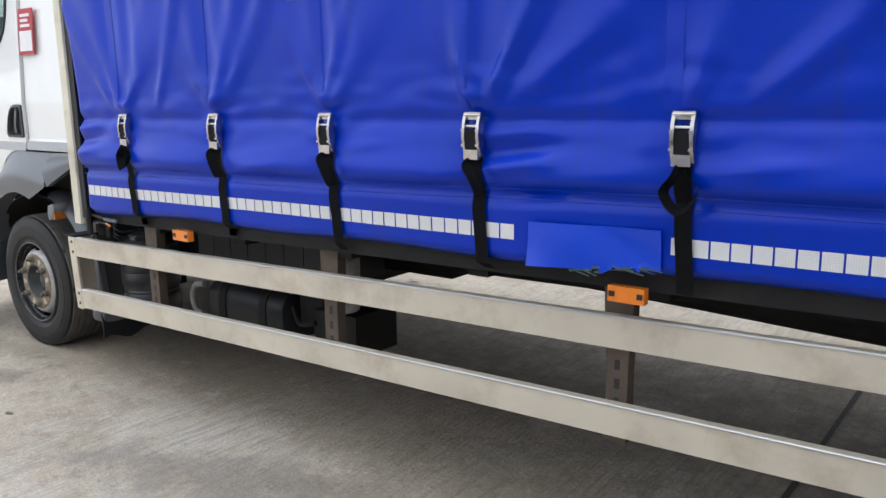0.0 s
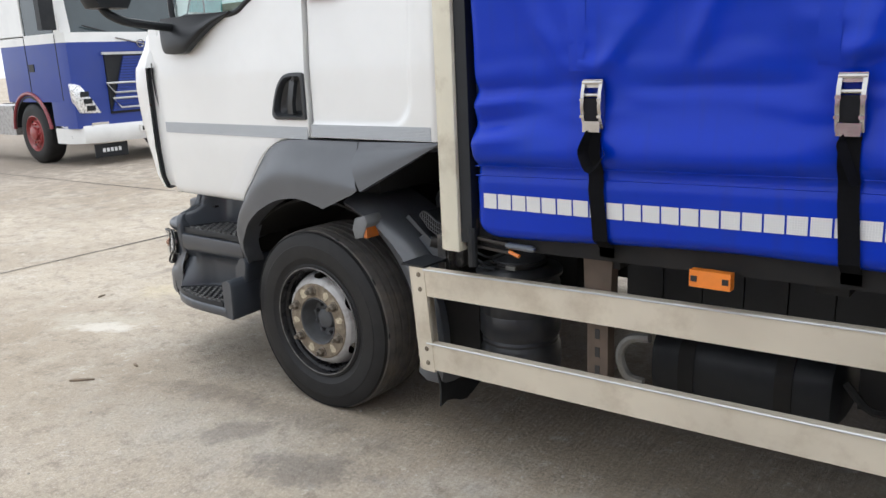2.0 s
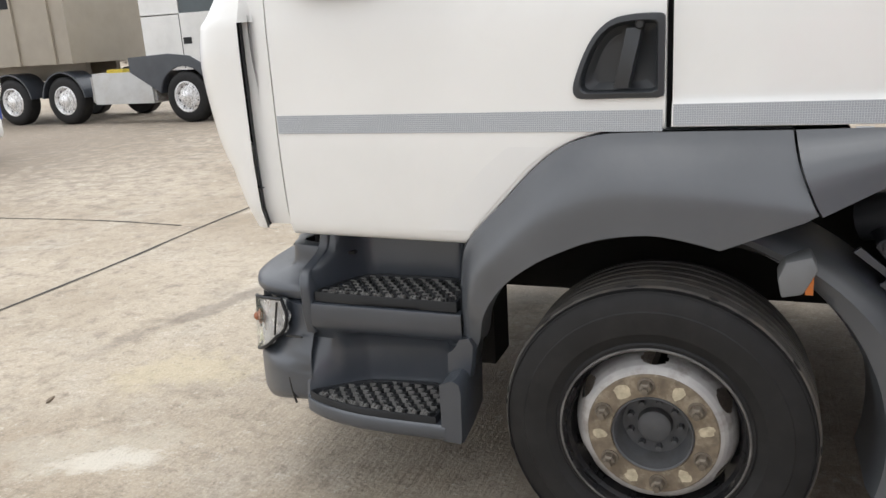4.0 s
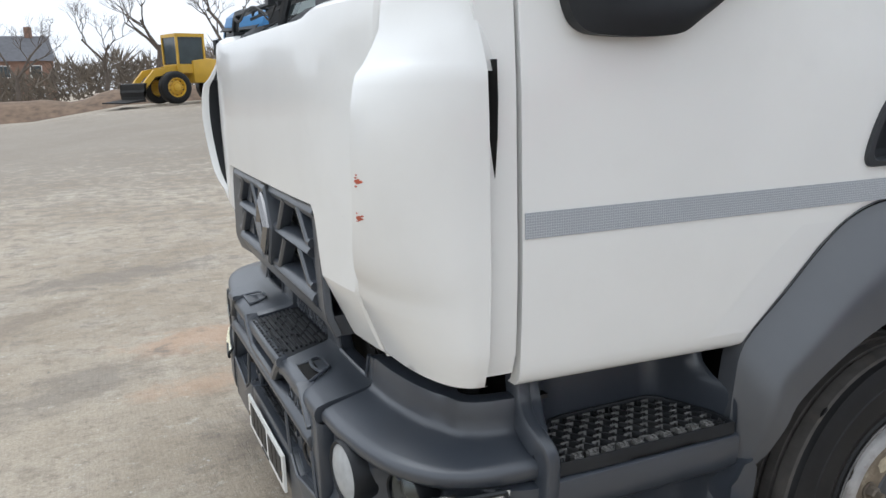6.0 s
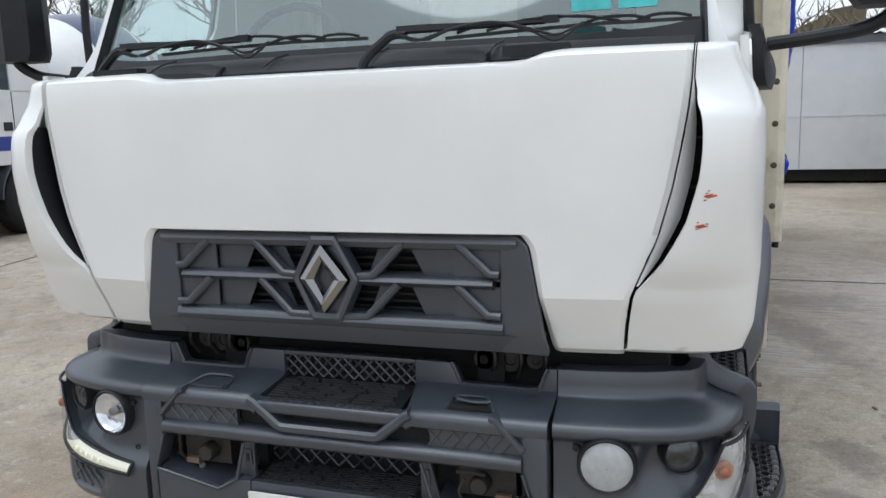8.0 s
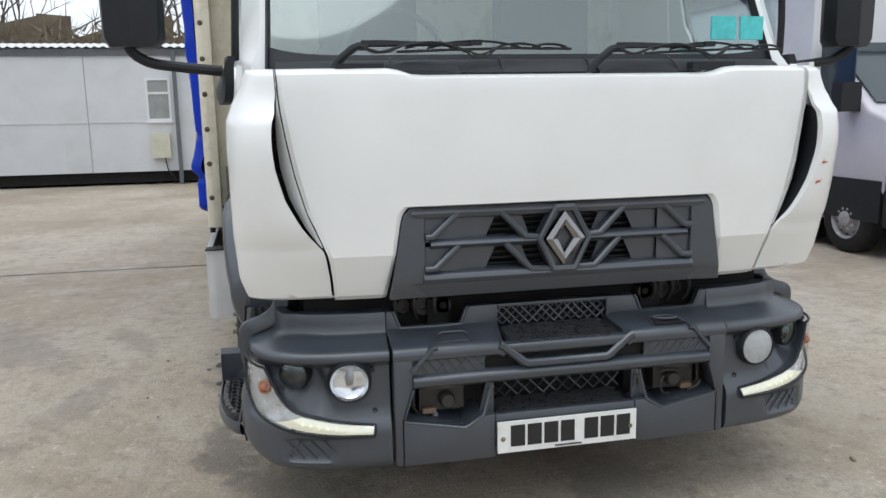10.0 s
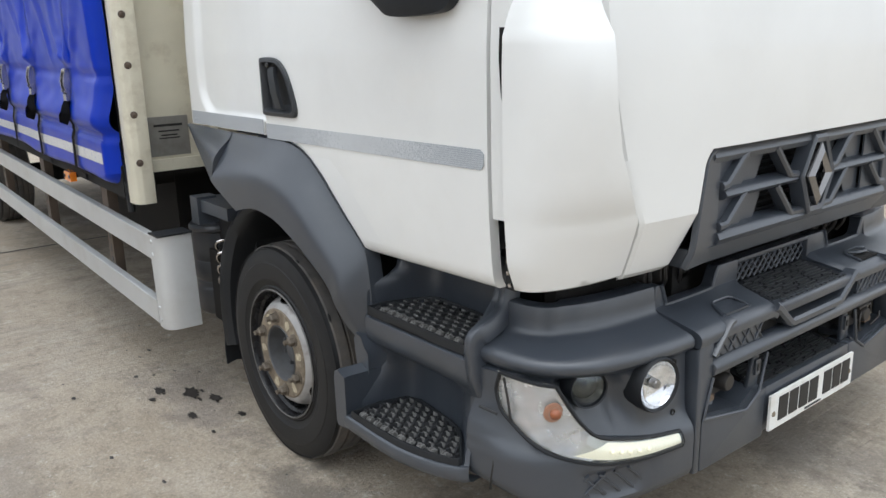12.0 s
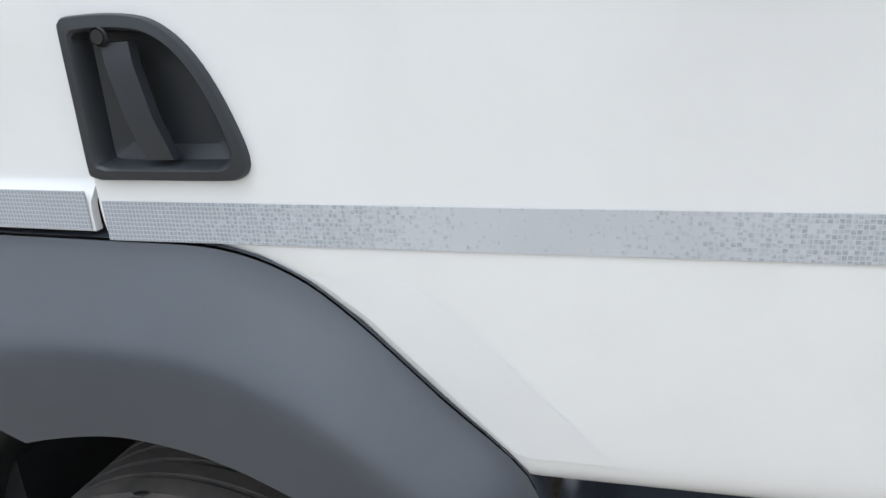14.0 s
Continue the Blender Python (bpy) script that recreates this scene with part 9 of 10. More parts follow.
    yard_lorry("white high-roof tractor unit with a dark grille", YWHITE, YWHITE, BLACK, (5.6, 14.9), 25, 3.4, 2.3, 0.6, "bars", (1.4, 5.0), 7)
    m = yard_lorry("white concrete mixer lorry with a red, white and navy drum", YWHITE, YWHITE, BLACK, (4.27, 10.79), 7.4, 3.2, 2.1, 0.2, "bars", (1.45, 4.60), 7.4, bumper_mat=GREY, visor=YGREY, stripe=YBLUE, load=mixer_load([YWHITE, YNAVY, YWHITE, YRED2, YGREY], 10, (0.375, 0.60, 0.635, 0.76), 2.08, 0.95))
    for s in (-1, 1):
        road_wheel(m, 5.95, s * 1.24, s)
        for ax in (1.45, 4.60):
            bm = bmesh.new()
            sheet(bm, lambda q, y: (ax + 0.62 * math.cos(q), s * y, 0.52 + 0.62 * math.sin(q)), steps(0.05, math.pi - 0.05, 16), [0.75, 1.27], 0.03)
            part("front_mudguard", bm, GREY, m)
    # guard rails, a locker and the warning board along the side
    for z in (0.46, 0.86):
        part("guard_rail", boxes([(2.55, 3.95, -1.24, -1.20, z, z + 0.09)], 0.008), YWHITE, m)
    for x in (2.60, 3.25, 3.90):
        part("rail_post", boxes([(x - 0.04, x + 0.04, -1.20, -1.14, 0.44, 1.05)], 0.005), YWHITE, m)
    part("water_tank", boxes([(2.75, 3.75, -1.10, -0.65, 0.95, 1.25)], 0.12, 3), YGREY, m)
    part("side_beam", boxes([(2.3, 7.2, -1.08, -0.98, 1.28, 1.38)], 0.01), YGREY, m)
    bm = boxes([(3.06, 4.02, -1.30, -1.27, 0.42, 0.92)], 0.004)
    board = part("warning_board", bm, paint("yellow_sign_paint", (0.75, 0.48, 0.02), 0.5), m, "yellow warning board")
    for k, words in enumerate(("CAUTION!", "KEEP CLEAR")):
        cu = bpy.data.curves.new("lettering", "FONT")
        cu.body, cu.size, cu.extrude, cu.align_x = words, 0.165, 0.002, "CENTER"
        tmp = bpy.data.objects.new("lettering", cu)
        scene.collection.objects.link(tmp)
        bpy.context.view_layer.update()
        me = bpy.data.meshes.new_from_object(tmp.evaluated_get(bpy.context.evaluated_depsgraph_get()))
        bpy.data.objects.remove(tmp)
        me.materials.clear()
        me.materials.append(INK)
        ob = new("lettering", me)
        ob.parent = board
        ob.matrix_basis = Matrix.Translation((3.54, -1.306, 0.71 - 0.21 * k)) @ Euler((radians(90), 0, 0)).to_matrix().to_4x4()
    # hand rails by the hopper
    for x in (6.75, 7.0):
        bm = bmesh.new()
        tube(bm, smooth_line([(x, -0.72, 1.4), (x, -0.72, 2.85), (x, -0.78, 2.96), (x, -0.95, 2.96), (x, -1.0, 2.86), (x, -1.0, 1.4)], 3), 0.018, 6)
        part("hand_rail", bm, ALUCLEAN, m)


YRED2 = paint("red_drum_paint", (0.45, 0.03, 0.04))
yard()


def van(label, upper, lower, at, heading, lamp=True):
    """A tall van, front at -x."""
    v = thing("parked_van", (0, 0, 0), label, "van", "vans parked beside the lane")
    W = 0.98
    prof = [(0.0, 0.62), (-0.02, 1.05), (0.10, 1.22), (0.75, 1.42), (1.55, 2.15), (1.9, 2.32), (4.9, 2.38), (5.0, 0.6)]
    bm = bmesh.new()
    prism(bm, prof, "y", -W, W)
    part("body_shell", soften(bm, 0.05, 3), upper, v)
    bm = bmesh.new()
    prism(bm, [(-0.10, 0.30), (-0.12, 0.55), (-0.06, 0.80), (0.5, 0.85), (0.5, 0.30)], "y", -W, W)
    part("bumper", soften(bm, 0.04, 3), lower, v)
    bm = boxes([(0.5, 4.98, -W - 0.01, W + 0.01, 0.35, 0.75)], 0.03)
    part("sill_cladding", bm, lower, v)
    bm = bmesh.new()
    sheet(bm, lambda y, t: (0.80 + 0.72 * t - 0.012, y, 1.48 + 0.655 * t + 0.012), steps(-W + 0.12, W - 0.12, 6), steps(0, 1, 3), 0.01)
    part("windscreen", bm, DARKGLASS, v)
    bm = boxes([(-0.035, 0.02, -0.55, 0.55, 0.82, 1.02)], 0.01)
    part("grille", bm, BLACK, v)
    for s in (-1, 1):
        bm = bmesh.new()
        prism(bm, [(s * 0.60, 0.80), (s * 0.93, 0.84), (s * 0.95, 1.10), (s * 0.78, 1.08)], "x", -0.05, 0.15)
        part("headlamp", soften(bm, 0.02), SILVER, v)
        bm = bmesh.new()
        lathe(bm, [(0.0, 0.01), (0.06, 0.0), (0.075, 0.012), (0.085, 0.0), (0.085, -0.03)], 20, Matrix.Translation((-0.115, s * 0.70, 0.50)) @ Euler((0, radians(-90), 0)).to_matrix().to_4x4())
        part("fog_lamp", bm, SILVER, v)
        bm = boxes([(0.95, 1.75, *sorted((s * W, s * (W + 0.008))), 1.45, 2.05)], 0.01)
        part("side_window", bm, DARKGLASS, v)
        bm = boxes([(0.85, 1.0, *sorted((s * W, s * (W + 0.22))), 1.40, 1.68)], 0.03, 3)
        part("mirror", bm, BLACK, v)
        for ax in (0.95, 4.1):
            road_wheel(v, ax, s * W, s, 0.34)
    v.matrix_basis = Matrix.Translation((*at, 0)) @ Matrix.Rotation(radians(heading), 4, "Z")
    return v


van("pale grey van with dark bumper and clear headlamps", YGREY, BLACK, (1.95, -4.35), 0)
van("pink and grey van with grey bumper", YPINK, GREY, (0.35, -6.8), 0)


# ---------------------------------------------------------------- site cabins
CABIN = material("off_white_cabin_panel", (0.66, 0.67, 0.68), 0.5, vary=0.05, scale=2, stain=(0.50, 0.49, 0.46), stain_scale=1.2, stain_amount=0.4)
TRIM = material("grey_cabin_trim", (0.12, 0.13, 0.14), 0.5, vary=0.15, scale=6)
ROOFSHEET = material("ribbed_roof_sheet", (0.62, 0.62, 0.60), 0.5, vary=0.1, scale=3)


def cabin(label, at, heading, length, windows, panel=2.4, height=2.65):
    """A jacked-up portable cabin; its front wall is the local plane y = 0, running along x."""
    c = thing("site_cabin", (0, 0, 0), label, "cabin", "site cabins round the yard")
    x = 0.0
    while x < length - 0.01:
        bm = boxes([(x + 0.006, min(x + panel, length) - 0.006, 0.0, 0.06, 0.28, height)], 0.006)
        part("wall_panel", bm, CABIN, c)
        x += panel
    bm = boxes([(0.0, length, 0.05, 3.0, 0.28, height)])
    part("cabin_shell", bm, CABIN, c)
    bm = boxes([(0.0, length, -0.012, 0.0, 1.30, 1.318)])
    part("wall_rail", bm, CABIN, c)
    bm = boxes([(-0.02, length + 0.02, -0.05, 3.05, height, height + 0.14)], 0.01)
    part("roof_trim", bm, TRIM, c)
    n = int(length / 0.16)
    bm = bmesh.new()
    sheet(bm, lambda k, t: (k * length / (2 * n), -0.12 + 3.3 * t, height + 0.15 + 0.16 * math.sin(math.pi * min(t * 1.1, 1)) + (0.035 if int(k) % 2 else 0.0)), range(2 * n + 1), steps(0, 1, 4), 0.01)
    part("roof_sheet", bm, ROOFSHEET, c)
    for bx in steps(0.2, length - 0.6, max(2, int(length / 2.2))):
        for by in (0.25, 2.5):
            bm = boxes([(bx, bx + 0.3, by, by + 0.3, 0.0, 0.28)])
            part("jack_block", bm, DARK, c)
    bm = boxes([(0.0, length, 0.10, 0.16, 0.05, 0.27)])
    part("under_board", bm, DARK, c)
    for wx, wz, w, h in windows:
        bm = boxes([(wx, wx + w, -0.035, 0.03, wz, wz + 0.05), (wx, wx + w, -0.035, 0.03, wz + h - 0.05, wz + h), (wx, wx + 0.05, -0.035, 0.03, wz + 0.05, wz + h - 0.05), (wx + w - 0.05, wx + w, -0.035, 0.03, wz + 0.05, wz + h - 0.05), (wx + 0.05, wx + w - 0.05, -0.03, 0.03, wz + h * 0.62, wz + h * 0.62 + 0.05)], 0.006)
        f = part("window_frame", bm, PAPER, c)
        bm = boxes([(wx + 0.05, wx + w - 0.05, -0.012, -0.006, wz + 0.05, wz + h - 0.05)])
        part("pane", bm, material("net_curtained_glass", (0.30, 0.31, 0.30), 0.1, vary=0.15, scale=6), f)
        bm = boxes([(wx - 0.03, wx + w + 0.03, -0.06, 0.0, wz - 0.04, wz)], 0.004)
        part("window_sill", bm, PAPER, f)
    c.matrix_basis = Matrix.Translation((*at, 0)) @ Matrix.Rotation(radians(heading), 4, "Z")
    return c


# the long cabin that closes the yard behind the lorry, and one at right angles to it
cabin("long off-white site cabin with ribbed roof", (13.7, 13.0), -90, 18.0, [(8.35, 1.32, 0.5, 0.88), (3.0, 1.32, 0.9, 0.9)])
cabin("off-white site cabin with framed windows", (13.0, -3.25), 180, 9.6, [(2.15, 1.18, 0.55, 0.88), (4.35, 1.18, 0.95, 0.95), (6.8, 1.18, 0.95, 0.95)])
bm = boxes([(13.55, 13.69, 4.22, 4.58, 0.56, 1.06)], 0.02)
single("meter_box", bm, material("cream_meter_box", (0.60, 0.58, 0.45), 0.5, vary=0.08), "cream electricity meter box on the cabin wall", "box")
bm = bmesh.new()
tube(bm, smooth_line([(13.66, 4.35, 0.56), (13.64, 4.30, 0.30), (13.62, 4.15, 0.10), (13.63, 4.05, 0.03)], 4), 0.012, 6)
single("meter_cable", bm, BLACK, "black cable hanging from the meter box", "cable")
bm = boxes([(13.52, 13.60, 4.00, 4.08, 0.0, 2.75)], 0.006)
single("cabin_post", bm, TRIM, "grey steel post against the cabin", "post", "steel posts")
for x, y in ((8.17, -2.47), (8.97, -2.54), (8.30, -3.04), (9.05, -3.10)):
    bm = boxes([(x - 0.05, x + 0.05, y - 0.05, y + 0.05, 0.0, 2.95), (x - 0.11, x + 0.11, y - 0.11, y + 0.11, 0.0, 0.012)], 0.004)
    single("canopy_post", bm, TRIM, "dark grey steel canopy post", "post", "steel posts")
bm = boxes([(8.0, 9.2, -2.60, -2.40, 2.95, 3.07), (8.0, 9.2, -3.20, -3.00, 2.95, 3.07), (7.9, 9.3, -3.24, -2.35, 3.07, 3.11)], 0.01)
single("canopy", bm, TRIM, "grey steel canopy over the cabin door", "canopy")
for k in range(3):
    bm = boxes([(6.2, 7.7, -3.12 + 0.02 * k, -2.92 + 0.02 * k, 0.125 * k, 0.122 + 0.125 * k)], 0.008)
    single("timber_sleeper", bm, TIMBER, "weathered timber sleeper stacked by the cabin", "timber", "stacked sleepers")


def bicycle(x, y, heading):
    b = thing("bicycle", (0, 0, 0), "black bicycle leaning by the cabin", "bicycle")
    tubes = [((0, 0, 0.33), (0.18, 0, 0.80)), ((0.42, 0, 0.28), (0.25, 0, 0.85)), ((0.42, 0, 0.28), (0.88, 0, 0.78)), ((0.22, 0, 0.74), (0.86, 0, 0.84)), ((0, 0, 0.33), (0.42, 0, 0.28)), ((0.84, 0, 0.95), (1.02, 0, 0.33))]
    bm = bmesh.new()
    for p, q in tubes:
        tube(bm, [p, q], 0.018, 8)
    part("bike_frame", bm, BLACK, b)
    bm = bmesh.new()
    tube(bm, smooth_line([(0.80, -0.30, 1.0), (0.86, -0.12, 1.02), (0.84, 0, 0.97), (0.86, 0.12, 1.02), (0.80, 0.30, 1.0)], 4), 0.014, 8)
    part("handlebar", bm, BLACK, b)
    bm = boxes([(0.08, 0.34, -0.06, 0.06, 0.87, 0.91)], 0.02, 3)
    part("saddle", bm, BLACK, b)
    for wx in (0.0, 1.02):
        bm = bmesh.new()
        tube(bm, [(wx + 0.32 * math.cos(t), 0, 0.33 + 0.32 * math.sin(t)) for t in steps(0, 2 * math.pi, 32)], 0.02, 8, False)
        w = part("bike_wheel", bm, RUBBER, b)
        for k in range(12):
            t = 2 * math.pi * k / 12
            bm = bmesh.new()
            tube(bm, [(wx, 0, 0.33), (wx + 0.31 * math.cos(t), 0, 0.33 + 0.31 * math.sin(t))], 0.002, 3)
            part("spoke", bm, CHROME, w)
    b.matrix_basis = Matrix.Translation((x, y, 0)) @ Matrix.Rotation(radians(heading), 4, "Z") @ Matrix.Rotation(radians(-8), 4, "X")


bicycle(9.16, -2.90, 177)


# ---------------------------------------------------------------- bare trees and scrub
BARK = material("grey_bare_branches", (0.11, 0.09, 0.075), 0.9, vary=0.3, scale=4)


def bare_tree(x, y, h, seed):
    r = random.Random(seed)
    t = thing("bare_tree", (0, 0, 0), "leafless winter tree beyond the yard", "tree", "bare trees")
    trunk, twigs = bmesh.new(), bmesh.new()
    def grow(p, d, ln, rad, depth):
        q = p + d * ln
        mid = p.lerp(q, 0.5) + Vector((r.uniform(-1, 1), r.uniform(-1, 1), 0)) * ln * 0.06
        tube(trunk if depth < 2 else twigs, [p, mid, q], [rad, rad * 0.85, rad * 0.68], 6 if depth < 2 else 4, False)
        if depth >= 6:
            return
        for k in range(r.choice((2, 3, 3)) if depth < 4 else 3):
            a = Vector((r.uniform(-1, 1), r.uniform(-1, 1), r.uniform(-0.15, 0.9))).normalized()
            grow(p.lerp(q, r.uniform(0.65, 1.0)), (d * 0.75 + a * 0.75).normalized(), ln * r.uniform(0.60, 0.80), rad * 0.55, depth + 1)
    grow(Vector((0, 0, 0)), Vector((0, 0, 1)), h * 0.30, h * 0.022, 0)
    part("trunk", trunk, BARK, t)
    part("crown", twigs, BARK, t)
    t.matrix_basis = Matrix.Translation((x, y, rise(x, y) - 0.02))


for k, (x, y, h) in enumerate(((8.5, 60, 12), (4, 64, 11), (0, 66, 9), (-6, 66, 9), (13, 58, 11), (18, 52, 10), (24, 6, 9), (26, -1, 10), (25, -7, 9), (27, 12, 10), (26, 18, 11), (23, 24, 10), (29, 30, 11))):
    bare_tree(x, y, h, k)


def scrub():
    """A brown bank of winter scrub behind the cabins."""
    r = random.Random(8)
    verts, faces = [], []
    for k in range(9000):
        x, y = r.uniform(19, 23), r.uniform(-16, 30)
        z = 1.2 + 2.6 * r.random() ** 0.8 + 0.5 * noise.noise((y * 0.3, 0, 2))
        d = Vector((r.uniform(-1, 1), r.uniform(-1, 1), r.uniform(0.0, 1.4))).normalized() * r.uniform(0.4, 1.3)
        w = d.cross(Vector((1, 0.2, 0))).normalized() * r.uniform(0.008, 0.03)
        p = Vector((x, y, z))
        i = len(verts)
        verts += [p - w, p + w, p + d]
        faces.append((i, i + 1, i + 2))
    for y0 in steps(-16, 29, 45):
        i = len(verts)
        verts += [(23, y0, 0), (23, y0 + 1, 0), (23.5, y0 + 1, 3.6 + r.random()), (23.5, y0, 3.6 + r.random())]
        faces.append((i, i + 1, i + 2, i + 3))
    me = bpy.data.meshes.new("winter_scrub")
    me.from_pydata(verts, [], faces)
    me.materials.append(material("brown_scrub", (0.13, 0.105, 0.07), 0.95, vary=0.4, scale=1.5))
    tagged(new("winter_scrub", me), "dense brown leafless scrub behind the cabins", "scrub", kind="stuff")


scrub()


# ---------------------------------------------------------------- the far end of the yard
def earth_bank():
    bm = bmesh.new()
    sheet(bm, lambda x, t: (x, 40 + 4.5 * t, rise(x, 40) - 0.05 + 1.1 * math.sin(math.pi * t) * (0.75 + 0.35 * noise.noise((x * 0.5, t, 1)))), steps(-34, 4, 60), steps(0, 1, 8))
    single("earth_bank", bm, material("brown_earth", (0.16, 0.11, 0.075), 0.95, vary=0.4, scale=3, bump=0.8, bump_scale=6), "low bank of brown earth at the yard's end", "bank", kind="structure")


def wheel_loader(x, y, heading):
    YELLOW = paint("yellow_plant_paint", (0.60, 0.36, 0.03), 0.5)
    v = thing("wheel_loader", (0, 0, 0), "yellow wheel loader parked by the earth bank", "loader")
    bm = bmesh.new()
    prism(bm, [(1.6, 0.9), (1.6, 1.9), (2.4, 2.0), (4.2, 1.75), (4.3, 0.9)], "y", -0.85, 0.85)
    part("engine_cover", soften(bm, 0.06, 2), YELLOW, v)
    bm = boxes([(0.9, 2.3, -0.75, 0.75, 1.35, 1.75), (0.9, 2.3, -0.75, 0.75, 2.95, 3.1)] + [(a, a + 0.09, b, b + 0.09, 1.7, 3.0) for a in (0.9, 2.2) for b in (-0.75, 0.66)], 0.02)
    part("loader_cab", bm, YELLOW, v)
    bm = boxes([(0.95, 2.24, -0.70, 0.70, 1.75, 2.95)])
    part("cab_glass", bm, DARKGLASS, v)
    for s in (-1, 1):
        bm = bmesh.new()
        loft(bm, [[(px, s * 0.55 - 0.07, pz), (px, s * 0.55 + 0.07, pz), (px + 0.05, s * 0.55 + 0.07, pz - 0.30), (px + 0.05, s * 0.55 - 0.07, pz - 0.30)] for px, pz in ((0.9, 1.7), (-0.2, 1.5), (-0.9, 0.75))])
        part("lift_arm", bm, YELLOW, v)
        for ax in (0.6, 3.3):
            road_wheel(v, ax, s * 1.1, s, 0.72, YELLOW)
    bm = bmesh.new()
    loft(bm, [[(-0.85, yy, 0.95), (-1.05, yy, 0.55), (-0.95, yy, 0.15), (-1.9, yy, 0.08), (-1.9, yy, 0.13), (-1.0, yy, 0.24), (-1.0, yy, 0.9)] for yy in steps(-1.25, 1.25, 3)])
    part("bucket", bm, DARK, v)
    v.matrix_basis = Matrix.Translation((x, y, rise(x, y))) @ Matrix.Rotation(radians(heading), 4, "Z")


earth_bank()
wheel_loader(1.2, 37.5, 20)


# ---------------------------------------------------------------- far hedge and small things on the ground
def far_hedge():
    """Bare hedgerow and woods along the far edge of the yard."""
    r = random.Random(31)
    verts, faces = [], []
    for k in range(16000):
        x = r.uniform(-90, 30)
        y = r.uniform(70, 80)
        top = 2.6 + 2.0 * noise.noise((x * 0.11, 2, 0)) + 1.2 * noise.noise((x * 0.5, 5, 0))
        z = rise(x, y) + max(0.2, top) * r.random()
        d = Vector((r.uniform(-1, 1), r.uniform(-0.4, 0.4), r.uniform(0.1, 1.6))).normalized() * r.uniform(0.6, 1.8)
        w = d.cross(Vector((0.2, 1, 0))).normalized() * r.uniform(0.02, 0.09)
        p = Vector((x, y, z))
        i = len(verts)
        verts += [p - w, p + w, p + d]
        faces.append((i, i + 1, i + 2))
    me = bpy.data.meshes.new("far_hedge")
    me.from_pydata(verts, [], faces)
    me.materials.append(material("grey_brown_hedge", (0.15, 0.125, 0.10), 0.95, vary=0.4, scale=0.6))
    tagged(new("far_hedge", me), "grey-brown leafless hedgerow beyond the yard", "hedge", kind="stuff")


def house(x, y, w, d, heading):
    v = thing("house", (0, 0, 0), "distant brick house with a grey pitched roof", "house", "houses beyond the yard")
    brick = material("dull_brick", (0.26, 0.16, 0.12), 0.9, vary=0.2, scale=2)
    bm = boxes([(-w / 2, w / 2, -d / 2, d / 2, 0.0, 4.6)])
    part("wall", bm, brick, v)
    bm = bmesh.new()
    loft(bm, [[(xx, -d / 2 - 0.3, 4.6), (xx, 0, 7.2), (xx, d / 2 + 0.3, 4.6)] for xx in (-w / 2 - 0.2, w / 2 + 0.2)])
    roof = part("roof", bm, material("grey_roof_tiles", (0.10, 0.10, 0.11), 0.8, vary=0.2, scale=3), v)
    bm = boxes([(w * 0.28, w * 0.28 + 0.7, -0.3, 0.4, 6.6, 8.1)], 0.02)
    part("chimney", bm, brick, roof)
    for k, wx in enumerate(steps(-w / 2 + 1.2, w / 2 - 2.2, 2)):
        for wz in (0.9, 3.0):
            bm = boxes([(wx, wx + 1.1, -d / 2 - 0.04, -d / 2 + 0.05, wz, wz + 1.2)], 0.01)
            f = part("window", bm, YWHITE, v)
            bm = boxes([(wx + 0.09, wx + 1.01, -d / 2 - 0.06, -d / 2 - 0.045, wz + 0.09, wz + 1.11)])
            part("pane", bm, DARKGLASS, f)
    v.matrix_basis = Matrix.Translation((x, y, rise(x, y) - 0.1)) @ Matrix.Rotation(radians(heading), 4, "Z")


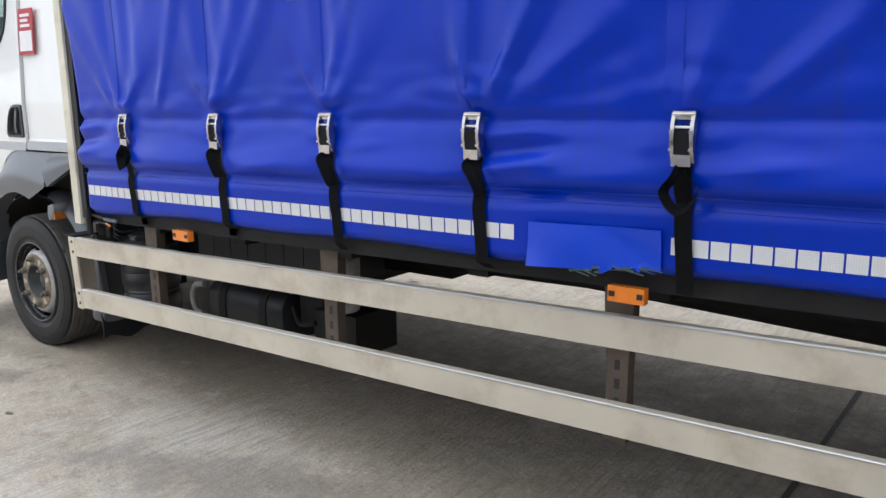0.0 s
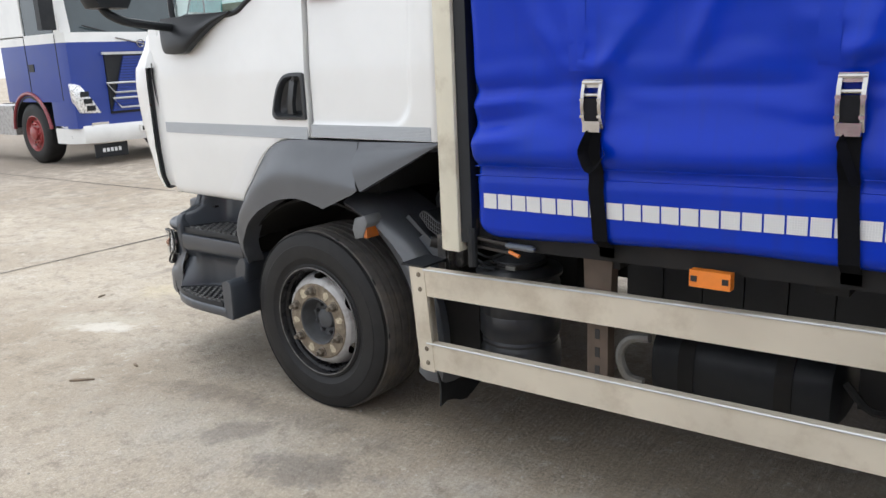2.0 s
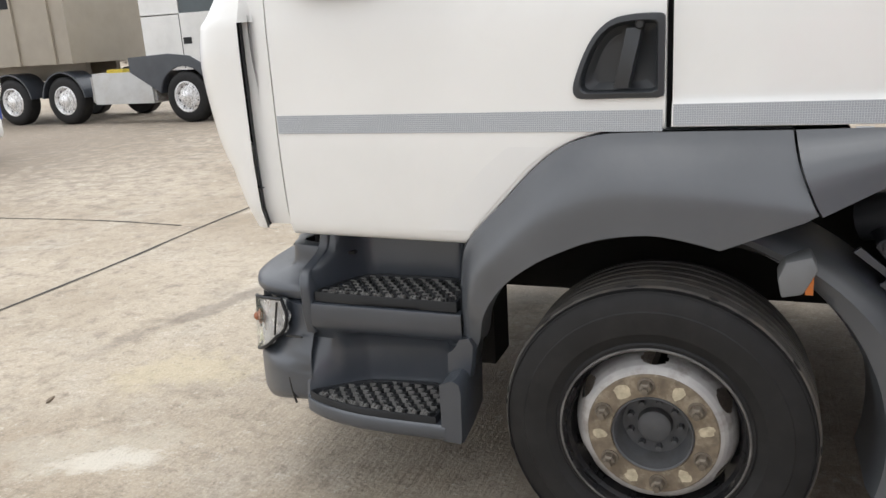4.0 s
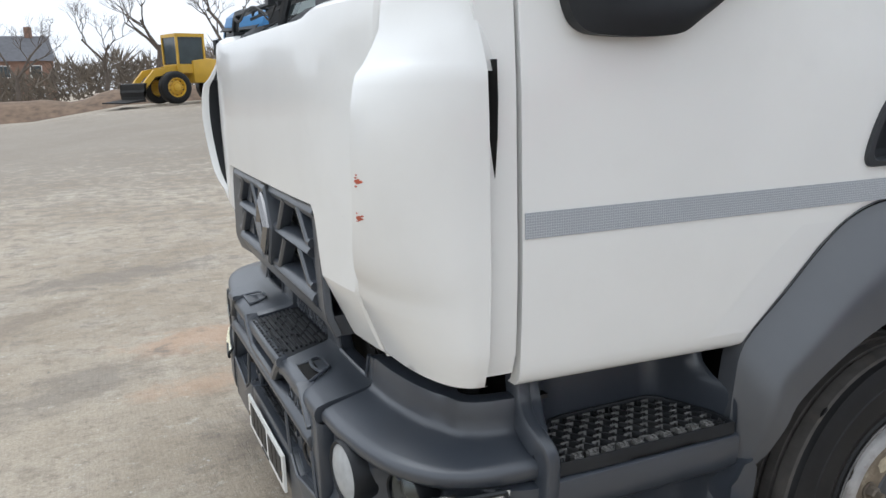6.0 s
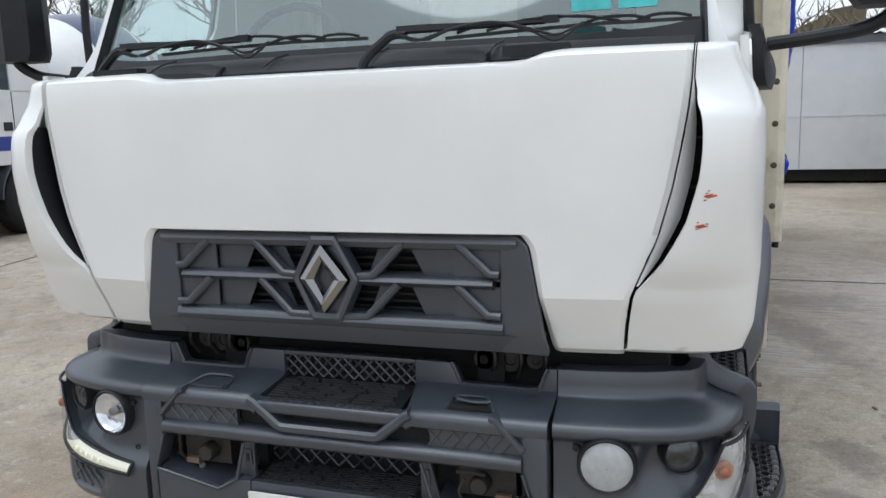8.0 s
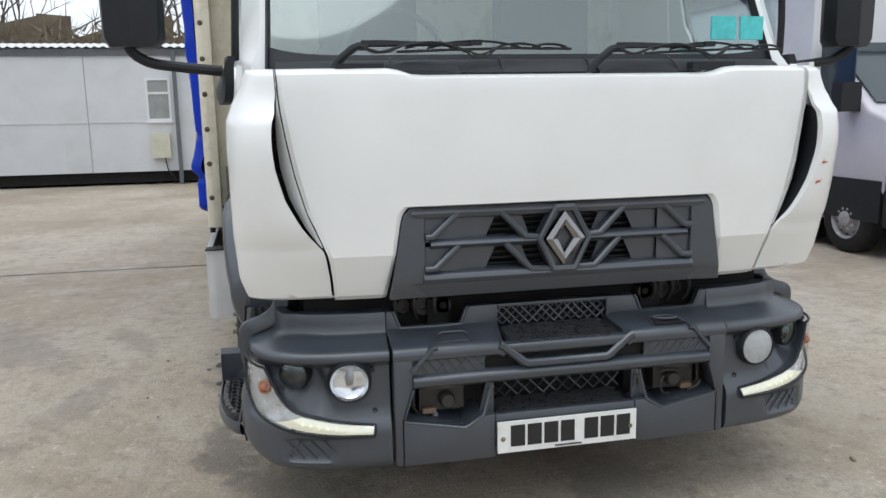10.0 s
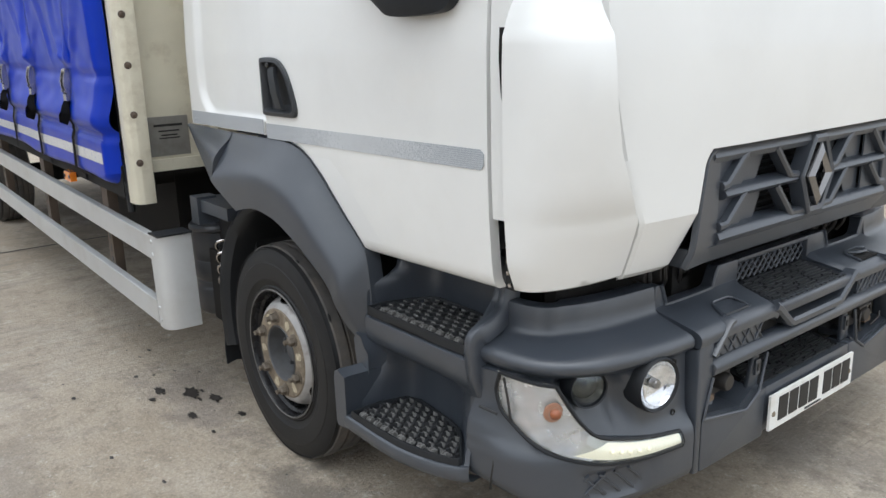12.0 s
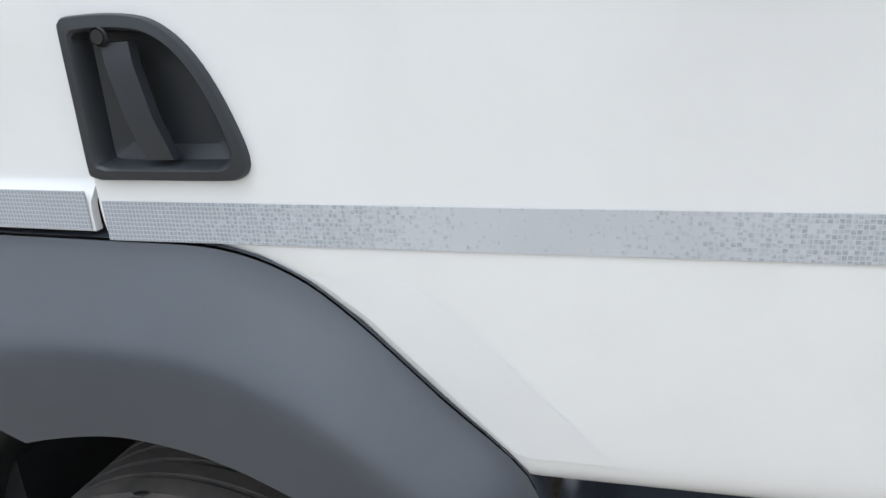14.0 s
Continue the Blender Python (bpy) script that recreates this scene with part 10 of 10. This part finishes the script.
def splinter(x, y, ln, turn, w=0.008):
    bm = bmesh.new()
    d = Vector((math.cos(turn), math.sin(turn), 0))
    n = Vector((-d.y, d.x, 0))
    c = Vector((x, y, 0.006))
    loft(bm, [[c + d * a - n * w * k + Vector((0, 0, -0.005)), c + d * a + n * w * k + Vector((0, 0, -0.005)), c + d * a + n * w * k * 0.7 + Vector((0, 0, 0.006 * k)), c + d * a - n * w * k * 0.8 + Vector((0, 0, 0.005 * k))] for a, k in ((-ln / 2, 0.5), (-ln * 0.3, 1.0), (ln * 0.2, 0.9), (ln / 2, 0.35))])
    single("wood_splinter", bm, TIMBER, "grey splinter of wood lying on the concrete", "wood", "splinters on the ground")


def loose_grit():
    r = random.Random(77)
    verts, faces = [], []
    for k in range(1500):
        x, y = (r.uniform(-4.5, 3.5), r.uniform(-1.6, 0.2)) if k % 2 else (r.uniform(-4.5, 3.0), r.uniform(2.4, 5.5))
        if k % 5 == 0:
            x, y = r.uniform(-4.5, -1.4), r.uniform(-0.5, 3.5)
        q = r.uniform(0.0018, 0.005) * (2.0 if r.random() < 0.05 else 1.0)
        i = len(verts)
        c = Vector((x, y, 0.0))
        ring = [c + Vector((math.cos(t) * q * r.uniform(0.7, 1.3), math.sin(t) * q * r.uniform(0.7, 1.3), -0.001)) for t in (0, 1.3, 2.5, 3.8, 5.1)]
        verts += ring + [c + Vector((q * r.uniform(-0.3, 0.3), 0, q * r.uniform(0.6, 1.0)))]
        faces += [(i + j, i + (j + 1) % 5, i + 5) for j in range(5)]
    me = bpy.data.meshes.new("loose_grit")
    me.from_pydata(verts, [], faces)
    m = material("mixed_grit", (0.34, 0.31, 0.27), 0.9, vary=0.6, scale=7)
    me.materials.append(m)
    tagged(new("loose_grit", me), "loose grit and pebbles strewn over the concrete", "grit", kind="stuff")


far_hedge()
house(-9.0, 92, 9, 7, 8)
house(-26.0, 96, 10, 7, -5)
house(-47.0, 90, 9, 7, 4)
splinter(-1.23, -0.38, 0.12, 0.75)
splinter(-1.18, -0.12, 0.045, -0.3, 0.010)
splinter(-2.55, 0.45, 0.06, 1.9)
splinter(0.95, -0.55, 0.04, 0.4)
loose_grit()
